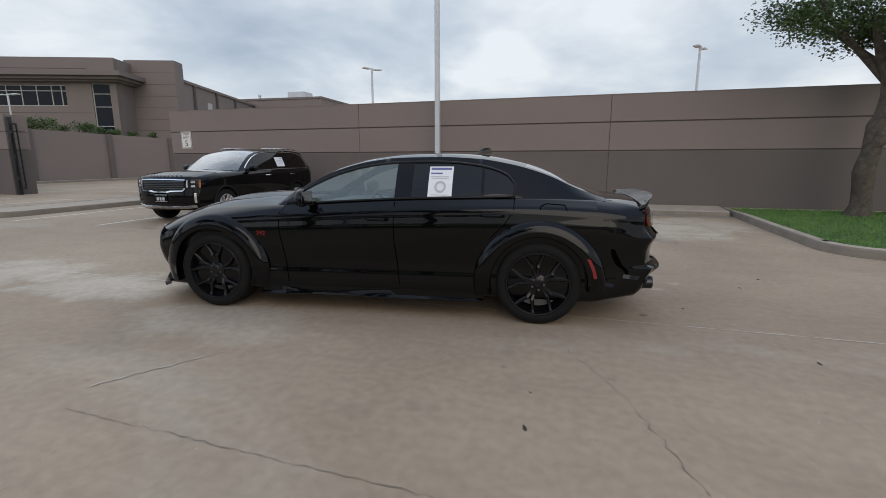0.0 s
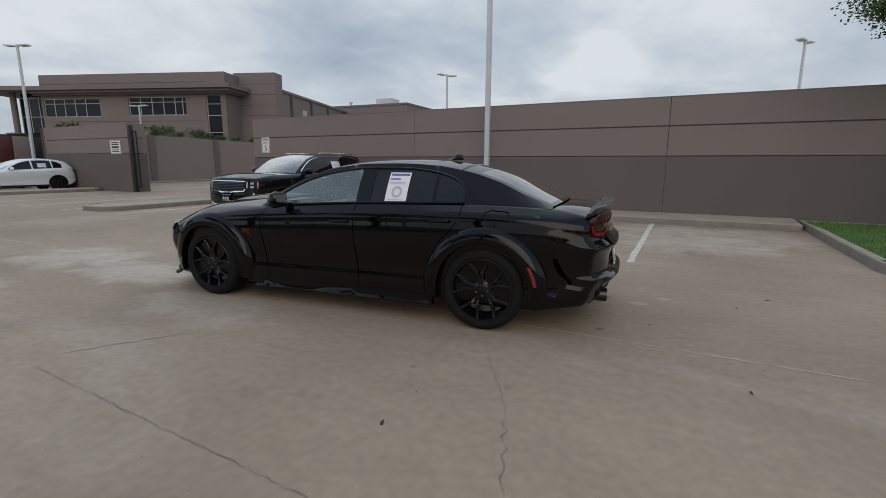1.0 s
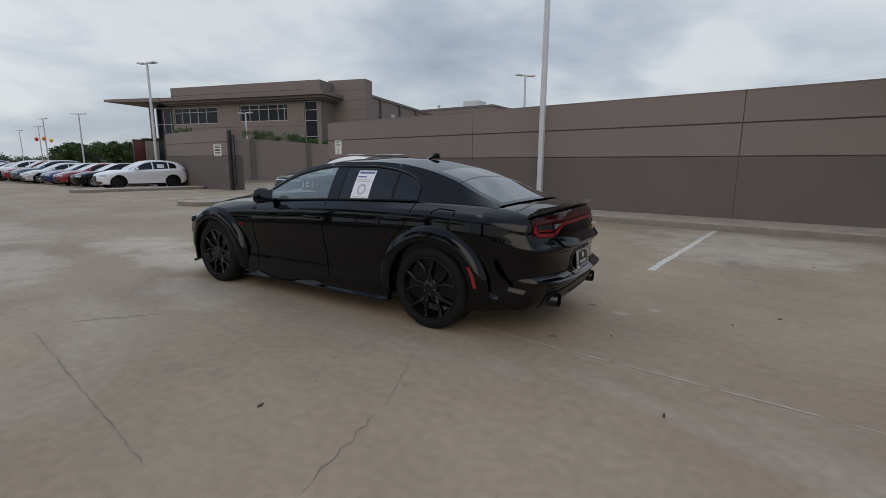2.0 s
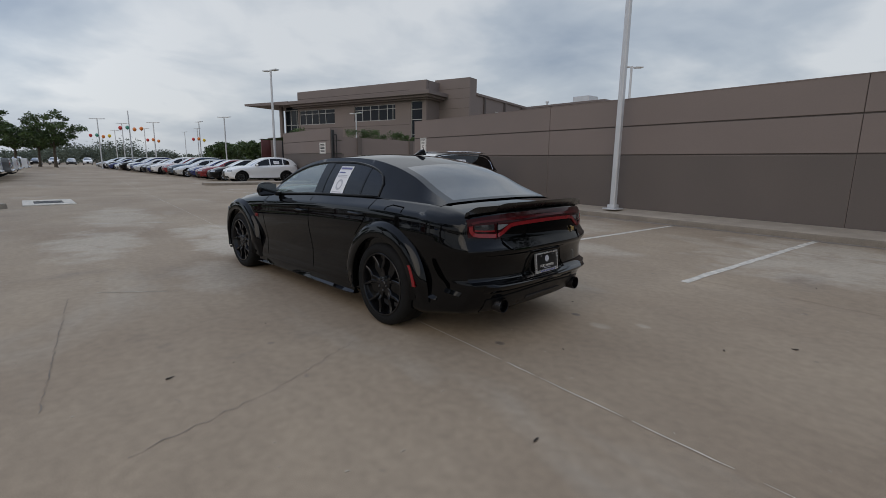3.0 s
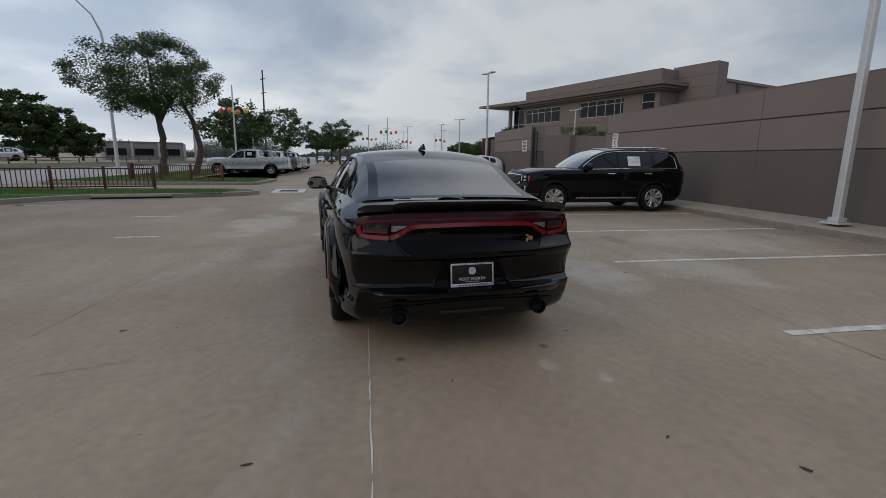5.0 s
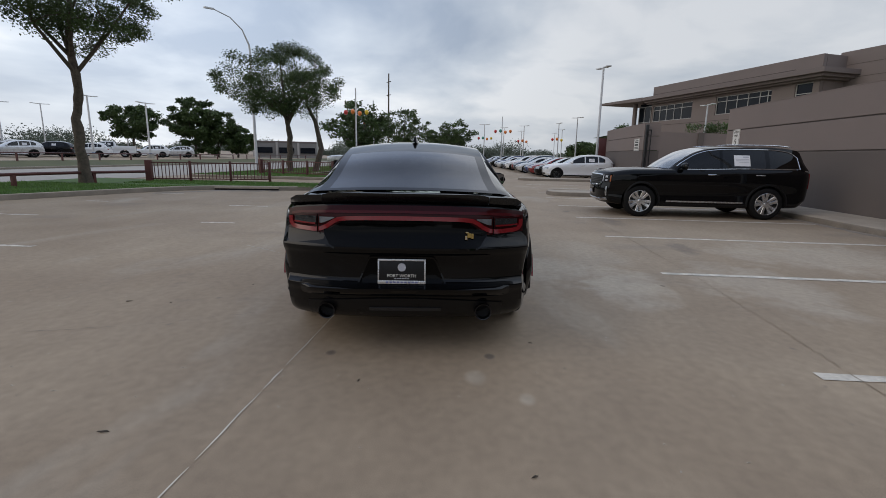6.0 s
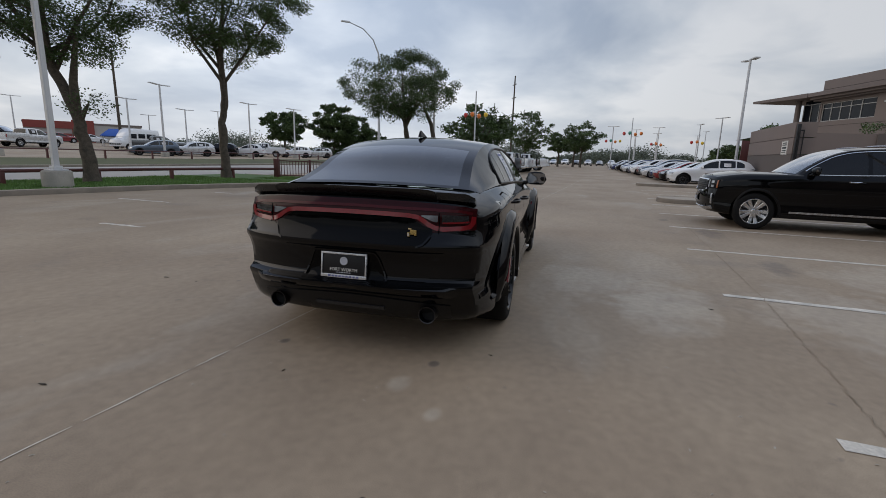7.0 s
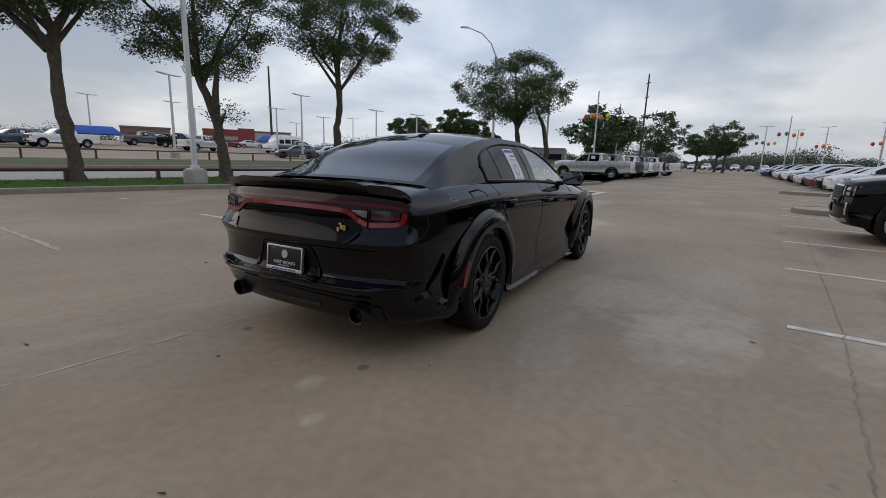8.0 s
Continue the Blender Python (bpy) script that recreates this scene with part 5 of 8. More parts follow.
        for x0, x1, z0, z1, k in ((0.78, 0.965, 1.316, 1.335, 0), (0.86, 0.965, 1.280, 1.292, 0), (0.80, 0.965, 1.255, 1.261, 1), (0.80, 0.955, 1.24, 1.246, 1), (0.80, 0.955, 1.098, 1.103, 1)):
            sheet(bm, [[tuple(Vector(s.side_point(x, z, sd)) + Vector((0, sd * 0.0065, 0))) for z in (z0, z1)] for x in (x0, (x0 + x1) / 2, x1)], k)
        ring = [(0.872 + 0.052 * math.cos(a), 1.17 + 0.052 * math.sin(a)) for a in np.linspace(0, 2 * math.pi, 25)]
        sheet(bm, [[tuple(Vector(s.side_point(0.872 + (x - 0.872) * q, 1.17 + (z - 1.17) * q, sd)) + Vector((0, sd * 0.0065, 0))) for q in (0.62, 1.0)] for x, z in ring], 1)
        part("price_print", bm, [M["ink"], M["grey_ink"]], sh, smooth=False)
    return car


M["satin_paint"] = surface("satin_black_paint", (0.006, 0.006, 0.007), 0.28, 0, 0.1, 5, 120, 0.0)
hero_car()


# ---- the other vehicles ----
def paint(name, color, metal=0.0, rough=0.16):
    return surface(name, color, rough, metal, 0.05, 3, 250, 0.0, coat=0.7, rvar=0.03)


PAINT = {
    "white": paint("white_car_paint", (0.72, 0.73, 0.74)), "silver": paint("silver_car_paint", (0.56, 0.57, 0.58), 0.35, 0.28),
    "grey": paint("grey_car_paint", (0.13, 0.135, 0.14), 0.4, 0.22), "black": M["black_paint"], "red": paint("dark_red_car_paint", (0.20, 0.012, 0.016)),
    "blue": paint("deep_blue_car_paint", (0.012, 0.025, 0.115)), "slate": paint("slate_blue_car_paint", (0.07, 0.10, 0.14), 0.3, 0.22),
    "orange": paint("burnt_red_car_paint", (0.26, 0.035, 0.018)), "sand": paint("sand_car_paint", (0.36, 0.32, 0.27), 0.3, 0.22)}

SUV = Shape(
    width=[(-1.09, 0.86), (-1.0, 0.93), (-0.7, 0.975), (0.5, 0.985), (2.3, 0.98), (3.0, 0.98), (3.5, 0.95), (3.82, 0.89)],
    bottom=[(-1.09, 0.36), (-0.6, 0.28), (0.5, 0.25), (2.4, 0.25), (3.3, 0.26), (3.82, 0.30)],
    shoulder=[(-1.09, 1.13), (-0.6, 1.175), (0.4, 1.175), (1.5, 1.145), (2.3, 1.135), (3.0, 1.125), (3.5, 1.095), (3.82, 1.04)],
    inset=[(-1.09, 0.05), (0.4, 0.06), (2.2, 0.055), (2.8, 0.08), (3.82, 0.10)],
    top=[(-1.09, 1.13), (2.2, 1.15), (2.6, 1.185), (3.2, 1.17), (3.6, 1.12), (3.82, 1.06)],
    nose=[(0.30, 3.68), (0.42, 3.80), (0.60, 3.82), (0.80, 3.80), (0.95, 3.79), (1.05, 3.74), (1.12, 3.64)],
    tail=[(0.36, -0.98), (0.50, -1.06), (0.70, -1.08), (0.85, -1.085), (1.0, -1.085), (1.18, -1.06)],
    rail=[(2.28, 0.86, 1.11), (1.95, 0.79, 1.37), (1.60, 0.735, 1.57), (1.30, 0.715, 1.645), (0.8, 0.705, 1.68), (0.0, 0.70, 1.685), (-0.5, 0.69, 1.655), (-0.70, 0.685, 1.60), (-0.80, 0.71, 1.42), (-0.87, 0.76, 1.15)],
    bulge=[(2.28, 0.18), (1.5, 0.08), (1.0, 0.0), (-0.6, -0.02), (-0.78, -0.06), (-0.87, -0.08)], crown=[(2.28, 0.03), (1.3, 0.05), (0, 0.055), (-0.78, 0.045), (-0.87, 0.02)],
    tubs=[(-0.80, 2.14, 0.70)], round=(-0.6, 2.95), bow=(0.24, 0.26), base=2.90, axle_z=0.375, arch=0.43,
    ws_top=1.42, ws_low=2.22, rw_top=-0.68, rw_low=-0.85,
    windows=[(1.12, 2.0, "dark"), (0.10, 1.05, "dark"), (-0.64, 0.0, "dark")], frame_top=curve([-0.66, -0.45, 0.0, 2.0], [0.22, 0.10, 0.07, 0.06]), dash=(1.55, 2.1, 1.08))

CROSS = Shape(
    width=[(-0.93, 0.80), (-0.7, 0.90), (0.0, 0.945), (1.4, 0.93), (2.8, 0.94), (3.4, 0.88), (3.68, 0.78)],
    bottom=[(-0.93, 0.36), (-0.5, 0.26), (1.4, 0.22), (3.2, 0.24), (3.68, 0.27)],
    shoulder=[(-0.93, 1.06), (-0.4, 1.13), (0.5, 1.10), (1.8, 1.04), (2.6, 1.0), (3.2, 0.93), (3.68, 0.80)],
    inset=[(-0.93, 0.06), (0.4, 0.08), (2.0, 0.06), (2.8, 0.13), (3.68, 0.12)],
    top=[(-0.93, 1.08), (2.0, 1.05), (2.5, 1.07), (3.1, 1.0), (3.5, 0.90), (3.68, 0.82)],
    nose=[(0.27, 3.56), (0.42, 3.66), (0.60, 3.68), (0.80, 3.62), (0.95, 3.52)], tail=[(0.36, -0.86), (0.50, -0.93), (0.80, -0.92), (1.06, -0.84)],
    rail=[(2.20, 0.80, 1.02), (1.85, 0.73, 1.25), (1.45, 0.67, 1.46), (1.1, 0.65, 1.55), (0.5, 0.64, 1.59), (0.0, 0.635, 1.565), (-0.40, 0.64, 1.48), (-0.62, 0.67, 1.33), (-0.80, 0.73, 1.10)],
    bulge=[(2.2, 0.16), (1.4, 0.06), (0.8, 0), (-0.2, -0.02), (-0.8, -0.09)], crown=[(2.2, 0.03), (1.2, 0.05), (0.2, 0.05), (-0.8, 0.03)],
    tubs=[(-0.70, 2.06, 0.66)], round=(-0.4, 2.75), bow=(0.17, 0.34), base=2.82, axle_z=0.355, arch=0.40,
    ws_top=1.35, ws_low=2.14, rw_top=-0.38, rw_low=-0.76,
    windows=[(1.05, 1.95, "dark"), (0.20, 0.98, "dark"), (-0.25, 0.14, "dark")], frame_top=curve([-0.3, 0.0, 0.5, 2.0], [0.20, 0.09, 0.06, 0.05]), dash=(1.5, 2.0, 0.98))

SEDAN = Shape(
    width=[(-1.0, 0.78), (-0.75, 0.88), (0.0, 0.92), (1.4, 0.91), (2.8, 0.92), (3.4, 0.86), (3.70, 0.76)],
    bottom=[(-1.0, 0.32), (-0.5, 0.22), (1.4, 0.18), (3.2, 0.18), (3.70, 0.22)],
    shoulder=[(-1.0, 0.95), (-0.4, 1.0), (0.5, 0.98), (1.8, 0.93), (2.6, 0.88), (3.2, 0.80), (3.70, 0.66)],
    inset=[(-1.0, 0.06), (0.4, 0.08), (2.0, 0.06), (2.8, 0.13), (3.70, 0.12)],
    top=[(-1.0, 0.98), (-0.6, 1.03), (2.2, 0.94), (2.6, 0.95), (3.2, 0.86), (3.70, 0.70)],
    nose=[(0.2, 3.58), (0.35, 3.68), (0.52, 3.70), (0.68, 3.64), (0.82, 3.52)], tail=[(0.32, -0.94), (0.5, -1.0), (0.8, -0.98), (0.97, -0.90)],
    rail=[(2.35, 0.76, 0.91), (1.9, 0.69, 1.15), (1.45, 0.62, 1.34), (1.0, 0.60, 1.40), (0.5, 0.595, 1.39), (0.1, 0.60, 1.32), (-0.25, 0.63, 1.17), (-0.58, 0.69, 1.0)],
    bulge=[(2.35, 0.16), (1.4, 0.06), (0.8, 0), (0.0, -0.03), (-0.58, -0.09)], crown=[(2.35, 0.03), (1.2, 0.05), (0.2, 0.05), (-0.58, 0.03)],
    tubs=[(-0.46, 2.22, 0.56)], round=(-0.4, 2.75), bow=(0.17, 0.34), base=2.80, axle_z=0.33, arch=0.375,
    ws_top=1.38, ws_low=2.28, rw_top=0.12, rw_low=-0.54,
    windows=[(1.12, 2.05, "dark"), (0.25, 1.05, "dark")], frame_top=curve([0.2, 0.4, 0.8, 2.0], [0.16, 0.08, 0.06, 0.05]), dash=(1.6, 2.1, 0.88))

TRUCK = Shape(
    width=[(-1.22, 0.95), (-1.1, 0.99), (0.5, 1.0), (2.8, 1.0), (3.9, 0.99), (4.4, 0.96), (4.62, 0.92)],
    bottom=[(-1.22, 0.52), (-0.6, 0.45), (0.6, 0.40), (3.4, 0.40), (4.62, 0.42)],
    shoulder=[(-1.22, 1.36), (0.9, 1.36), (1.0, 1.27), (2.0, 1.25), (3.0, 1.24), (3.8, 1.22), (4.62, 1.16)],
    inset=[(-1.22, 0.04), (0.9, 0.04), (1.0, 0.06), (3.0, 0.07), (4.62, 0.08)],
    top=[(-1.22, 1.36), (3.0, 1.28), (3.5, 1.33), (4.2, 1.29), (4.62, 1.20)],
    nose=[(0.42, 4.55), (0.6, 4.62), (0.9, 4.58), (1.1, 4.57), (1.25, 4.50)], tail=[(0.52, -1.20), (0.75, -1.22), (1.36, -1.18)],
    rail=[(3.0, 0.86, 1.24), (2.65, 0.80, 1.52), (2.35, 0.755, 1.74), (2.05, 0.74, 1.84), (1.5, 0.735, 1.875), (1.1, 0.735, 1.865), (0.88, 0.745, 1.80), (0.80, 0.80, 1.55), (0.74, 0.86, 1.30)],
    bulge=[(3.0, 0.14), (2.2, 0.05), (1.6, 0), (0.9, 0), (0.74, -0.02)], crown=[(3.0, 0.03), (2.0, 0.05), (1.0, 0.05), (0.74, 0.02)],
    tubs=[(-1.12, 0.70, 0.80), (0.90, 2.88, 0.85)], round=(-1.0, 4.1), bow=(0.03, 0.16), base=3.68, axle_z=0.40, arch=0.47,
    ws_top=2.18, ws_low=2.94, rw_top=0.87, rw_low=0.76,
    windows=[(1.86, 2.72, "mid"), (1.02, 1.76, "dark")], frame_top=curve([0.9, 3.0], [0.09, 0.07]), dash=(2.3, 2.8, 1.20))


def car_lamps(s, car, y0, y1, z0, z1, ty0, ty1, tz0, tz1, smoked=False):
    for sd in (1, -1):
        part("headlight", end_patch(s, 1, [sd * y for y in np.linspace(y0, y1, 7)], z0, z1, 0.006), M["gloss_black" if smoked else "clear_lens"], car, "smoked headlight" if smoked else "clear headlight")
        part("tail_light", end_patch(s, -1, [sd * y for y in np.linspace(ty0, ty1, 6)], tz0, tz1, 0.006), M["red_lens"], car, "red tail lamp")


def generic_car(name, s, paint_mat, label, category, wheel, lamps, grille, plate=True, glasses=None, group="", hand=None):
    car = thing(name, Matrix.Identity(4), label, category, group)
    body = car_body(s, paint_mat, car, 44)
    cut_arches(s, body)
    car_cabin(s, paint_mat, car, glasses or (M["glass_shade"], M["glass_mid"], M["glass_dark"]))
    R, rim, style, rmat = wheel
    tm = wheel_meshes(R, rim, 0.24, style, rmat, M["tyre"])
    add_wheels(s, car, tm[:3], s.half - 0.012)
    drop_templates(tm)
    car_lamps(s, car, *lamps)
    y, z0, z1 = grille
    part("grille", end_patch(s, 1, list(np.linspace(-y, y, 9)), z0, z1, 0.005), M["black_trim"], car, "dark front grille")
    part("lower_grille", end_patch(s, 1, list(np.linspace(-0.6, 0.6, 9)), s.zb(s.x1) + 0.04, s.zb(s.x1) + 0.16, 0.005), M["black_trim"], car, "black lower intake")
    if plate:
        part("front_plate", end_patch(s, 1, [-0.15, 0, 0.15], z0 - 0.16, z0 - 0.02, 0.012, 2), M["gloss_black"], car, "black dealer plate")
    mirror_pair(s, car, paint_mat, s.dash[1] - 0.18, s.half + 0.06, s.zs(s.dash[1]) + 0.09, 1.05)
    hs = hand or [(s.windows[0][0] + 0.12, s.zs(1.2) - 0.13), (s.windows[1][0] + 0.12, s.zs(0.3) - 0.13)]
    handles(s, car, hs, paint_mat)
    for sd in (1, -1):
        bm = side_patch(s, sd, list(np.linspace(s.arch + 0.03, s.base - s.arch - 0.03, 10)), lambda x: s.zb(x) + 0.02, lambda x: s.zb(x) + 0.09, 0.012)
        part("sill", bm, M["black_trim"], car, "black sill trim")
        for ax in (0, s.base):
            bm = bmesh.new()
            rows = []
            for i in range(21):
                a = radians(-8 + 196 * i / 20)
                rows.append([s.place(ax + r * math.cos(a), sd * (s.side_y(ax + r * math.cos(a), s.axle_z + r * math.sin(a)) + o), s.axle_z + r * math.sin(a)) for r, o in ((s.arch - 0.004, -0.03), (s.arch - 0.004, 0.008), (s.arch + 0.02, 0.010), (s.arch + 0.045, 0.0))])
            sheet(bm, rows)
            part("arch_trim", bm, M["black_trim"], car)
    return car


def repaint(car, old, new_paint):
    for o in car.children_recursive:
        if o.type == "MESH" and o.data.materials and o.data.materials[0] == old:
            o.material_slots[0].link = "OBJECT"
            o.material_slots[0].material = new_paint


def window_paper(s, car, sd, x0, x1, z0, z1):
    bm = bmesh.new()
    sheet(bm, [[tuple(Vector(s.side_point(x, z, sd)) + Vector((0, sd * 0.006, 0))) for z in np.linspace(z0, z1, 4)] for x in np.linspace(x0, x1, 4)])
    sh = part("window_sticker", bm, M["paper"], car, "white price sheet in the window")
    bm = bmesh.new()
    for f0, f1, g0, g1 in ((0.08, 0.45, 0.80, 0.90), (0.08, 0.9, 0.62, 0.66), (0.08, 0.9, 0.48, 0.52), (0.08, 0.7, 0.34, 0.38)):
        sheet(bm, [[tuple(Vector(s.side_point(x0 + (x1 - x0) * f, z0 + (z1 - z0) * g, sd)) + Vector((0, sd * 0.009, 0))) for g in (g0, g1)] for f in (f0, f1)])
    part("price_print", bm, M["grey_ink"], sh, smooth=False)


def black_suv():
    s, P = SUV, M["black_paint"]
    car = generic_car("suv_car", s, P, "glossy black three-row family SUV with chrome trim, backed to the wall", "car", (0.375, 0.255, "twin", M["alloy"]),
                      (0.60, 0.90, 0.80, 1.0, 0.72, 0.86, 0.75, 1.1, True), (0.57, 0.72, 0.99), plate=False, glasses=(M["glass_screen"], M["glass_mid"], M["glass_dark"]))
    inside(car, s, 0.85, -0.1, 0.68, M["cabin"])
    # chrome grille frame and mesh bars
    top = [(-0.60, 0.985), (-0.3, 0.995), (0.3, 0.995), (0.60, 0.985)]
    low = [(-0.60, 0.80), (-0.55, 0.745), (-0.25, 0.735), (-0.2, 0.72), (0.2, 0.72), (0.25, 0.735), (0.55, 0.745), (0.60, 0.80)]
    part("grille_chrome", end_strip(s, 1, top, 0.022, 0.022), M["chrome"], car, "chrome grille bar")
    part("grille_chrome", end_strip(s, 1, low, 0.030, 0.026), M["chrome"], car, "chrome grille frame")
    for z in (0.80, 0.84, 0.88, 0.92, 0.955):
        part("grille_bar", end_strip(s, 1, [(-0.57, z), (0.0, z), (0.57, z)], 0.010, 0.016), M["steel"], car)
    for k in range(9):
        bm = bmesh.new()
        y = -0.44 + k * 0.11
        x = s.front_x(y, 1.04) - 0.06
        box(bm, x - 0.01, x + 0.01, y - 0.030, y + 0.030, 1.078, 1.102, 0, 0.004)
        part("bonnet_bar", bm, M["chrome"], car, "plain chrome bar", smooth=False)
    part("skid_plate", end_strip(s, 1, [(-0.8, 0.40), (-0.55, 0.365), (0.55, 0.365), (0.8, 0.40)], 0.055, 0.02), M["alloy"], car, "silver lower bumper trim")
    part("front_plate", end_patch(s, 1, [-0.16, 0, 0.16], 0.50, 0.655, 0.02, 2), M["gloss_black"], car, "black dealer plate")
    for z0, z1, y0, y1 in ((0.50, 0.515, -0.17, 0.17), (0.645, 0.66, -0.17, 0.17)):
        part("plate_frame", end_patch(s, 1, [y0, 0, y1], z0, z1, 0.028, 1), M["alloy"], car)
    bm = bmesh.new()
    for k, (y, w) in enumerate(((-0.08, 0.06), (0.0, 0.05), (0.08, 0.06))):
        x = s.front_x(y, 0.57) + 0.034
        box(bm, x - 0.003, x + 0.003, y - w / 2, y + w / 2, 0.53, 0.60)
    part("plate_marks", bm, M["grey_ink"], car, "plain grey bars", smooth=False)
    for sd in (1, -1):
        part("turn_light", end_patch(s, 1, [sd * y for y in (0.868, 0.885, 0.902)], 0.82, 0.98, 0.012), M["amber"], car, "amber corner lamp")
        for a, c in ((0.825, 0.875), (0.915, 0.965)):
            part("lamp_unit", end_patch(s, 1, [sd * y for y in (0.72, 0.76, 0.80)], a, c, 0.014, 2), M["clear_lens"], car, "clear square lamp")
        part("running_light", end_patch(s, 1, [sd * y for y in (0.625, 0.64, 0.655)], 0.82, 0.98, 0.014, 2), M["clear_lens"], car, "thin clear running light")
        part("fog_trim", end_patch(s, 1, [sd * y for y in (0.78, 0.80, 0.825)], 0.48, 0.70, 0.016), M["alloy"], car, "silver corner trim")
        # chrome window line
        bm = bmesh.new()
        xs = list(np.linspace(2.1, -0.62, 30))
        pts = [s.side_point(x, s.rz(x) - s.frame_top(x) + 0.022, sd) for x in xs]
        low = [s.side_point(x, s.zs(x) + 0.014, sd) for x in list(np.linspace(-0.66, 2.05, 24))]
        tube(bm, [(p[0], p[1] + sd * 0.006, p[2]) for p in pts + low], 0.012, 6)
        part("window_chrome", bm, M["chrome"], car, "chrome window surround")
        bm = bmesh.new()
        tube(bm, [(x, sd * (s.ry(x) - 0.05), s.rz(x) + 0.055) for x in np.linspace(1.15, -0.58, 14)], [0.004] + [0.016] * 12 + [0.004], 8)
        part("roof_rail", bm, M["alloy"], car, "silver roof rail")
        part("door_chrome", side_patch(s, sd, list(np.linspace(0.55, 2.3, 10)), 0.375, 0.410, 0.024), M["alloy"], car, "silver door strip")
        window_paper(s, car, sd, 0.44, 0.80, 1.25, 1.50)
    handles(s, car, [(1.30, 1.03), (0.22, 1.04)], M["chrome"])
    car.matrix_basis = pose(-8.75, 12.41, 0, 0, 0, -90)
    return car


black_suv()


def cross_white():
    car = generic_car("crossover_car", CROSS, PAINT["white"], "clean white crossover with black wheels parked nose out", "car", (0.355, 0.25, 10, M["satin_black"]),
                      (0.50, 0.84, 0.70, 0.80, 0.55, 0.80, 0.88, 0.98), (0.22, 0.40, 0.72), group="row of parked stock cars")
    inside(car, CROSS, 0.8, -0.1, 0.62, M["cabin"])
    window_paper(CROSS, car, 1, 0.42, 0.78, 1.18, 1.38)
    return car


FLEET = cross_white()
FLEET.matrix_basis = pose(-28.5, 13.3, 0, 0, 0, -90)
SALOON = generic_car("saloon_car", SEDAN, PAINT["blue"], "deep blue saloon parked nose out in a row", "car", (0.33, 0.225, 7, M["alloy"]),
                     (0.45, 0.80, 0.60, 0.70, 0.50, 0.78, 0.78, 0.88), (0.40, 0.36, 0.56), group="row of parked stock cars")
inside(SALOON, SEDAN, 0.8, -0.1, 0.52, M["cabin"])
NAMES = {"white": "white", "silver": "silver", "grey": "dark grey", "black": "black", "red": "dark red", "blue": "deep blue", "slate": "slate blue", "orange": "burnt red", "sand": "sand coloured"}


def park(src, m, colour, what, where, group):
    old = PAINT["white"] if src is FLEET else PAINT["blue"] if src is SALOON else PAINT["silver"]
    c = copy_thing(src, m)
    repaint(c, old, PAINT[colour])
    return tagged(c, f"{NAMES[colour]} {what} {where}", "car", group)


# the row beyond the white crossover, noses to the aisle
ROW = ["black", "red", "blue", "silver", "slate", "red", "white", "blue", "black", "silver", "blue", "white", "black", "silver", "white", "blue", "black", "white", "silver", "grey", "white"]
SALOON.matrix_basis = pose(-32.3, 13.2, 0, 0, 0, -90)
repaint(SALOON, PAINT["blue"], PAINT["black"])
tagged(SALOON, "black saloon parked nose out beside a white crossover", "car")
for i, col in enumerate(ROW[1:]):
    src, what = ((SALOON, "saloon"), (FLEET, "crossover"))[(i * 7 // 3) % 2]
    x = -35.0 - 2.75 * i
    c = copy_thing(src, pose(x, 13.2 + 0.085 * (x + 32) + 0.2 * math.sin(i * 2.1), 0, 0, 0, -90 + 1.2 * math.sin(i * 1.7)))
    for o in c.children_recursive:
        if o.type == "MESH" and len(o.material_slots) and o.material_slots[0].material in (PAINT["white"], PAINT["black"]) and (o.name.split(".")[0] in ("body", "roof", "door_mirror", "door_handle")):
            o.material_slots[0].link = "OBJECT"
            o.material_slots[0].material = PAINT[col]
    tagged(c, f"{NAMES[col]} {what} parked nose out in a long row", "car", "row of parked stock cars")


def pickup():
    s = TRUCK
    car = generic_car("pickup_truck", s, PAINT["silver"], "silver crew-cab pickup parked nose to a kerb island", "pickup", (0.40, 0.235, 6, M["alloy"]),
                      (0.62, 0.94, 0.95, 1.15, 0.82, 0.96, 0.88, 1.22), (0.60, 0.75, 1.12), group="parked pickups")
    inside(car, s, 1.85, 1.05, 0.95, M["cabin"])
    bm = bmesh.new()
    box(bm, -1.34, -1.20, -0.92, 0.92, 0.50, 0.68, 0, 0.03)
    part("rear_bumper", bm, M["chrome"], car, "chrome rear bumper")
    part("tailgate", end_patch(s, -1, list(np.linspace(-0.74, 0.74, 9)), 0.80, 1.30, 0.012), PAINT["silver"], car, "painted tailgate")
    bm = bmesh.new()
    x = -1.245
    box(bm, x - 0.004, x + 0.004, -0.09, 0.09, 1.0, 1.07, 0, 0.01)
    part("tailgate_badge", bm, M["ink"], car, "plain dark blue oval badge")
    for sd in (1, -1):
        part("running_board", side_patch(s, sd, list(np.linspace(0.9, 3.0, 8)), 0.36, 0.42, 0.06, 1, 0.12), M["black_trim"], car, "black running board")
        window_paper(s, car, sd, 1.32, 1.62, 1.46, 1.68)
    car.matrix_basis = pose(-33.5, -2.25, 0, 0, 0, -90)
    return car


TRUCK_ONE = pickup()
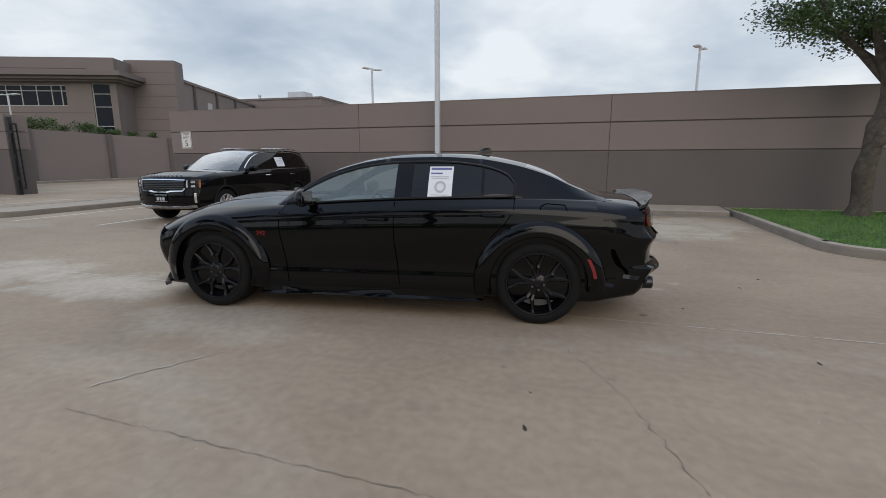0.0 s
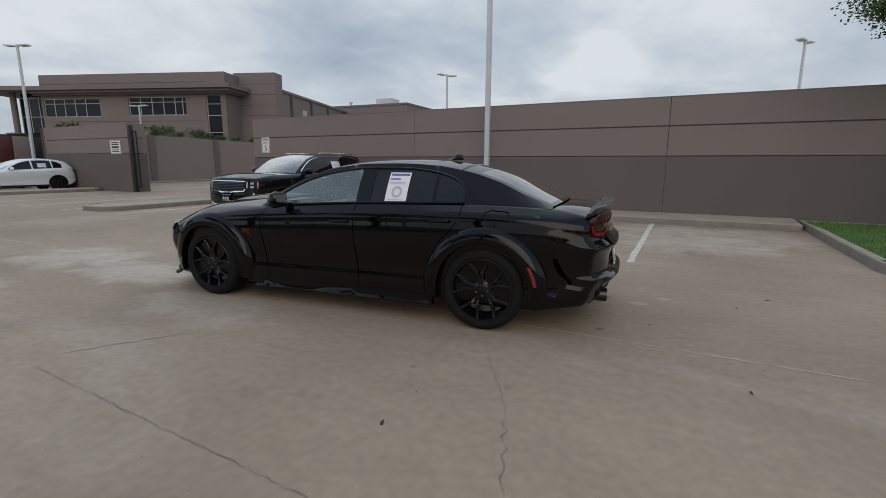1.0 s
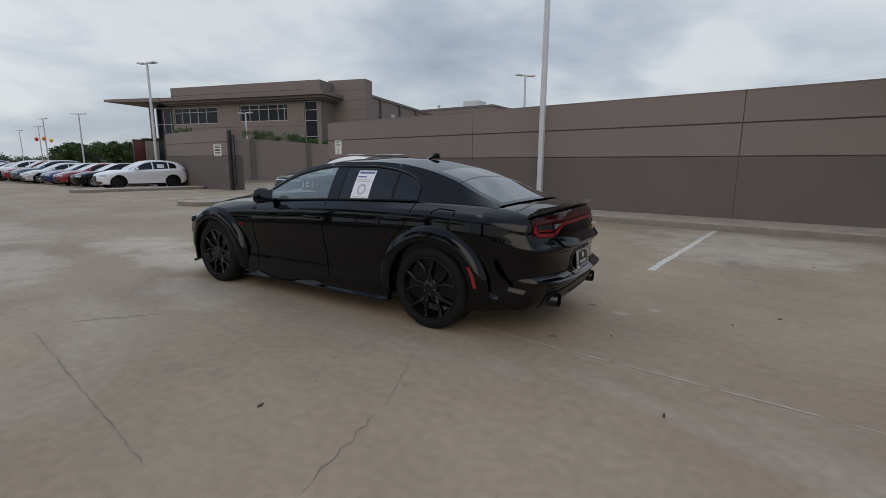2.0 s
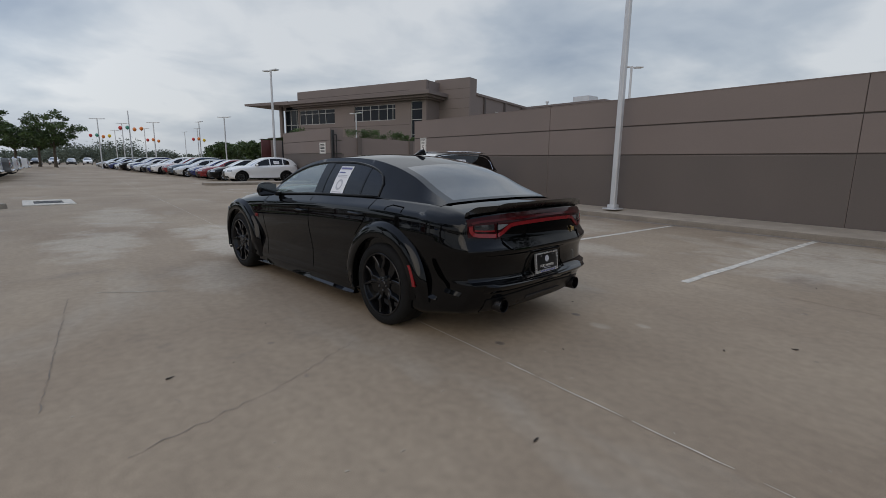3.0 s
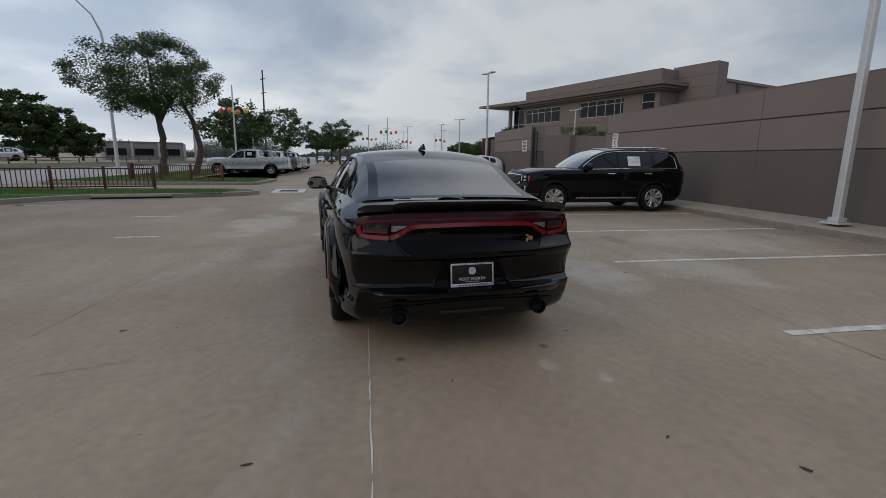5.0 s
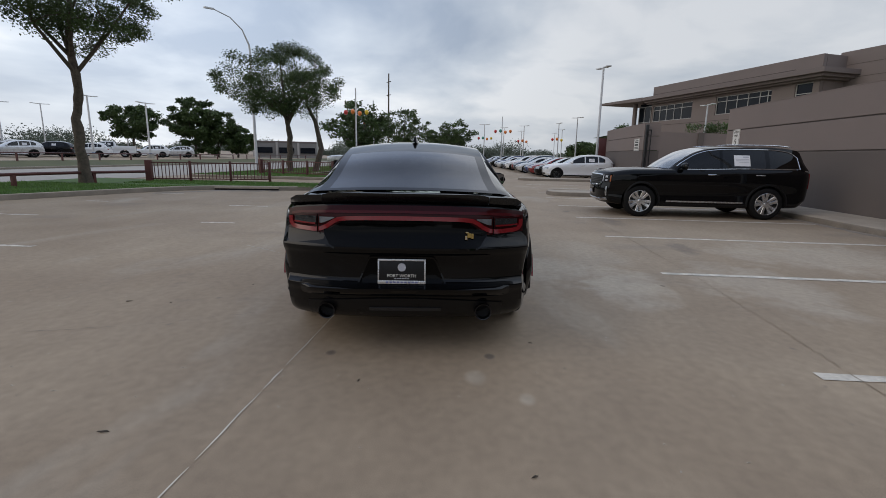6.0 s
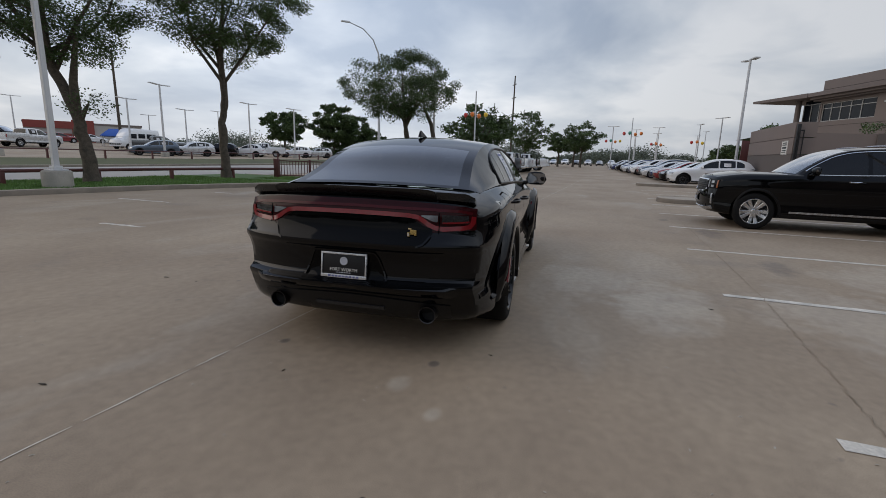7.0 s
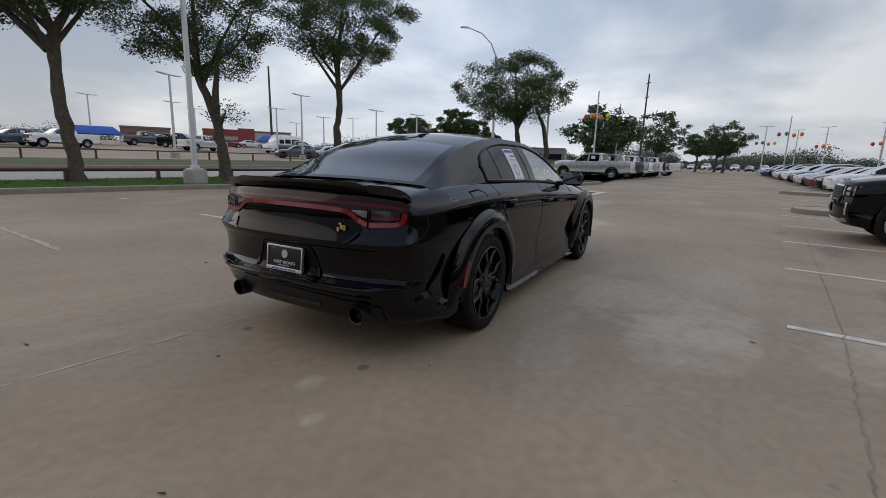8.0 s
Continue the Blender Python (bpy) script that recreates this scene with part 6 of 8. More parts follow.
for x, col, dy in ((-36.6, "grey", 0.2), (-39.8, "white", -0.1), (-43.0, "silver", 0.1), (-46.2, "black", 0.0), (-52.5, "white", 0.1)):
    c = copy_thing(TRUCK_ONE, pose(x, -2.2 + dy, 0, 0, 0, -90))
    repaint(c, PAINT["silver"], PAINT[col])
    tagged(c, f"{NAMES[col]} crew-cab pickup in a row of pickups", "pickup", "parked pickups")


def far_copy(src, old, m, col, what):
    c = copy_thing(src, m)
    for o in c.children_recursive:
        if o.type == "MESH" and len(o.material_slots) and o.name.split(".")[0] in ("body", "roof", "door_mirror", "door_handle", "tailgate"):
            o.material_slots[0].link = "OBJECT"
            o.material_slots[0].material = PAINT[col]
    return tagged(c, f"{NAMES[col]} {what} on the lot across the street", "car", "cars across the street")


# the lot across the street climbs gently away from the road
def lot_z(y):
    return float(np.interp(y, [-170, -80, -60, -50, -38, -27.4], [3.2, 1.9, 1.4, 1.0, 0.5, 0.5]))


LOT = [(-33.5, -37.8, -30, "slate", "suv"), (-38.4, -38.0, -34, "silver", "suv"), (-42.6, -38.6, -62, "black", "suv"), (-46.2, -37.4, -68, "white", "suv"), (-50.6, -38.2, -55, "white", "pickup"), (-55.3, -37.0, -40, "white", "suv"), (-61.2, -37.3, -40, "silver", "suv"), (-35.6, -44.5, 150, "grey", "pickup"), (-43.0, -46.0, 140, "white", "saloon"),
       (-26.4, -50.6, 190, "silver", "pickup"), (-15.3, -50.2, 8, "white", "pickup"), (-25.2, -64.0, 175, "grey", "pickup"), (-32.4, -74.0, 190, "white", "suv"), (-27.6, -58.5, 120, "black", "pickup"), (-11.6, -53.0, 12, "slate", "suv"), (-42.0, -72.0, 160, "red", "saloon"), (-49.0, -76.0, 150, "white", "saloon"), (-8.0, -58.0, 175, "silver", "suv"), (-2.5, -60.0, 180, "grey", "suv"), (3.5, -56.0, 10, "black", "pickup"), (9.5, -58.0, 5, "white", "suv")]
for x, y, turn, col, sort in LOT:
    src, what = {"suv": (FLEET, "crossover"), "pickup": (TRUCK_ONE, "pickup"), "saloon": (SALOON, "saloon")}[sort]
    far_copy(src, None, pose(x, y, lot_z(y), 0, 0, turn), col, what)
# cars far down the aisle
for i in range(9):
    far_copy(SALOON if i % 2 else FLEET, None, pose(-128 - 1.0 * i, -19 + 3.0 * i, 0, 0, 0, -2), ["white", "grey", "red", "silver", "white", "black", "silver", "grey", "white"][i], "car")


def van():
    """A tall white delivery van with a dark glazed cab."""
    v = thing("delivery_van", pose(-39.6, -50.9, 1.03, 0, 0, 8), "tall white delivery van beside a blue tent", "van")
    bm = bmesh.new()
    rows = []
    for x, top, half in ((-2.9, 2.35, 0.90), (-2.8, 2.5, 0.97), (0.9, 2.55, 0.98), (1.3, 2.45, 0.97), (1.9, 1.75, 0.96), (2.15, 1.35, 0.95), (2.9, 1.15, 0.90), (3.0, 0.8, 0.84)):
        rows.append([(x, -half * 0.97, 0.35), (x, -half, 0.7), (x, -half, top * 0.66), (x, -half * 0.93, top - 0.12), (x, -half * 0.82, top), (x, half * 0.82, top), (x, half * 0.93, top - 0.12), (x, half, top * 0.66), (x, half, 0.7), (x, half * 0.97, 0.35)])
    sheet(bm, rows)
    for r in (rows[0], rows[-1]):
        bm.faces.new([bm.verts.new(p) for p in r])
    part("body", bm, PAINT["white"], v)
    for sd in (1, -1):
        for x0, x1, z0, z1 in ((0.75, 1.55, 1.35, 1.9), (-0.5, 0.5, 1.4, 1.95), (-2.2, -0.8, 1.4, 1.95)):
            bm = bmesh.new()
            box(bm, x0, x1, sd * 0.985 - 0.012, sd * 0.985 + 0.012, z0, z1, 0, 0.008)
            part("side_window", bm, M["bulding_glass"], v)
        for x in (-1.9, 2.0):
            bm = bmesh.new()
            lathe(bm, [(0.001, 0.02), (0.20, 0.02), (0.22, 0.0), (0.33, 0.0), (0.36, 0.05), (0.36, 0.20), (0.001, 0.20)], 24)
            bmesh.ops.transform(bm, matrix=pose(x, sd * 1.0, 0.36, 0, 0, 0 if sd < 0 else 180), verts=bm.verts)
            part("wheel", bm, M["tyre"], v)
    bm = bmesh.new()
    sheet(bm, [[(1.36, y, 2.38), (2.08, y * 1.02, 1.47)] for y in (-0.78, 0.0, 0.78)])
    thicken(bm, 0.02)
    part("windscreen", bm, M["bulding_glass"], v)


van()


# ---- the showroom building beyond the wall ----
FX = Matrix.Translation((-39.5, 33.4, 0)) @ Matrix.Rotation(math.atan2(7.0, 19.5), 4, "Z")


def window_unit(parent, x0, x1, z0, z1, y, cols, rows):
    """A window with frame, mullions and panes set in a reveal; cols and rows are fractions."""
    w = new("window")
    w.parent = parent
    t = 0.07
    bm = bmesh.new()
    box(bm, x0, x1, y - 0.03, y + 0.10, z1 - t, z1), box(bm, x0, x1, y - 0.03, y + 0.10, z0, z0 + t)
    box(bm, x0, x0 + t, y - 0.03, y + 0.10, z0 + t, z1 - t), box(bm, x1 - t, x1, y - 0.03, y + 0.10, z0 + t, z1 - t)
    part("window_frame", bm, M["mullion"], w, smooth=False)
    xs = [x0 + t] + [x0 + (x1 - x0) * c for c in cols] + [x1 - t]
    zs = [z0 + t] + [z0 + (z1 - z0) * r for r in rows] + [z1 - t]
    for x in xs[1:-1]:
        bm = bmesh.new()
        box(bm, x - 0.035, x + 0.035, y - 0.025, y + 0.08, z0 + t, z1 - t)
        part("mullion", bm, M["mullion"], w, smooth=False)
    for z in zs[1:-1]:
        bm = bmesh.new()
        box(bm, x0 + t, x1 - t, y - 0.02, y + 0.07, z - 0.03, z + 0.03)
        part("transom", bm, M["mullion"], w, smooth=False)
    for a, b in zip(xs, xs[1:]):
        for c, d in zip(zs, zs[1:]):
            bm = bmesh.new()
            box(bm, a, b, y + 0.03, y + 0.05, c, d)
            part("pane", bm, M["bulding_glass"], w, smooth=False)
    return w


def building():
    b = thing("showroom_building", FX, "two-storey taupe stucco showroom with a deep cornice and ribbon windows", "building")
    # main mass, with reveals for the windows
    bm = bmesh.new()
    wins = [(-20.4, -13.9, 6.1, 7.95), (-10.65, -4.3, 6.2, 8.0), (-2.1, -0.55, 2.6, 8.15)]
    xs = sorted({-20.6, 0.0} | {w[0] for w in wins} | {w[1] for w in wins})
    zs = sorted({0.0, 10.3} | {w[2] for w in wins} | {w[3] for w in wins})
    for a, c in zip(xs, xs[1:]):
        for d, e in zip(zs, zs[1:]):
            mx, mz = (a + c) / 2, (d + e) / 2
            if not any(w[0] < mx < w[1] and w[2] < mz < w[3] for w in wins):
                box(bm, a, c, 0.0, 0.35, d, e)
    bmesh.ops.remove_doubles(bm, verts=bm.verts, dist=0.0005)
    box(bm, -20.6, 0.0, 0.40, 15, 0, 10.28)
    part("wall", bm, M["stucco"], b, smooth=False)
    for z in (3.1, 5.6, 9.35):
        bm = bmesh.new()
        box(bm, -20.6, -2.3, -0.012, 0.0, z, z + 0.05)
        part("wall_joint", bm, M["groove"], b, smooth=False)
    bm = bmesh.new()
    box(bm, -0.6, 3.95, 2.6, 4.2, 0, 10.62)
    part("stair_block", bm, M["stucco"], b, smooth=False)
    for k in range(9):
        bm = bmesh.new()
        box(bm, 0.05, 3.955, 2.588, 2.6, 1.1 + k * 1.05, 1.13 + k * 1.05)
        part("wall_joint", bm, M["groove"], b, smooth=False)
    # cornice in three steps, running on as the entrance canopy
    for out, z0, z1 in ((0.55, 8.22, 8.38), (0.95, 8.38, 8.62), (1.35, 8.62, 9.02)):
        bm = bmesh.new()
        box(bm, -21.0, out * 0.9, -out, 2.6, z0, z1, 0, 0.02)
        part("cornice", bm, M["stucco_light"], b, "taupe cornice step", smooth=False)
    bm = bmesh.new()
    vs = [(-20.9, -1.4, 8.60), (-20.9, 8.0, 8.60), (-29.6, 8.0, 8.85), (-29.6, -1.6, 8.85), (-20.9, -1.4, 9.05), (-20.9, 8.0, 9.05), (-29.6, 8.0, 9.12), (-29.6, -1.6, 9.12)]
    v = [bm.verts.new(p) for p in vs]
    for q in ((0, 1, 2, 3), (4, 7, 6, 5), (0, 3, 7, 4), (1, 5, 6, 2), (2, 6, 7, 3), (0, 4, 5, 1)):
        bm.faces.new([v[i] for i in q])
    part("canopy", bm, M["stucco_light"], b, "flat projecting entrance canopy", smooth=False)
    for x in (-24.4,):
        bm = bmesh.new()
        tube(bm, [(x, 0.4, 0), (x, 0.4, 8.7)], 0.28, 16)
        part("canopy_column", bm, M["stucco_light"], b)
    for w, cols, rows in zip(wins, ([0.18, 0.36, 0.55, 0.74], [0.2, 0.4, 0.6, 0.8, 0.93], []), ([0.72], [0.72], [0.34, 0.64, 0.84])):
        window_unit(b, *w, 0.14, cols, rows)
    # glazed entrance wall under the canopy
    window_unit(b, -24.2, -20.7, 0.3, 8.2, 0.9, [0.33, 0.66], [0.25, 0.5, 0.75])
    bm = bmesh.new()
    box(bm, -24.3, -20.7, 1.1, 12, 0, 8.6)
    part("lobby", bm, M["bulding_glass"], b, smooth=False)
    # low rear wing with a falling parapet
    bm = bmesh.new()
    box(bm, 3.2, 3.9, 14.9, 34, 0, 8.9)
    box(bm, 3.05, 4.05, 4.2, 34, 8.9, 9.15)
    box(bm, 3.2, 3.9, 4.2, 14.9, 0, 8.9)
    part("rear_wing", bm, M["stucco"], b, smooth=False)
    for v0 in (6.0, 11.5, 17.0, 24.0):
        bm = bmesh.new()
        box(bm, 3.9, 4.08, v0, v0 + 0.35, 0, 8.9)
        part("pilaster", bm, M["groove"], b, smooth=False)
    w = new("window")
    w.parent = b
    bm = bmesh.new()
    box(bm, 3.88, 3.96, 9.2, 10.3, 5.6, 7.6)
    part("window_frame", bm, M["mullion"], w, smooth=False)
    bm = bmesh.new()
    box(bm, 3.93, 3.985, 9.3, 10.2, 5.7, 6.7)
    part("pane", bm, M["bulding_glass"], w, smooth=False)
    return b


building()


def far_hall():
    h = thing("warehouse_building", pose(-40, 58, 0, 0, 0, 3), "long low taupe warehouse with rooftop units", "building")
    bm = bmesh.new()
    box(bm, -9, 6.2, 0, 18, 0, 9.7)
    part("wall", bm, M["stucco"], h, smooth=False)
    bm = bmesh.new()
    box(bm, -9.1, 6.3, -0.1, 18.1, 9.7, 9.95)
    part("parapet", bm, M["stucco_light"], h, smooth=False)
    bm = bmesh.new()
    box(bm, 0.0, 2.6, 2, 4.4, 9.95, 11.0, 0, 0.05)
    part("rooftop_unit", bm, M["galv"], h, "pale grey rooftop air unit", smooth=False)
    bm = bmesh.new()
    tube(bm, [(-4.5, 2, 9.95), (-4.5, 2, 10.6)], 0.16, 10)
    tube(bm, [(-4.5, 2, 10.55), (-4.5, 2, 10.75)], 0.26, 10)
    part("roof_vent", bm, M["galv"], h)


far_hall()


def sign_plate(name, x0, x1, z0, z1, y, label, lines):
    s = thing(name, pose((x0 + x1) / 2, y, (z0 + z1) / 2), label, "sign")
    w, h = (x1 - x0) / 2, (z1 - z0) / 2
    bm = bmesh.new()
    box(bm, -w, w, -0.012, 0.0, -h, h, 0, 0.002)
    part("sign_face", bm, M["sign_white"], s, smooth=False)
    bm = bmesh.new()
    t = 0.012
    for a, b, c, d in ((-w + 0.015, w - 0.015, h - 0.03, h - 0.018), (-w + 0.015, w - 0.015, -h + 0.018, -h + 0.03), (-w + 0.015, -w + 0.027, -h + 0.03, h - 0.03), (w - 0.027, w - 0.015, -h + 0.03, h - 0.03)):
        box(bm, a, b, -0.0155, -0.0125, c, d)
    part("sign_border", bm, M["sign_black"], s, smooth=False)
    face = Matrix.Rotation(radians(90), 4, "X")
    for text, size, dz in lines:
        if text:
            lettering(text, size, M["sign_black"], s, Matrix.Translation((0, -0.0155, dz)) @ face, "lettering", deep=0.0015)
        else:
            bm = bmesh.new()
            box(bm, -w * 0.66, w * 0.66, -0.0155, -0.0125, dz - size / 2, dz + size / 2)
            part("print_bar", bm, M["sign_black"], s, smooth=False)
    return s


sign_plate("speed_limit_sign", -13.93, -13.48, 1.86, 2.46, WALL_Y - 0.002, "white speed limit sign fixed to the taupe wall", [("SPEED", 0.105, 0.20), ("LIMIT", 0.105, 0.085), ("5", 0.30, -0.13)])


# ---- gate drive: enclosure wall, open gate, planter wall with hedge ----
def enclosure():
    e = thing("enclosure_wall", pose(0, 0, 0), "taupe two-tone painted enclosure wall beside the gate", "wall", kind="structure")
    bm = bmesh.new()
    for z0, z1, mt in ((0.0, 1.87, 1), (1.90, 2.62, 0), (2.65, 3.32, 0)):
        box(bm, -30.6, -22.75, 14.25, 14.5, z0, z1, mt)
        box(bm, -22.99, -22.75, 14.5, 15.1, z0, z1, mt)
        box(bm, -30.6, -30.36, 14.5, 15.6, z0, z1, mt)
    box(bm, -30.55, -22.8, 14.28, 14.48, 0, 3.28, 2)
    part("wall_face", bm, [M["wall"], M["wall_low"], M["groove"]], e, smooth=False)
    return e


enclosure()
sign_plate("towing_sign", -24.3, -23.4, 1.86, 2.52, 14.248, "white parking notice fixed to the enclosure wall", [("", 0.05, 0.22), ("", 0.05, 0.13), ("", 0.09, 0.0), ("", 0.04, -0.13), ("", 0.04, -0.21)])


def gate():
    g = thing("gate_post", pose(-22.62, 14.35, 0), "tall black steel gate post with its gate folded back", "gate")
    bm = bmesh.new()
    box(bm, -0.07, 0.07, -0.07, 0.07, 0, 3.22, 0, 0.01)
    part("post", bm, M["gate_black"], g)
    bm = bmesh.new()
    box(bm, 0.09, 0.13, 0.0, 0.20, 0.25, 0.31), box(bm, 0.09, 0.13, 0.0, 0.20, 2.9, 2.96), box(bm, 0.09, 0.13, 0.16, 0.20, 0.31, 2.9), box(bm, 0.09, 0.13, 0.0, 0.04, 0.31, 2.9)
    part("gate_frame", bm, M["gate_black"], g, smooth=False)
    for z in (0.7, 1.6, 2.6):
        bm = bmesh.new()
        tube(bm, [(0.09, -0.03, z - 0.09), (0.09, -0.03, z + 0.09)], 0.035, 10)
        part("hinge", bm, M["gate_black"], g)


gate()


def planter():
    p = thing("planter_wall", pose(0, 0, 0), "taupe retaining wall with pilasters along the drive", "wall", kind="structure")
    bm = bmesh.new()
    rows = []
    for y in np.linspace(15.2, 34, 24):
        h = 3.44 - 0.014 * (y - 18.5)
        rows.append([(-33.0, y, 0), (-33.0, y, h), (-33.3, y, h), (-33.3, y, 0)])
    sheet(bm, rows)
    part("wall_face", bm, M["wall"], p, sharp=20)
    for y in (21.6, 26.9, 32.2):
        bm = bmesh.new()
        box(bm, -33.0, -32.88, y - 0.2, y + 0.2, 0, 3.44 - 0.014 * (y - 18.5) + 0.03)
        part("pilaster", bm, M["wall_low"], p, smooth=False)
    bm = bmesh.new()
    sheet(bm, [[(x, y, 3.2) for y in (15.2, 33.5)] for x in (-33.35, -36, -39.6)])
    soil = part("planting_bed", bm, M["grass_soil"], smooth=False)
    tagged(soil, "raised bed of dark soil behind the retaining wall", "planting bed", kind="structure")


planter()
kerb_run("kerb_drive", [(-32.75, 18.2 + 0.6 * i) for i in range(27)], 0.2, 0.15, "low concrete kerb along the drive", 1)


def gate_piers():
    """Dark red screen and taupe pier beyond the parked cars."""
    g = thing("screen_wall", pose(-42.0, 16.2, 0), "dark red steel screen against a taupe pier", "screen", kind="structure")
    bm = bmesh.new()
    box(bm, -0.08, 0.08, 0.0, 0.85, 0, 3.40, 0, 0.01)
    part("steel_panel", bm, M["rust_red"], g)
    bm = bmesh.new()
    box(bm, -0.6, 0.3, 0.87, 1.85, 0, 3.45, 0, 0.01), box(bm, -0.64, 0.34, 0.83, 1.89, 3.45, 3.53, 0, 0.01)
    part("pier", bm, M["wall"], g)
    bm = bmesh.new()
    box(bm, -0.1, 0.1, 1.9, 2.9, 0, 3.3, 0, 0.01)
    part("gate_leaf", bm, M["gate_black"], g)


gate_piers()


# ---- islands, turf, street ----
def island(name, pts, fill, label, kerb_label, top=0.13):
    """A kerbed island: a closed kerb round its outline (counter-clockwise) and a fill."""
    kerb_run("kerb_" + name, pts + [pts[0], pts[1]], 0.16, 0.15, kerb_label, 1)
    bm = bmesh.new()
    cx, cy = sum(p[0] for p in pts) / len(pts), sum(p[1] for p in pts) / len(pts)
    vs = []
    P = [Vector((*p, 0)) for p in pts]
    for i, p in enumerate(P):
        d = (P[(i + 1) % len(P)] - P[i - 1]).normalized()
        n = Vector((-d.y, d.x, 0))
        vs.append(bm.verts.new(p + n * 0.12 + Vector((0, 0, top))))
    bm.faces.new(vs)
    bmesh.ops.triangulate(bm, faces=bm.faces[:])
    ob = part("ground_" + name, bm, fill, smooth=False)
    return tagged(ob, label, "ground", kind="structure")


def rounded(x0, x1, y0, y1, r, n=6):
    r = [r] * 4 if isinstance(r, (int, float)) else r
    pts = []
    for (cx, cy, a), q in zip(((x0, y0, 180), (x1, y0, 270), (x1, y1, 0), (x0, y1, 90)), r):
        ox, oy = (q if cx == x0 else -q), (q if cy == y0 else -q)
        pts += arc(cx + ox, cy + oy, q, a, a + 90, n)
    return pts


def grass(name, inside_at, n, seed, label, height=0.05, wide=0.012, z=0.13):
    """Mown turf: short blades scattered over an area; inside_at(rnd) gives a place."""
    rnd = random.Random(seed)
    verts, faces = [], []
    for i in range(n):
        x, y = inside_at(rnd)
        a, h, w = rnd.uniform(0, 6.283), height * rnd.uniform(0.6, 1.3), wide * rnd.uniform(0.7, 1.3)
        lx, ly = rnd.uniform(-0.4, 0.4) * h, rnd.uniform(-0.4, 0.4) * h
        c, s = math.cos(a) * w, math.sin(a) * w
        k = len(verts)
        verts += [(x - c, y - s, z - 0.005), (x + c, y + s, z - 0.005), (x + lx, y + ly, z + h)]
        faces.append((k, k + 1, k + 2))
    me = bpy.data.meshes.new(name)
    me.from_pydata(verts, [], faces)
    me.materials.append(M["grass"])
    return tagged(new(name, me), label, "grass", kind="stuff")


island("east", arc(4.78, 9.0, 0.88, 180, 270, 8) + [(7.5, 8.12), (16, 8.1), (16, 14.46), (9, 14.46), (3.98, 14.46), (3.96, 12.5), (3.92, 11)], M["grass_soil"], "mown turf on a kerbed island by the wall", "rounded concrete kerb of a turf island")


def in_east(r):
    while True:
        x, y = r.uniform(4.1, 12), r.uniform(8.3, 14.4)
        if not (x < 4.8 and y < 9.0 and math.hypot(x - 4.78, y - 9.0) > 0.72):
            return x, y


grass("grass", in_east, 26000, 1, "short green turf of the island by the wall", 0.045, 0.010)

# south verge
VERGE = [(16, -9.2), (8, -8.6), (0, -7.95), (-4, -7.45), (-7.2, -6.75), (-10.4, -5.45), (-11.7, -4.75), (-12.3, -4.0), (-12.5, -3.2), (-12.75, -1.75), (-13.2, -0.45), (-13.7, 0.35), (-14.3, 0.68), (-14.9, 0.45), (-15.3, -0.4), (-15.5, -2.2), (-15.6, -6.0), (-15.7, -11.0)]
kerb_run("kerb_south", VERGE, 0.16, 0.15, "long concrete kerb of the street verge", 1)
bm = bmesh.new()
sheet(bm, [[(x, yy, 0.13) for yy in (-11.6, -9.8, y - 0.1)] for x, y in VERGE[:6]])
bm.faces.new([bm.verts.new((x, y, 0.131)) for x, y in [(-10.3, -5.6), (-11.6, -4.95), (-12.4, -4.0), (-12.6, -3.2), (-12.85, -1.75), (-13.3, -0.45), (-13.75, 0.22), (-14.3, 0.55), (-14.8, 0.33), (-15.2, -0.4), (-15.4, -2.2), (-15.5, -6.0), (-15.6, -11.6), (-10.3, -11.6)]])
tagged(part("ground_verge", bm, M["grass_soil"], smooth=False), "mown turf verge between the car park and the street", "ground", kind="structure")


def in_verge(r):
    if r.random() < 0.8:
        x = r.uniform(-12.2, 6)
        edge = float(np.interp(-x, [-p[0] for p in VERGE[:8]], [p[1] for p in VERGE[:8]])) - 0.25
        return x, r.uniform(-11.4, edge)
    return r.uniform(-15.2, -12.9), r.uniform(-8, -0.3)


grass("grass", in_verge, 44000, 2, "short green turf of the street verge", 0.055, 0.014)

island("north_west", rounded(-26.6, -25.0, 7.85, 14.2, 0.6), M["kerb"], "bare concrete top of a kerbed end island", "low concrete kerb of an end island", 0.14)
island("aisle_end", rounded(-15.2, -13.5, 8.15, 13.9, 0.7), M["kerb"], "bare concrete top of a kerbed end island", "low concrete kerb of an end island", 0.14)
island("pickups", rounded(-58, -20.2, -10.6, -5.2, 1.2)[:14] + [(-20.2, -2.2)] + arc(-21.0, -1.4, 0.8, 0, 80, 5) + [(-23.6, -0.45)] + arc(-24.2, -1.0, 0.6, 60, 170, 5) + [(-25.3, -5.2), (-57, -5.2)], M["grass_soil"], "turf island before the pickups", "concrete kerb of the pickup island")


def in_pick(r):
    return (r.uniform(-45, -20.5), r.uniform(-10.4, -5.4)) if r.random() < 0.7 else (r.uniform(-24.8, -20.4), r.uniform(-6, -0.9))


grass("grass", in_pick, 14000, 3, "short green turf of the pickup island", 0.06, 0.03)


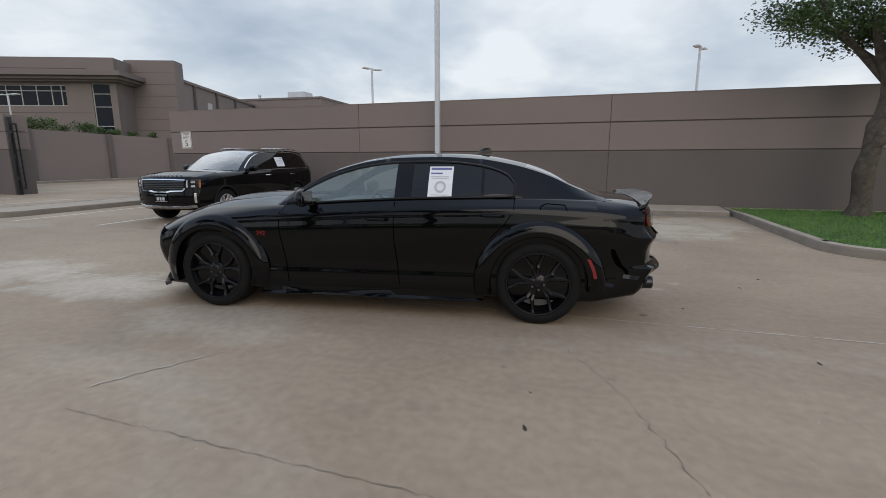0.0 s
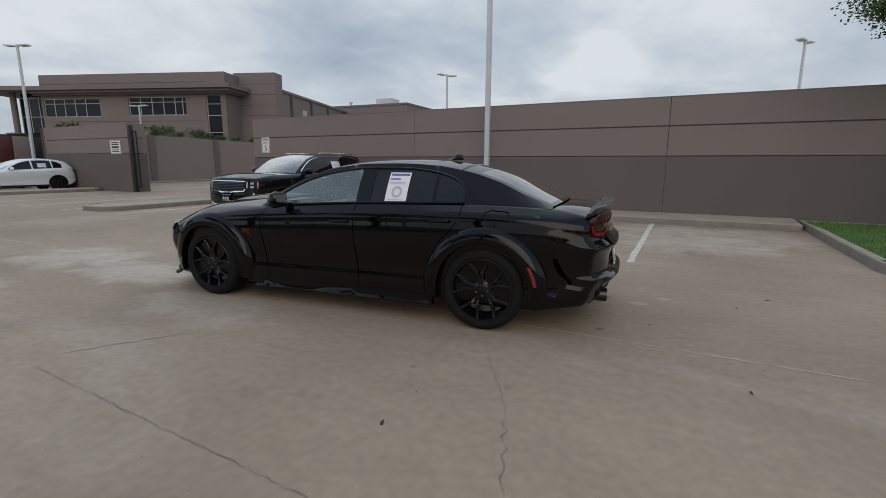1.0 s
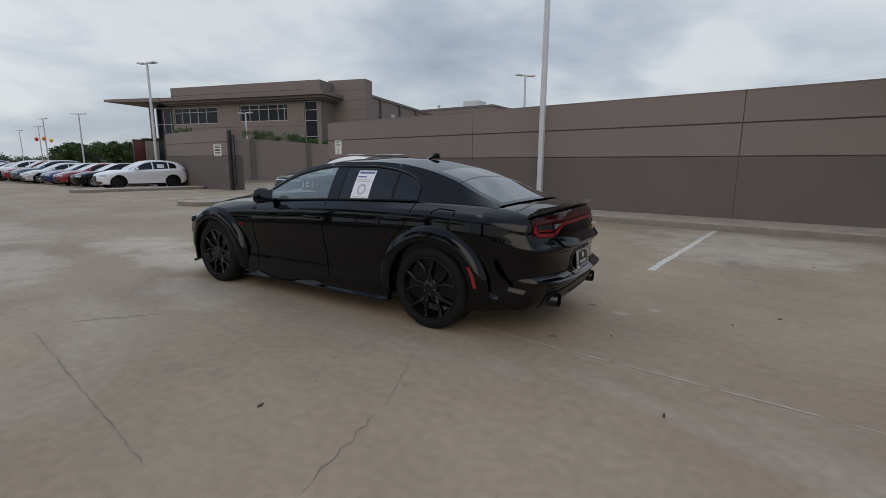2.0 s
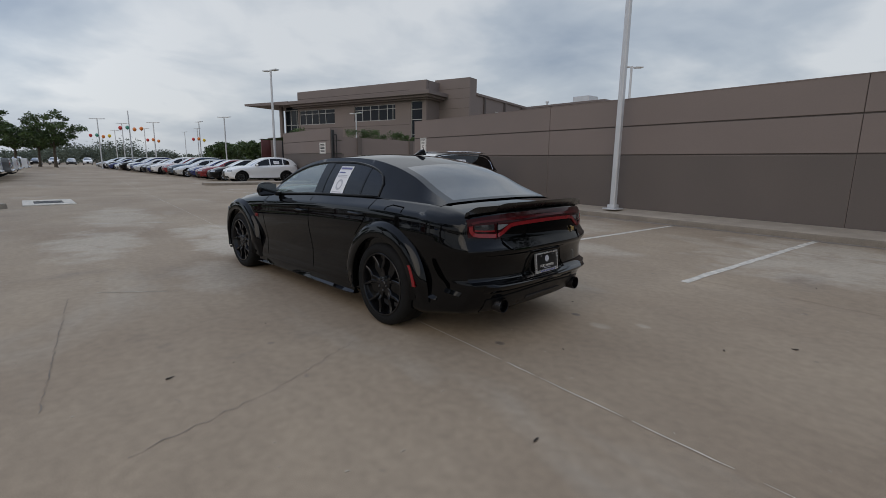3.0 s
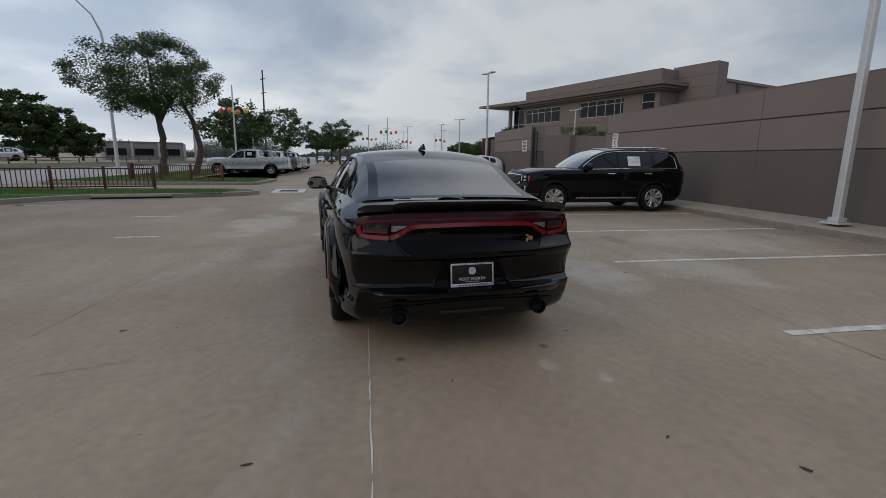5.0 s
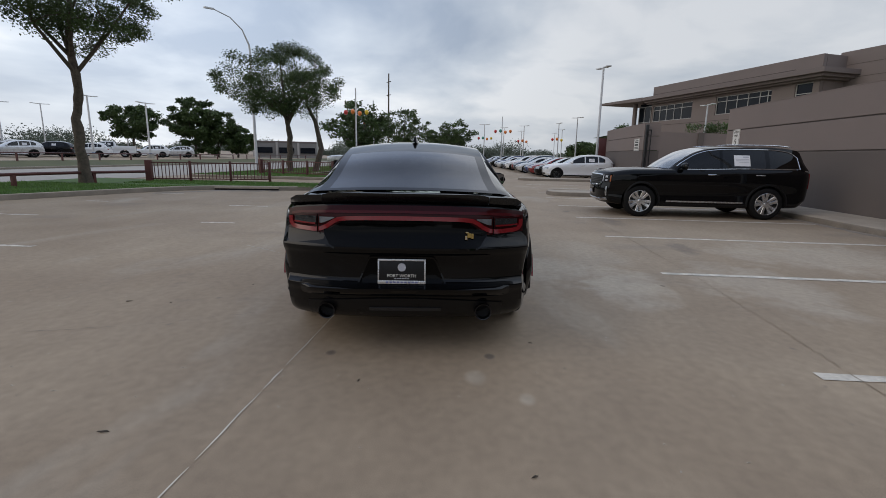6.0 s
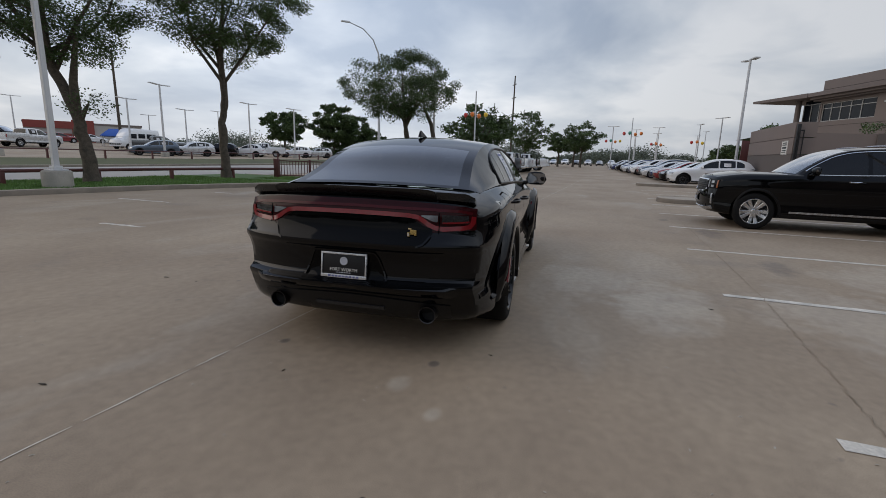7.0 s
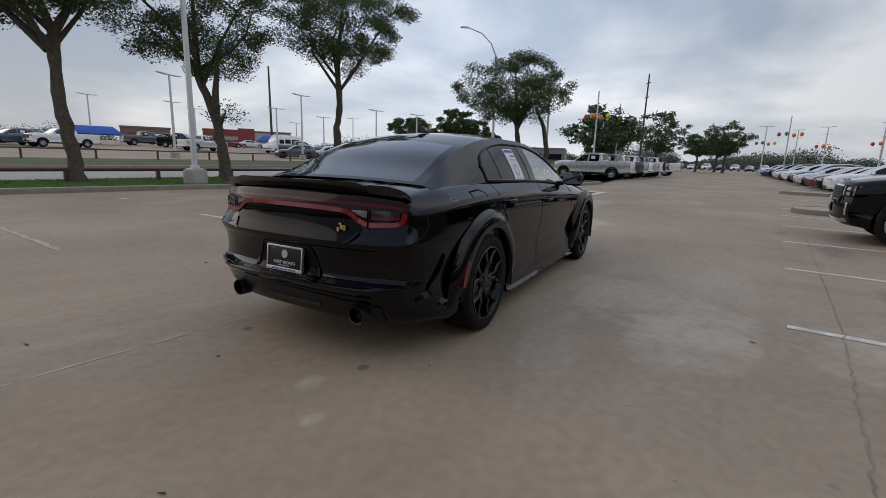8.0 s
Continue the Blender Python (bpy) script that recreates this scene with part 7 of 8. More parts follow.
def drain():
    d = thing("storm_drain", pose(-15.9, 1.5, 0, 0, 0, 4), "concrete storm drain inlet with a dark iron grate", "drain")
    bm = bmesh.new()
    for x0, x1, y0, y1 in ((-1.1, 1.1, 0.36, 0.62), (-1.1, 1.1, -0.62, -0.36), (-1.1, -0.55, -0.36, 0.36), (0.55, 1.1, -0.36, 0.36)):
        box(bm, x0, x1, y0, y1, -0.02, 0.03)
    part("drain_apron", bm, M["line"], d, "pale concrete apron", smooth=False)
    # no hole: a near-black slab paints the shade of the pit under the grate
    bm = bmesh.new()
    box(bm, -0.55, 0.55, -0.36, 0.36, -0.05, 0.005)
    part("drain_pit_shade", bm, M["under"], d, smooth=False)
    for k in range(9):
        bm = bmesh.new()
        box(bm, -0.5 + k * 0.12, -0.46 + k * 0.12, -0.35, 0.35, 0.0, 0.025)
        part("grate_bar", bm, M["steel"], d, smooth=False)


drain()


def kerb_inlet():
    d = thing("kerb_inlet", pose(-12.5, -2.85, 0), "dark storm inlet slot under the verge kerb", "drain")
    # the kerb is not cut; a near-black strip paints the slot's shade on it
    bm = bmesh.new()
    rows = []
    for k in range(9):
        p = Vector((0.21 - 0.44 * k / 8, -1.10 + 2.2 * k / 8, 0))
        rows.append([p + Vector((0.014, 0, 0.008)), p + Vector((0.022, 0, 0.085))])
    sheet(bm, rows)
    thicken(bm, 0.012)
    part("inlet_slot_shade", bm, M["under"], d, smooth=False)
    bm = bmesh.new()
    rows = [[r[1] + Vector((0.012, 0, -0.02)), r[1] + Vector((0.010, 0, 0.045)), r[1] + Vector((-0.30, 0, 0.050))] for r in rows]
    sheet(bm, rows)
    thicken(bm, 0.02)
    part("inlet_hood", bm, M["kerb"], d, "pale concrete hood", smooth=False)


kerb_inlet()

# the street and the bank beyond it
bm = bmesh.new()
sheet(bm, [[(x, y, 0.012) for y in (-24.5, -11.7)] for x in (-260, -60, -15, 40, 200)])
tagged(part("road", bm, M["asphalt"], smooth=False), "pale concrete street beyond the verge", "road", kind="structure")
kerb_run("kerb_street", [(200 - 10 * i, -24.4) for i in range(46)], 0.2, 0.16, "far concrete kerb of the street", 1)
bm = bmesh.new()
sheet(bm, [[(x, y, z) for y, z in ((-24.7, 0.10), (-26, 0.30), (-27.4, 0.50))] for x in (-260, -100, -40, 0, 60, 200)])
tagged(part("ground_bank", bm, surface("dry_turf", (0.10, 0.105, 0.05), 0.95, 0, 0.25, 0.6, 12, 0.3), smooth=False), "dry grassy bank across the street", "ground", kind="structure")
bm = bmesh.new()
sheet(bm, [[(x, y, lot_z(y)) for y in (-27.4, -38, -50, -60, -80, -170)] for x in (-260, -40, 60, 200)])
tagged(part("ground_lot", bm, M["paving"], smooth=False), "concrete paving of the lot across the street", "ground", kind="structure")


# ---- rails and fences ----
def low_rail():
    r = thing("low_rail", pose(0, 0, 0), "low dark red steel rail along the verge", "rail")
    bm = bmesh.new()
    line = lambda x: -10.75 + 0.0045 * ((14 - x) / 1.32) ** 2 + 0.072 * max(0.0, -10.8 - x) ** 2
    tube(bm, [(14 - i * 1.175, line(14 - i * 1.175), 0.52) for i in range(25)], 0.055, 8)
    part("rail_tube", bm, M["rust_red"], r)
    for i in range(11):
        bm = bmesh.new()
        x = 12.85 - i * 2.53
        y = line(x)
        box(bm, x - 0.06, x + 0.06, y - 0.05, y + 0.05, 0.08, 0.50, 0, 0.008)
        part("rail_post", bm, M["rust_red"], r)
    return r


low_rail()


def picket_fence(p0, p1, h, label, posts):
    L = math.hypot(p1[0] - p0[0], p1[1] - p0[1])
    f = thing("picket_fence", pose(p0[0], p0[1], 0.12, 0, 0, math.degrees(math.atan2(p1[1] - p0[1], p1[0] - p0[0]))), label, "fence", "street fences")
    for z in (0.10, h - 0.05):
        bm = bmesh.new()
        box(bm, 0, L, -0.022, 0.022, z, z + 0.045)
        part("fence_rail", bm, M["rust_red"], f, smooth=False)
    n = int(L / 0.135)
    bm = bmesh.new()
    box(bm, -0.012, 0.012, -0.012, 0.012, 0.145, h - 0.05)
    pk = part("picket", bm, M["rust_red"], f, smooth=False)
    pk.matrix_basis = Matrix.Translation((L / n / 2, 0, 0))
    for i in range(1, n):
        again(pk, Matrix.Translation((L / n * (i + 0.5), 0, 0)), f)
    for k in range(posts + 1):
        bm = bmesh.new()
        w = 0.11 if k in (0,) else 0.045
        box(bm, L * k / posts - w, L * k / posts + w, -w, w, 0, h + 0.06, 0, 0.008)
        part("fence_post", bm, M["rust_red"], f)
    return f


picket_fence((-14.2, -7.85), (-15.35, -3.3), 0.80, "dark red steel picket fence on the verge", 3)
picket_fence((-23.75, -7.8), (-21.2, -2.5), 0.80, "dark red steel picket fence on the pickup island", 3)
# rail along the far lot
r = thing("far_rail", pose(0, 0, 0), "thin steel rail along the lot across the street", "rail")
bm = bmesh.new()
tube(bm, [(40 - 10 * i, -27.2, 1.05) for i in range(14)], 0.04, 6)
part("rail_tube", bm, M["rust_red"], r)
for i in range(34):
    bm = bmesh.new()
    x = 38 - i * 3.6
    box(bm, x - 0.05, x + 0.05, -27.25, -27.15, 0.35, 1.05)
    part("rail_post", bm, M["rust_red"], r, smooth=False)


# ---- lamp poles ----
def lamp_pole(x, y, h, label, heads=2, base=0.0, rz=0.0, square=0.075, z=0.0, head_size=0.75, group="lot lamp poles", collar=None):
    p = thing("lamp_pole", pose(x, y, z, 0, 0, rz), label, "lamp pole", group)
    if base:
        bm = bmesh.new()
        tube(bm, [(0, 0, 0), (0, 0, base - 0.04), (0, 0, base)], [0.36, 0.36, 0.32], 24)
        part("concrete_base", bm, M["base_conc"], p, "round concrete footing", sharp=50)
    bm = bmesh.new()
    box(bm, -0.20, 0.20, -0.20, 0.20, base, base + 0.035, 0, 0.006)
    part("base_plate", bm, M["galv"], p)
    bm = bmesh.new()
    box(bm, -square * 1.5, square * 1.5, -square * 1.5, square * 1.5, base + 0.035, base + 0.13, 0, 0.015)
    part("base_cover", bm, collar or M["galv"], p)
    bm = bmesh.new()
    vs = []
    for zz, s in ((base + 0.03, square), (h * 0.5, square * 0.88), (h, square * 0.72)):
        ring = [(s, s * 0.7), (s * 0.7, s), (-s * 0.7, s), (-s, s * 0.7), (-s, -s * 0.7), (-s * 0.7, -s), (s * 0.7, -s), (s, -s * 0.7), (s, s * 0.7)]
        vs.append([(a, b, zz) for a, b in ring])
    sheet(bm, vs)
    bm.faces.new([bm.verts.new(q) for q in vs[-1][:-1]])
    part("pole", bm, M["galv"], p, sharp=25)
    for k in range(heads):
        sd = 1 if k == 0 else -1
        bm = bmesh.new()
        box(bm, min(0, sd * 0.22), max(0, sd * 0.22), -0.03, 0.03, h - 0.09, h - 0.03)
        arm = part("lamp_arm", bm, M["galv"], p, smooth=False)
        bm = bmesh.new()
        box(bm, -head_size / 2, head_size / 2, -0.17, 0.17, -0.04, 0.035, 0, 0.02, pose(sd * (0.2 + head_size / 2), 0, h - 0.05, 0, -3 * sd, 0))
        part("lamp_head", bm, M["lamp_head"], p)
    return p


lamp_pole(-3.86, 13.86, 10.5, "tall pale steel lamp pole at the foot of the wall", base=0.0, z=0.19)
lamp_pole(-5.2, -7.95, 11.0, "tall pale steel lamp pole on a round concrete footing", base=0.50, z=0.1)
lamp_pole(-30.75, 14.0 - 0.33, 7.6, "pale steel lamp pole behind parked cars", rz=20, head_size=0.5)
lamp_pole(-38.0, 24.0, 6.0, "short pale lamp pole in the planting bed", rz=10, square=0.06, head_size=0.6)
lamp_pole(-31.2, -6.9, 8.1, "pale steel lamp pole on the pickup island", heads=0)
lamp_pole(-44.6, -7.6, 8.0, "pale steel lamp pole with balloons", heads=0)
lamp_pole(-53.5, -7.9, 7.8, "pale steel lamp pole with balloons", heads=0)
lamp_pole(-62.7, 18.1, 6.9, "pale lamp pole beyond the parked cars", heads=2, rz=35)
lamp_pole(-66.6, 8.1, 7.2, "pale lamp pole with balloons in the aisle", heads=0)
for x, y, h in ((-80, 5.5, 7.0), (-82, 12.5, 7.0), (-96, 9.5, 7.5), (-75, 17.5, 7.0), (-108, 14, 7.5), (-122, 10, 7.5), (-100, 22, 7.5), (-125, 24, 8)):
    lamp_pole(x, y, h, "distant pale lamp pole in the car park", heads=2, rz=x * 7 % 90, group="distant lamp poles")
lamp_pole(-13.3, 30.0, 7.4, "pale lamp pole beyond the wall", heads=2, rz=60, head_size=0.5)
lamp_pole(6.2, 30.1, 7.5, "pale lamp pole beyond the wall", heads=2, rz=60, head_size=0.5)
M["blue_base"] = surface("blue_painted_base", (0.03, 0.12, 0.26), 0.7, 0, 0.2, 3, 30, 0.1)
for x, y, h in ((-15.8, -32.0, 6.5), (-29.2, -33.2, 6.6), (-32.4, -42.0, 5.9), (-42.7, -45.7, 5.8), (-40.8, -33.7, 6.2), (-55, -68, 6.3), (-47.2, -32.4, 6.2), (-6, -44, 7.0), (-20, -62, 7.0), (-38, -72, 7.4), (-62, -60, 7.5), (-28, -58, 6.8), (-66, -50, 7.0), (-10, -70, 7.4)):
    lamp_pole(x, y, h, "white lamp pole with a painted base across the street", heads=2, rz=40 + x, square=0.085, base=0.5, z=0.45, head_size=1.0, group="lamp poles across the street", collar=M["blue_base"])


def street_lamp():
    s = thing("street_lamp", pose(-34.2, -13.3, 0, 0, 0, 0), "tall grey street lamp with a curved arm", "street lamp")
    bm = bmesh.new()
    tube(bm, [(0, 0, 0), (0, 0, 9.2), (0.05, -0.04, 9.8), (0.5, -0.3, 10.8), (1.3, -0.8, 11.5), (2.4, -1.5, 11.8)], [0.13, 0.09, 0.08, 0.05, 0.045, 0.04], 10)
    part("pole", bm, M["galv"], s)
    bm = bmesh.new()
    box(bm, 0, 0.7, -0.13, 0.13, -0.06, 0.05, 0, 0.03, pose(2.35, -1.47, 11.8, 0, 4, -32))
    part("lamp_head", bm, M["lamp_head"], s)


street_lamp()


def utility_pole(x, y, h, arms):
    u = thing("utility_pole", pose(x, y, 0, 0, 1.5, 30), "weathered utility pole with cross arms", "utility pole", "utility poles")
    bm = bmesh.new()
    tube(bm, [(0, 0, 0), (0, 0, h)], [0.2, 0.12], 10)
    part("pole", bm, M["bark"], u)
    for z in arms:
        bm = bmesh.new()
        box(bm, -1.1, 1.1, -0.06, 0.06, z, z + 0.12)
        part("cross_arm", bm, M["bark"], u, smooth=False)
    return u


utility_pole(-88, -13.2, 16.6, (15.0, 12.6))
utility_pole(-40, -54, 13.2, ())

BALLOON = {n: surface(n + "_balloon", c, 0.35, 0, 0.05, 4, 60, 0.0, coat=0.4) for n, c in (("red", (0.55, 0.04, 0.03)), ("orange", (0.75, 0.20, 0.03)), ("yellow", (0.75, 0.50, 0.03)), ("green", (0.05, 0.28, 0.20)))}


def balloon(x, y, z, colour, r=0.30):
    b = thing("balloon", pose(x, y, z), f"glossy {colour} balloon tied to a lamp pole", "balloon", "balloons on the poles")
    bm = bmesh.new()
    lathe(bm, [(0.001, r * 1.08)] + [(r * math.sin(a), r * 1.08 * math.cos(a) * (1 if a < 1.57 else 1.12)) for a in np.linspace(0.25, 2.85, 12)] + [(0.02, -r * 1.26), (0.04, -r * 1.34)], 18, axis="z")
    part("balloon_skin", bm, BALLOON[colour], b)
    bm = bmesh.new()
    tube(bm, [(0, 0, -r * 1.3), (0, 0, -r * 2.2)], 0.006, 5)
    part("string", bm, M["sign_white"], b)


for px, py, pz, cols in ((-44.6, -7.6, 5.6, ("red", "orange", "orange", "yellow")), (-53.5, -7.9, 5.2, ("red", "orange", "yellow")), (-66.6, 8.1, 5.1, ("red", "green", "orange", "orange")), (-80, 5.5, 4.6, ("red", "green", "orange", "yellow")), (-82, 12.5, 4.3, ("red", "orange", "orange")), (-75, 17.5, 4.4, ("red", "orange", "yellow"))):
    for k, cname in enumerate(cols):
        balloon(px + 0.35, py - 0.95 + 0.72 * k, pz + 0.10 * math.sin(k * 2.2), cname, 0.21)


# ---- trees ----
def leaf_cloud(rnd, centres, per, size, flat=0.65):
    """Small bent leaves round a set of clump centres."""
    verts, faces = [], []
    for (cx, cy, cz, rad) in centres:
        for _ in range(per):
            while True:
                a, b, c = rnd.uniform(-1, 1), rnd.uniform(-1, 1), rnd.uniform(-1, 1)
                if a * a + b * b + c * c < 1:
                    break
            k = rad * (0.55 + 0.45 * rnd.random())
            p = Vector((cx + a * k, cy + b * k, cz + c * k * flat))
            d = Vector((rnd.uniform(-1, 1), rnd.uniform(-1, 1), rnd.uniform(-0.6, 0.5))).normalized()
            n = d.cross(Vector((rnd.uniform(-1, 1), rnd.uniform(-1, 1), rnd.uniform(-1, 1)))).normalized()
            L, w = size * rnd.uniform(0.7, 1.4), size * rnd.uniform(0.22, 0.4)
            up = d.cross(n) * (0.12 * L)
            i = len(verts)
            verts += [p, p + d * L * 0.5 + n * w + up, p + d * L, p + d * L * 0.5 - n * w + up]
            faces.append((i, i + 1, i + 2, i + 3))
    return verts, faces


def oak(x, y, z, seed, trunk, girth, spread, base, top, clumps, per, leaf, label, limbs=6, shift=(0, 0), squash=0.62, extra=(), group="oak trees"):
    """trunk: points of the stem relative to its foot; base, top: heights of the crown; spread: its radius."""
    rnd = random.Random(seed)
    t = thing("oak_tree", pose(x, y, z), label, "tree", group)
    bm = bmesh.new()
    tp = [Vector(p) for p in trunk]
    # a finer, knobbly stem
    fine, rad = [], []
    n = 14
    total = len(tp) - 1
    for i in range(n + 1):
        s = i / n * total
        k = min(int(s), total - 1)
        p = tp[k].lerp(tp[k + 1], s - k)
        fine.append(p + Vector((rnd.uniform(-1, 1), rnd.uniform(-1, 1), 0)) * girth * 0.17 * (i > 0))
        rad.append(girth * 0.88 * (1.28 if i == 0 else 1.08 if i == 1 else 1.0 - 0.30 * i / n) * rnd.uniform(0.88, 1.12))
    tube(bm, fine, rad, 12)
    stem = tp[-1]
    centres = []
    ends = []
    cc = Vector((stem.x + shift[0], stem.y + shift[1], 0))
    for k in range(limbs):
        a = 2 * math.pi * (k + rnd.uniform(-0.25, 0.25)) / limbs
        out = spread * rnd.uniform(0.55, 0.85)
        zz = base + (top - base) * rnd.uniform(0.35, 0.75)
        end = cc + Vector((math.cos(a) * out, math.sin(a) * out, zz))
        st = fine[rnd.randint(n - 2, n)]
        m1 = st.lerp(end, 0.38) + Vector((rnd.uniform(-0.25, 0.25), rnd.uniform(-0.25, 0.25), 0.05 * (top - base)))
        m2 = st.lerp(end, 0.7) + Vector((rnd.uniform(-0.2, 0.2), rnd.uniform(-0.2, 0.2), 0.08 * (top - base)))
        tube(bm, [st, m1, m2, end], [girth * 0.36, girth * 0.24, girth * 0.15, girth * 0.05], 7)
        ends += [m1, m2, end]
        for q in (m1, m2):
            e2 = q + Vector((rnd.uniform(-1, 1), rnd.uniform(-1, 1), rnd.uniform(-0.1, 0.7))) * spread * 0.34
            tube(bm, [q, q.lerp(e2, 0.5) + Vector((0, 0, 0.08)), e2], [girth * 0.18, girth * 0.11, girth * 0.04], 5)
            ends.append(e2)
    lead = cc + Vector((0, 0, top - 0.2 * (top - base)))
    tube(bm, [stem, stem.lerp(lead, 0.5), lead], [girth * 0.6, girth * 0.35, girth * 0.1], 7)
    for ex in extra:
        tube(bm, [Vector(p) for p in ex[0]], ex[1], 8)
        if len(ex) < 3:
            ends.append(Vector(ex[0][-1]))
    part("trunk", bm, M["bark"], t, sharp=70)
    mid = (base + top) / 2
    for e in ends:
        centres.append((e.x, e.y, e.z, spread * rnd.uniform(0.20, 0.30)))
    while len(centres) < clumps:
        a, r = rnd.uniform(0, 6.283), math.sqrt(rnd.random())
        h = rnd.uniform(-1, 1)
        lim = math.sqrt(max(1 - h * h * 0.9, 0.05)) * (1.0 if h > -0.3 else 0.9)
        centres.append((cc.x + math.cos(a) * r * spread * 0.92 * lim, cc.y + math.sin(a) * r * spread * 0.92 * lim, mid + h * (top - base) * 0.46, spread * rnd.uniform(0.12, 0.23)))
    v, f = leaf_cloud(rnd, centres, per, leaf, squash)
    me = bpy.data.meshes.new("crown")
    me.from_pydata([tuple(p) for p in v], [], f)
    me.materials.append(M["leaf"])
    crown = new("crown", me)
    crown.parent = t
    crown["label"] = "dense dark green oak foliage"
    return t


oak(-12.2, -8.85, 0.12, 11, [(0, 0, 0), (0.0, -0.04, 1.2), (0, -0.12, 2.2), (0.0, 0.10, 2.9), (0.05, 0.22, 3.4), (0.0, 0.04, 4.9)], 0.20, 3.5, 4.9, 8.8, 100, 400, 0.082, "oak tree with a kinked trunk on the turf verge", shift=(0.2, 0.7))
oak(-7.1, -9.45, 0.12, 12, [(0, 0, 0), (0.03, -0.08, 1.2), (0.1, -0.25, 2.1), (0.22, -0.55, 3.0), (0.35, -0.9, 4.0)], 0.24, 3.7, 3.7, 8.4, 90, 400, 0.082, "leaning oak tree with a thick trunk on the verge", extra=[([(0.1, -0.26, 2.2), (0.1, -0.2, 3.2), (0.05, 0.1, 4.6)], [0.17, 0.12, 0.05]), ([(0.08, -0.15, 2.0), (0.0, 0.25, 2.5)], [0.12, 0.03])])
oak(-2.62, -10.0, 0.12, 13, [(0, 0, 0), (0.06, -0.08, 1.0), (0.14, -0.2, 2.0), (0.17, -0.25, 3.2), (0.13, -0.2, 4.3)], 0.235, 3.4, 4.6, 8.6, 90, 400, 0.082, "oak tree with a forked trunk on the verge", shift=(1.0, 0), extra=[([(0.25, -0.36, 3.9), (0.7, -0.9, 4.6), (1.2, -1.3, 5.3)], [0.15, 0.11, 0.05]), ([(0.25, -0.36, 4.0), (0.0, 0.0, 4.7), (-0.3, 0.5, 5.4)], [0.15, 0.11, 0.05])])
oak(6.45, 13.25, 0.12, 14, [(0, 0, 0), (0.0, 0.0, 0.9), (0.05, 0.0, 1.6), (0.14, 0.0, 2.3), (0.30, 0.0, 3.1)], 0.235, 3.6, 3.7, 8.0, 90, 400, 0.082, "oak tree with a crooked burled trunk on a turf island", shift=(-0.1, 0), extra=[([(0.26, 0, 2.8), (0.0, 0.0, 3.4), (-0.25, 0.1, 4.4)], [0.15, 0.11, 0.05]), ([(0.28, 0, 2.8), (0.7, 0.0, 3.5), (1.3, 0.1, 4.2)], [0.15, 0.11, 0.05]), ([(0.02, -0.1, 1.55), (0.14, -0.16, 1.72), (0.12, -0.1, 1.92)], [0.10, 0.17, 0.09], 'burl')])
oak(-27.7, -7.7, 0.12, 15, [(0, 0, 0), (0.0, 0.1, 1.2), (-0.1, 0.1, 2.4), (0.1, 0.0, 3.6)], 0.24, 4.5, 3.6, 8.0, 130, 260, 0.115, "broad oak tree with twin trunks on the pickup island", shift=(0.2, -0.2), extra=[([(-0.6, 1.6, 0), (-0.9, 2.0, 1.6), (-0.7, 1.7, 3.4), (-0.4, 1.2, 4.6)], [0.22, 0.18, 0.14, 0.08])])
for i, (x, y, sp, b, tp) in enumerate(((-50, -9.0, 4.0, 2.2, 7.2), (-60, -10.5, 4.0, 2.2, 7.4), (-73.3, -7.6, 4.6, 2.6, 8.6), (-86.5, 0.2, 4.2, 3.0, 8.0), (-92, -4.5, 3.8, 2.8, 6.4), (-97, -2.0, 3.6, 2.8, 6.2))):
    oak(x, y, 0.05, 30 + i, [(0, 0, 0), (0.1, 0.05, 1.2), (0.0, 0.1, b)], 0.24, sp, b, tp, 75, 60, 0.32, "dark round-headed oak beside the aisle", limbs=5)
for i, (x, y, sp, b, tp, pr) in enumerate(((-67.6, -40.0, 4.8, 0.6, 9.3, 200), (-70.6, -38.0, 4.2, 0.6, 7.6, 160), (-73.2, -36.0, 3.0, 0.6, 5.2, 120), (-62.1, -46.0, 4.4, 2.6, 7.4, 120), (-80, 27.5, 3.4, 1.2, 4.3, 60), (-100, 26, 4, 1.0, 4.6, 60), (-108, 31, 5, 1.0, 5.0, 60))):
    oak(x, y, 0.3, 50 + i, [(0, 0, 0), (0.1, 0.05, 0.6), (0.0, 0.1, 1.2 + b)], 0.22, sp, b, tp, 80, pr, 0.34, "dense dark bushy tree across the street", limbs=5, group="far trees")


def hedge(name, x0, x1, y0, y1, z, h, n, per, seed, label, leaf=0.12):
    rnd = random.Random(seed)
    t = thing(name, pose((x0 + x1) / 2, (y0 + y1) / 2, z), label, "shrub", "shrubs of the planting bed")
    c = [(rnd.uniform(x0, x1) - (x0 + x1) / 2, rnd.uniform(y0, y1) - (y0 + y1) / 2, h * rnd.uniform(0.15, 0.8), h * rnd.uniform(0.32, 0.5)) for _ in range(n)]
    v, f = leaf_cloud(rnd, c, per, leaf, 0.8)
    me = bpy.data.meshes.new("foliage")
    me.from_pydata([tuple(p) for p in v], [], f)
    me.materials.append(M["hedge"])
    o = new("foliage", me)
    o.parent = t
    bm = bmesh.new()
    for _ in range(5):
        a = rnd.uniform(0, 6.28)
        tube(bm, [(0.1 * math.cos(a), 0.1 * math.sin(a), 0), (0.4 * math.cos(a), 0.6 * math.sin(a), h * 0.5)], [0.03, 0.012], 5)
    part("stems", bm, M["bark"], t)


hedge("shrub", -34.3, -33.6, 21.2, 24.2, 3.2, 1.1, 16, 110, 1, "clipped green shrub above the retaining wall")
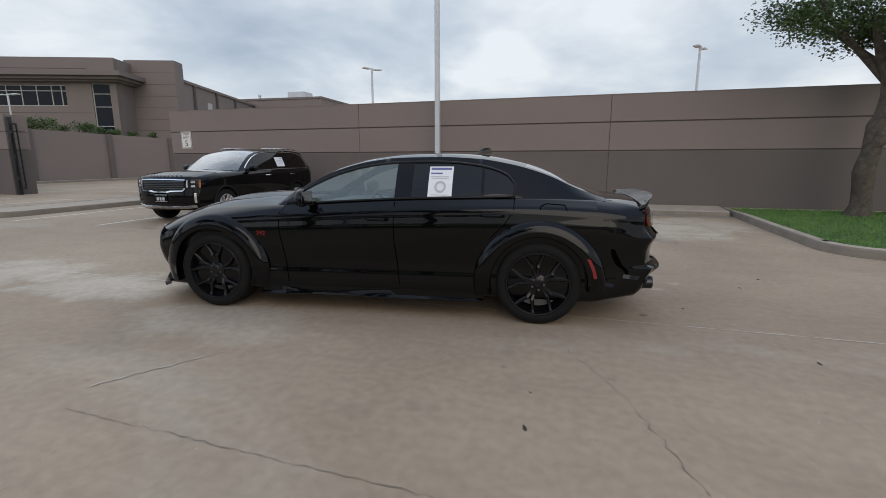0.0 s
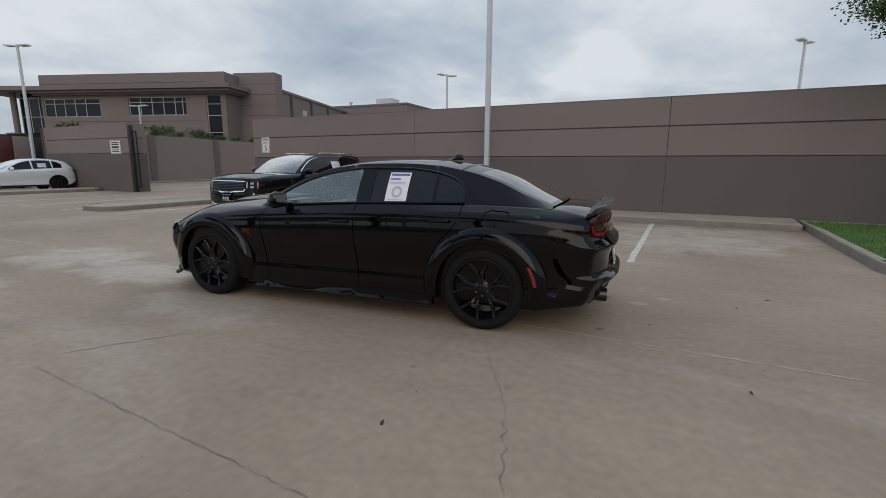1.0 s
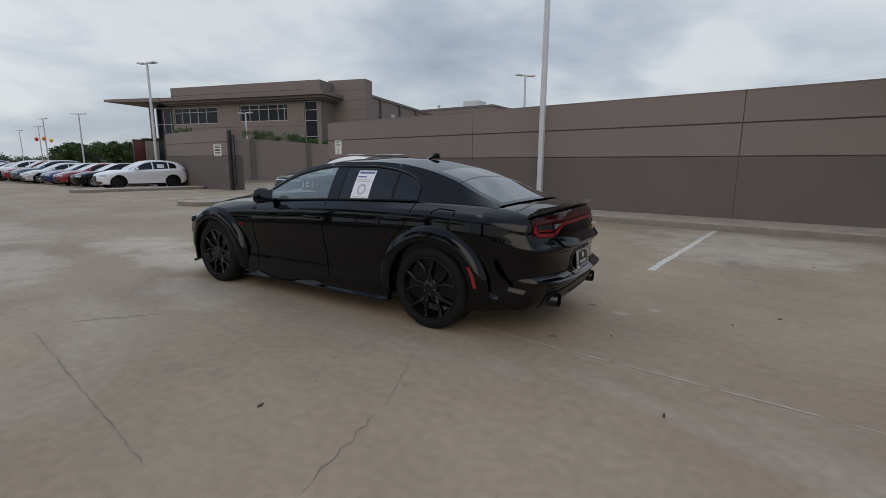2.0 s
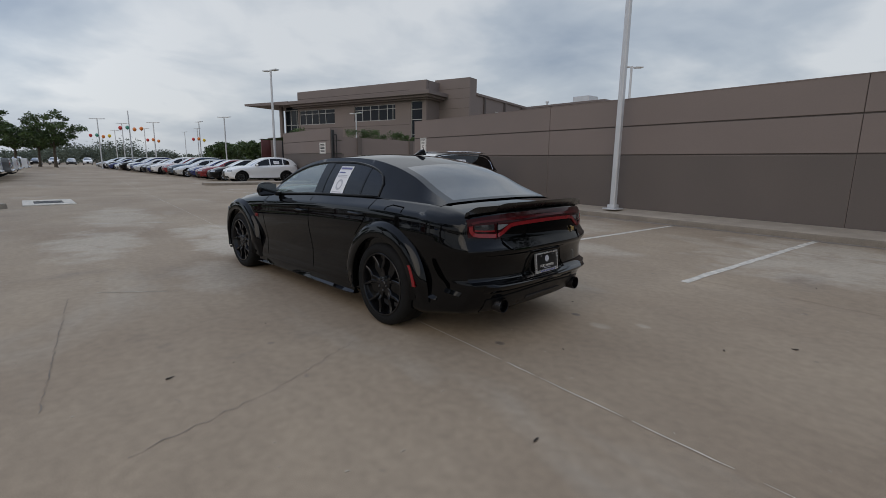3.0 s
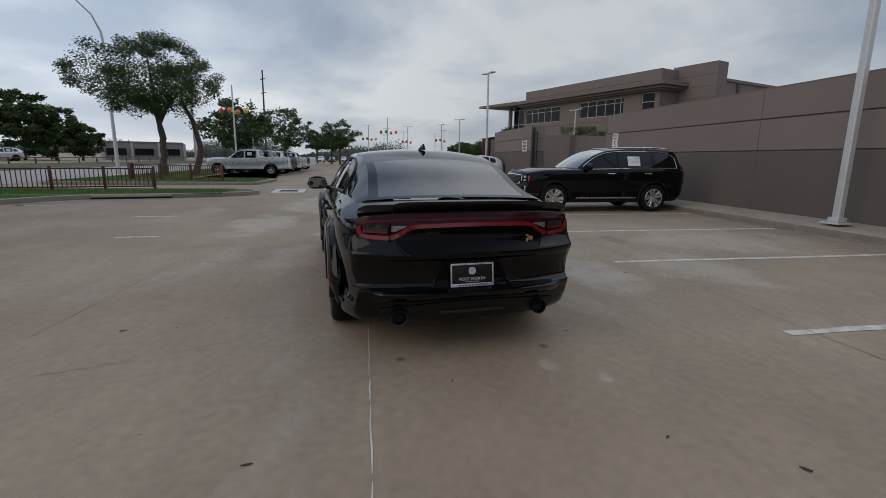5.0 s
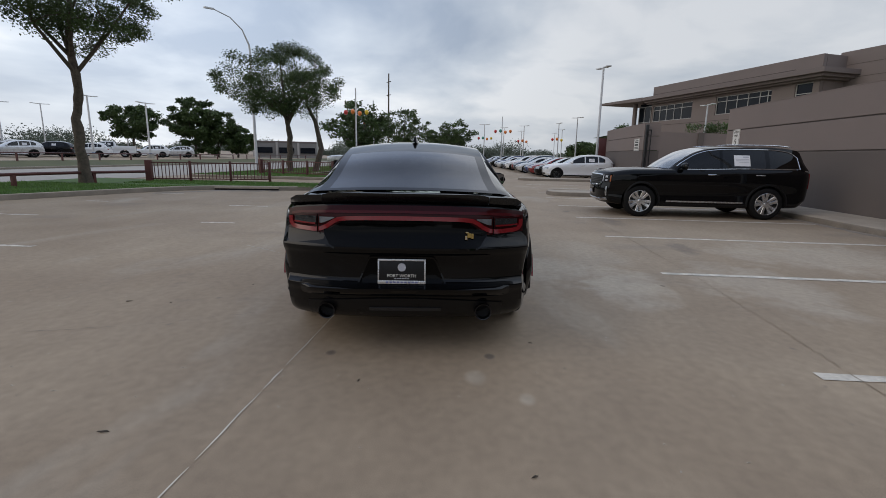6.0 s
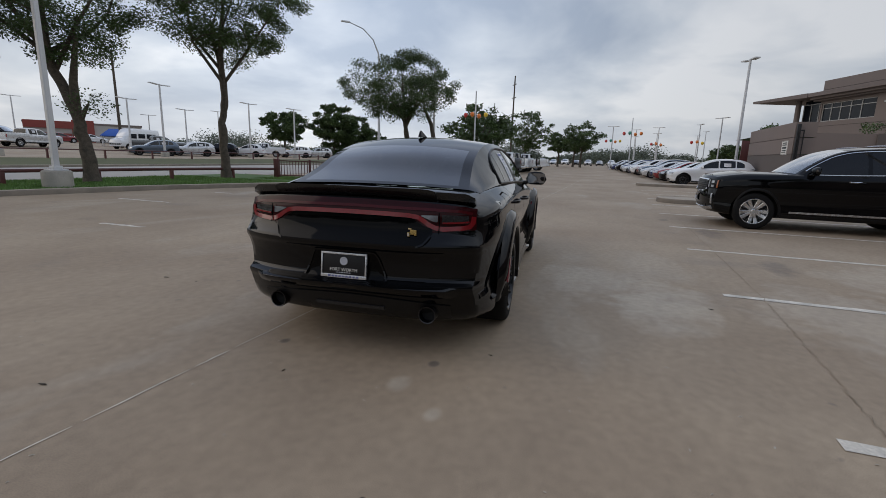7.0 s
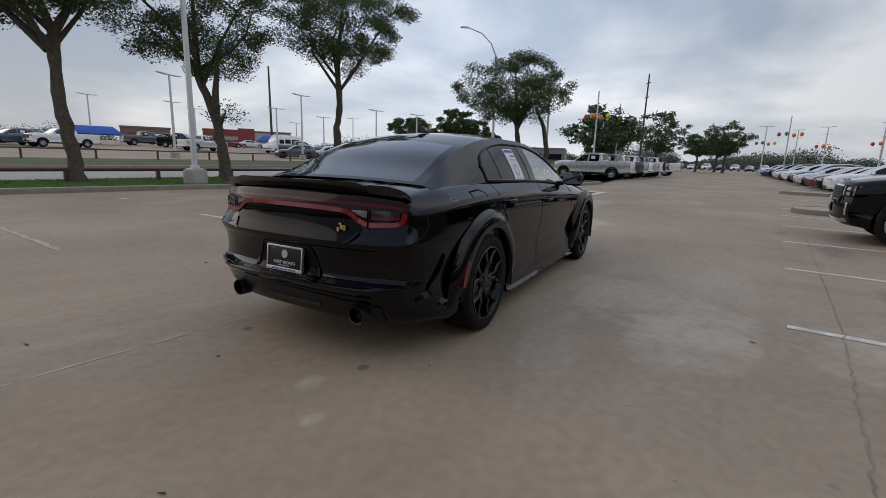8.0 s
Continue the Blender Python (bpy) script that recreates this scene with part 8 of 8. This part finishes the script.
hedge("shrub", -34.3, -33.6, 24.7, 26.4, 3.2, 1.1, 11, 110, 2, "clipped green shrub above the retaining wall")
hedge("shrub", -34.3, -33.7, 26.9, 28.6, 3.2, 0.7, 10, 110, 3, "clipped green shrub above the retaining wall")
hedge("shrub", -34.2, -33.7, 29.5, 29.9, 3.2, 0.55, 5, 90, 4, "small round shrub above the retaining wall")
hedge("shrub", -34.2, -33.7, 31.2, 31.6, 3.2, 0.55, 4, 90, 5, "small round shrub above the retaining wall")
hedge("shrub", -30.0, -28.6, 14.65, 15.0, 2.75, 1.0, 9, 100, 6, "loose green shrub behind the enclosure wall")
bm = bmesh.new()
box(bm, -30.36, -23.0, 14.5, 15.1, 0, 2.72)
tagged(part("planting_bed", bm, M["grass_soil"], smooth=False), "raised bed of dark soil inside the enclosure wall", "planting bed", kind="structure")


# ---- the distance: store fronts, far tree line ----
def store(name, x, y, rz, w, d, h, material, label, bands):
    s = thing(name, pose(x, y, 0.4, 0, 0, rz), label, "building", "far stores")
    bm = bmesh.new()
    box(bm, -w / 2, w / 2, 0, d, 0, h)
    part("wall", bm, material, s, smooth=False)
    bm = bmesh.new()
    box(bm, -w / 2 - 0.1, w / 2 + 0.1, -0.1, d + 0.1, h, h + 0.3)
    part("parapet", bm, M["stucco_light"], s, smooth=False)
    for x0, x1, z0, z1, mt, nm in bands:
        bm = bmesh.new()
        box(bm, x0, x1, -0.25, 0.0, z0, z1)
        part(nm, bm, mt, s, smooth=False)
    return s


M["store_red"] = surface("store_red", (0.24, 0.045, 0.035), 0.6, 0, 0.1, 0.5, 10, 0.05)
M["store_pale"] = surface("store_pale", (0.42, 0.40, 0.38), 0.8, 0, 0.1, 0.4, 10, 0.05)
M["store_brown"] = surface("store_brown", (0.20, 0.13, 0.10), 0.8, 0, 0.1, 0.4, 10, 0.05)
M["store_grey"] = surface("store_grey", (0.26, 0.25, 0.24), 0.8, 0, 0.1, 0.4, 10, 0.05)
M["tent_blue"] = surface("blue_canvas", (0.01, 0.08, 0.36), 0.6, 0, 0.1, 0.8, 20, 0.05)
store("store_building", -52.8, -80.5, 147, 16.4, 14, 4.5, M["store_pale"], "pale store with a tall red portal and fascia", [(-8.2, -1.9, 3.7, 4.9, M["store_red"], "fascia"), (-1.9, 1.2, 0, 5.2, M["store_red"], "entrance_portal"), (-8.0, -2.0, 2.3, 2.9, M["store_red"], "fascia_band"), (-7.8, -2.2, 0.3, 1.9, M["bulding_glass"], "shop_window"), (2.2, 7.6, 0.5, 1.5, M["bulding_glass"], "shop_window")])
store("annex_building", -45.5, -84.0, 150, 6, 10, 2.5, M["store_red"], "low red brick annex beside the store", [(-2.5, 2.5, 0.8, 1.6, M["bulding_glass"], "shop_window")])
store("office_building", -35.6, -84.7, 157, 7.6, 10, 4.2, M["store_brown"], "brown brick office with a glazed front", [(-0.9, 3.7, 0.6, 3.4, M["bulding_glass"], "shop_window"), (-0.9, 3.8, 1.8, 2.1, M["store_pale"], "spandrel"), (-0.9, 3.8, 3.1, 3.5, M["store_pale"], "spandrel"), (-2.6, -1.3, 2.9, 3.4, M["store_red"], "sign_panel")])
store("motel_building", -86, -33, 118, 12, 10, 3.0, M["store_grey"], "long low grey block with pale piers", [(-5.4 + 4.0 * k, -2.6 + 4.0 * k, 1.0, 2.1, M["bulding_glass"], "shop_window") for k in range(3)] + [(-6 + 4.0 * k, -5.6 + 4.0 * k, 0, 3.05, M["store_pale"], "pier") for k in range(4)])
for x, y, turn in ((-43.3, -57.4, -36), (-20.3, -62.2, -18)):
    t = thing("canopy_tent", pose(x, y, 0.75, 0, 0, turn), "bright blue canvas canopy tent on steel legs", "tent")
    bm = bmesh.new()
    rows = [[(-3.0, -2.4, 1.95), (3.0, -2.4, 1.95)], [(-2.8, -2.2, 2.15), (2.8, -2.2, 2.15)], [(-2.0, 0, 2.95), (2.0, 0, 2.95)], [(-2.8, 2.2, 2.15), (2.8, 2.2, 2.15)], [(-3.0, 2.4, 1.95), (3.0, 2.4, 1.95)]]
    sheet(bm, rows)
    thicken(bm, 0.05)
    part("canvas", bm, M["tent_blue"], t)
    for a in (-2.8, 2.8):
        for b in (-2.2, 2.2):
            bm = bmesh.new()
            tube(bm, [(a, b, 0), (a, b, 2.1)], 0.05, 6)
            part("tent_leg", bm, M["galv"], t)


def tree_line(name, radius, a0, a1, n, h, seed, per=34, leaf=2.2):
    rnd = random.Random(seed)
    c = []
    for i in range(n):
        a = radians(a0 + (a1 - a0) * (i + rnd.random()) / n)
        r = radius * rnd.uniform(0.92, 1.12)
        hh = h * rnd.uniform(0.55, 1.25) * (0.75 + 0.35 * math.sin(a * 23 + seed))
        c.append((r * math.cos(a), r * math.sin(a), hh * 0.45, hh * 0.75))
    v, f = leaf_cloud(rnd, c, per, leaf, 0.75)
    me = bpy.data.meshes.new(name)
    me.from_pydata([tuple(p) for p in v], [], f)
    me.materials.append(M["hazed_leaf"])
    return tagged(new(name, me), "far line of trees on the horizon, distance haze in the leaf colour", "trees", kind="stuff")


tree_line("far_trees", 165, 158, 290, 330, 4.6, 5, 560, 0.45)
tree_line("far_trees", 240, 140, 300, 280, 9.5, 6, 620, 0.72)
# added unseen line in the east, only there for the car's paint to mirror
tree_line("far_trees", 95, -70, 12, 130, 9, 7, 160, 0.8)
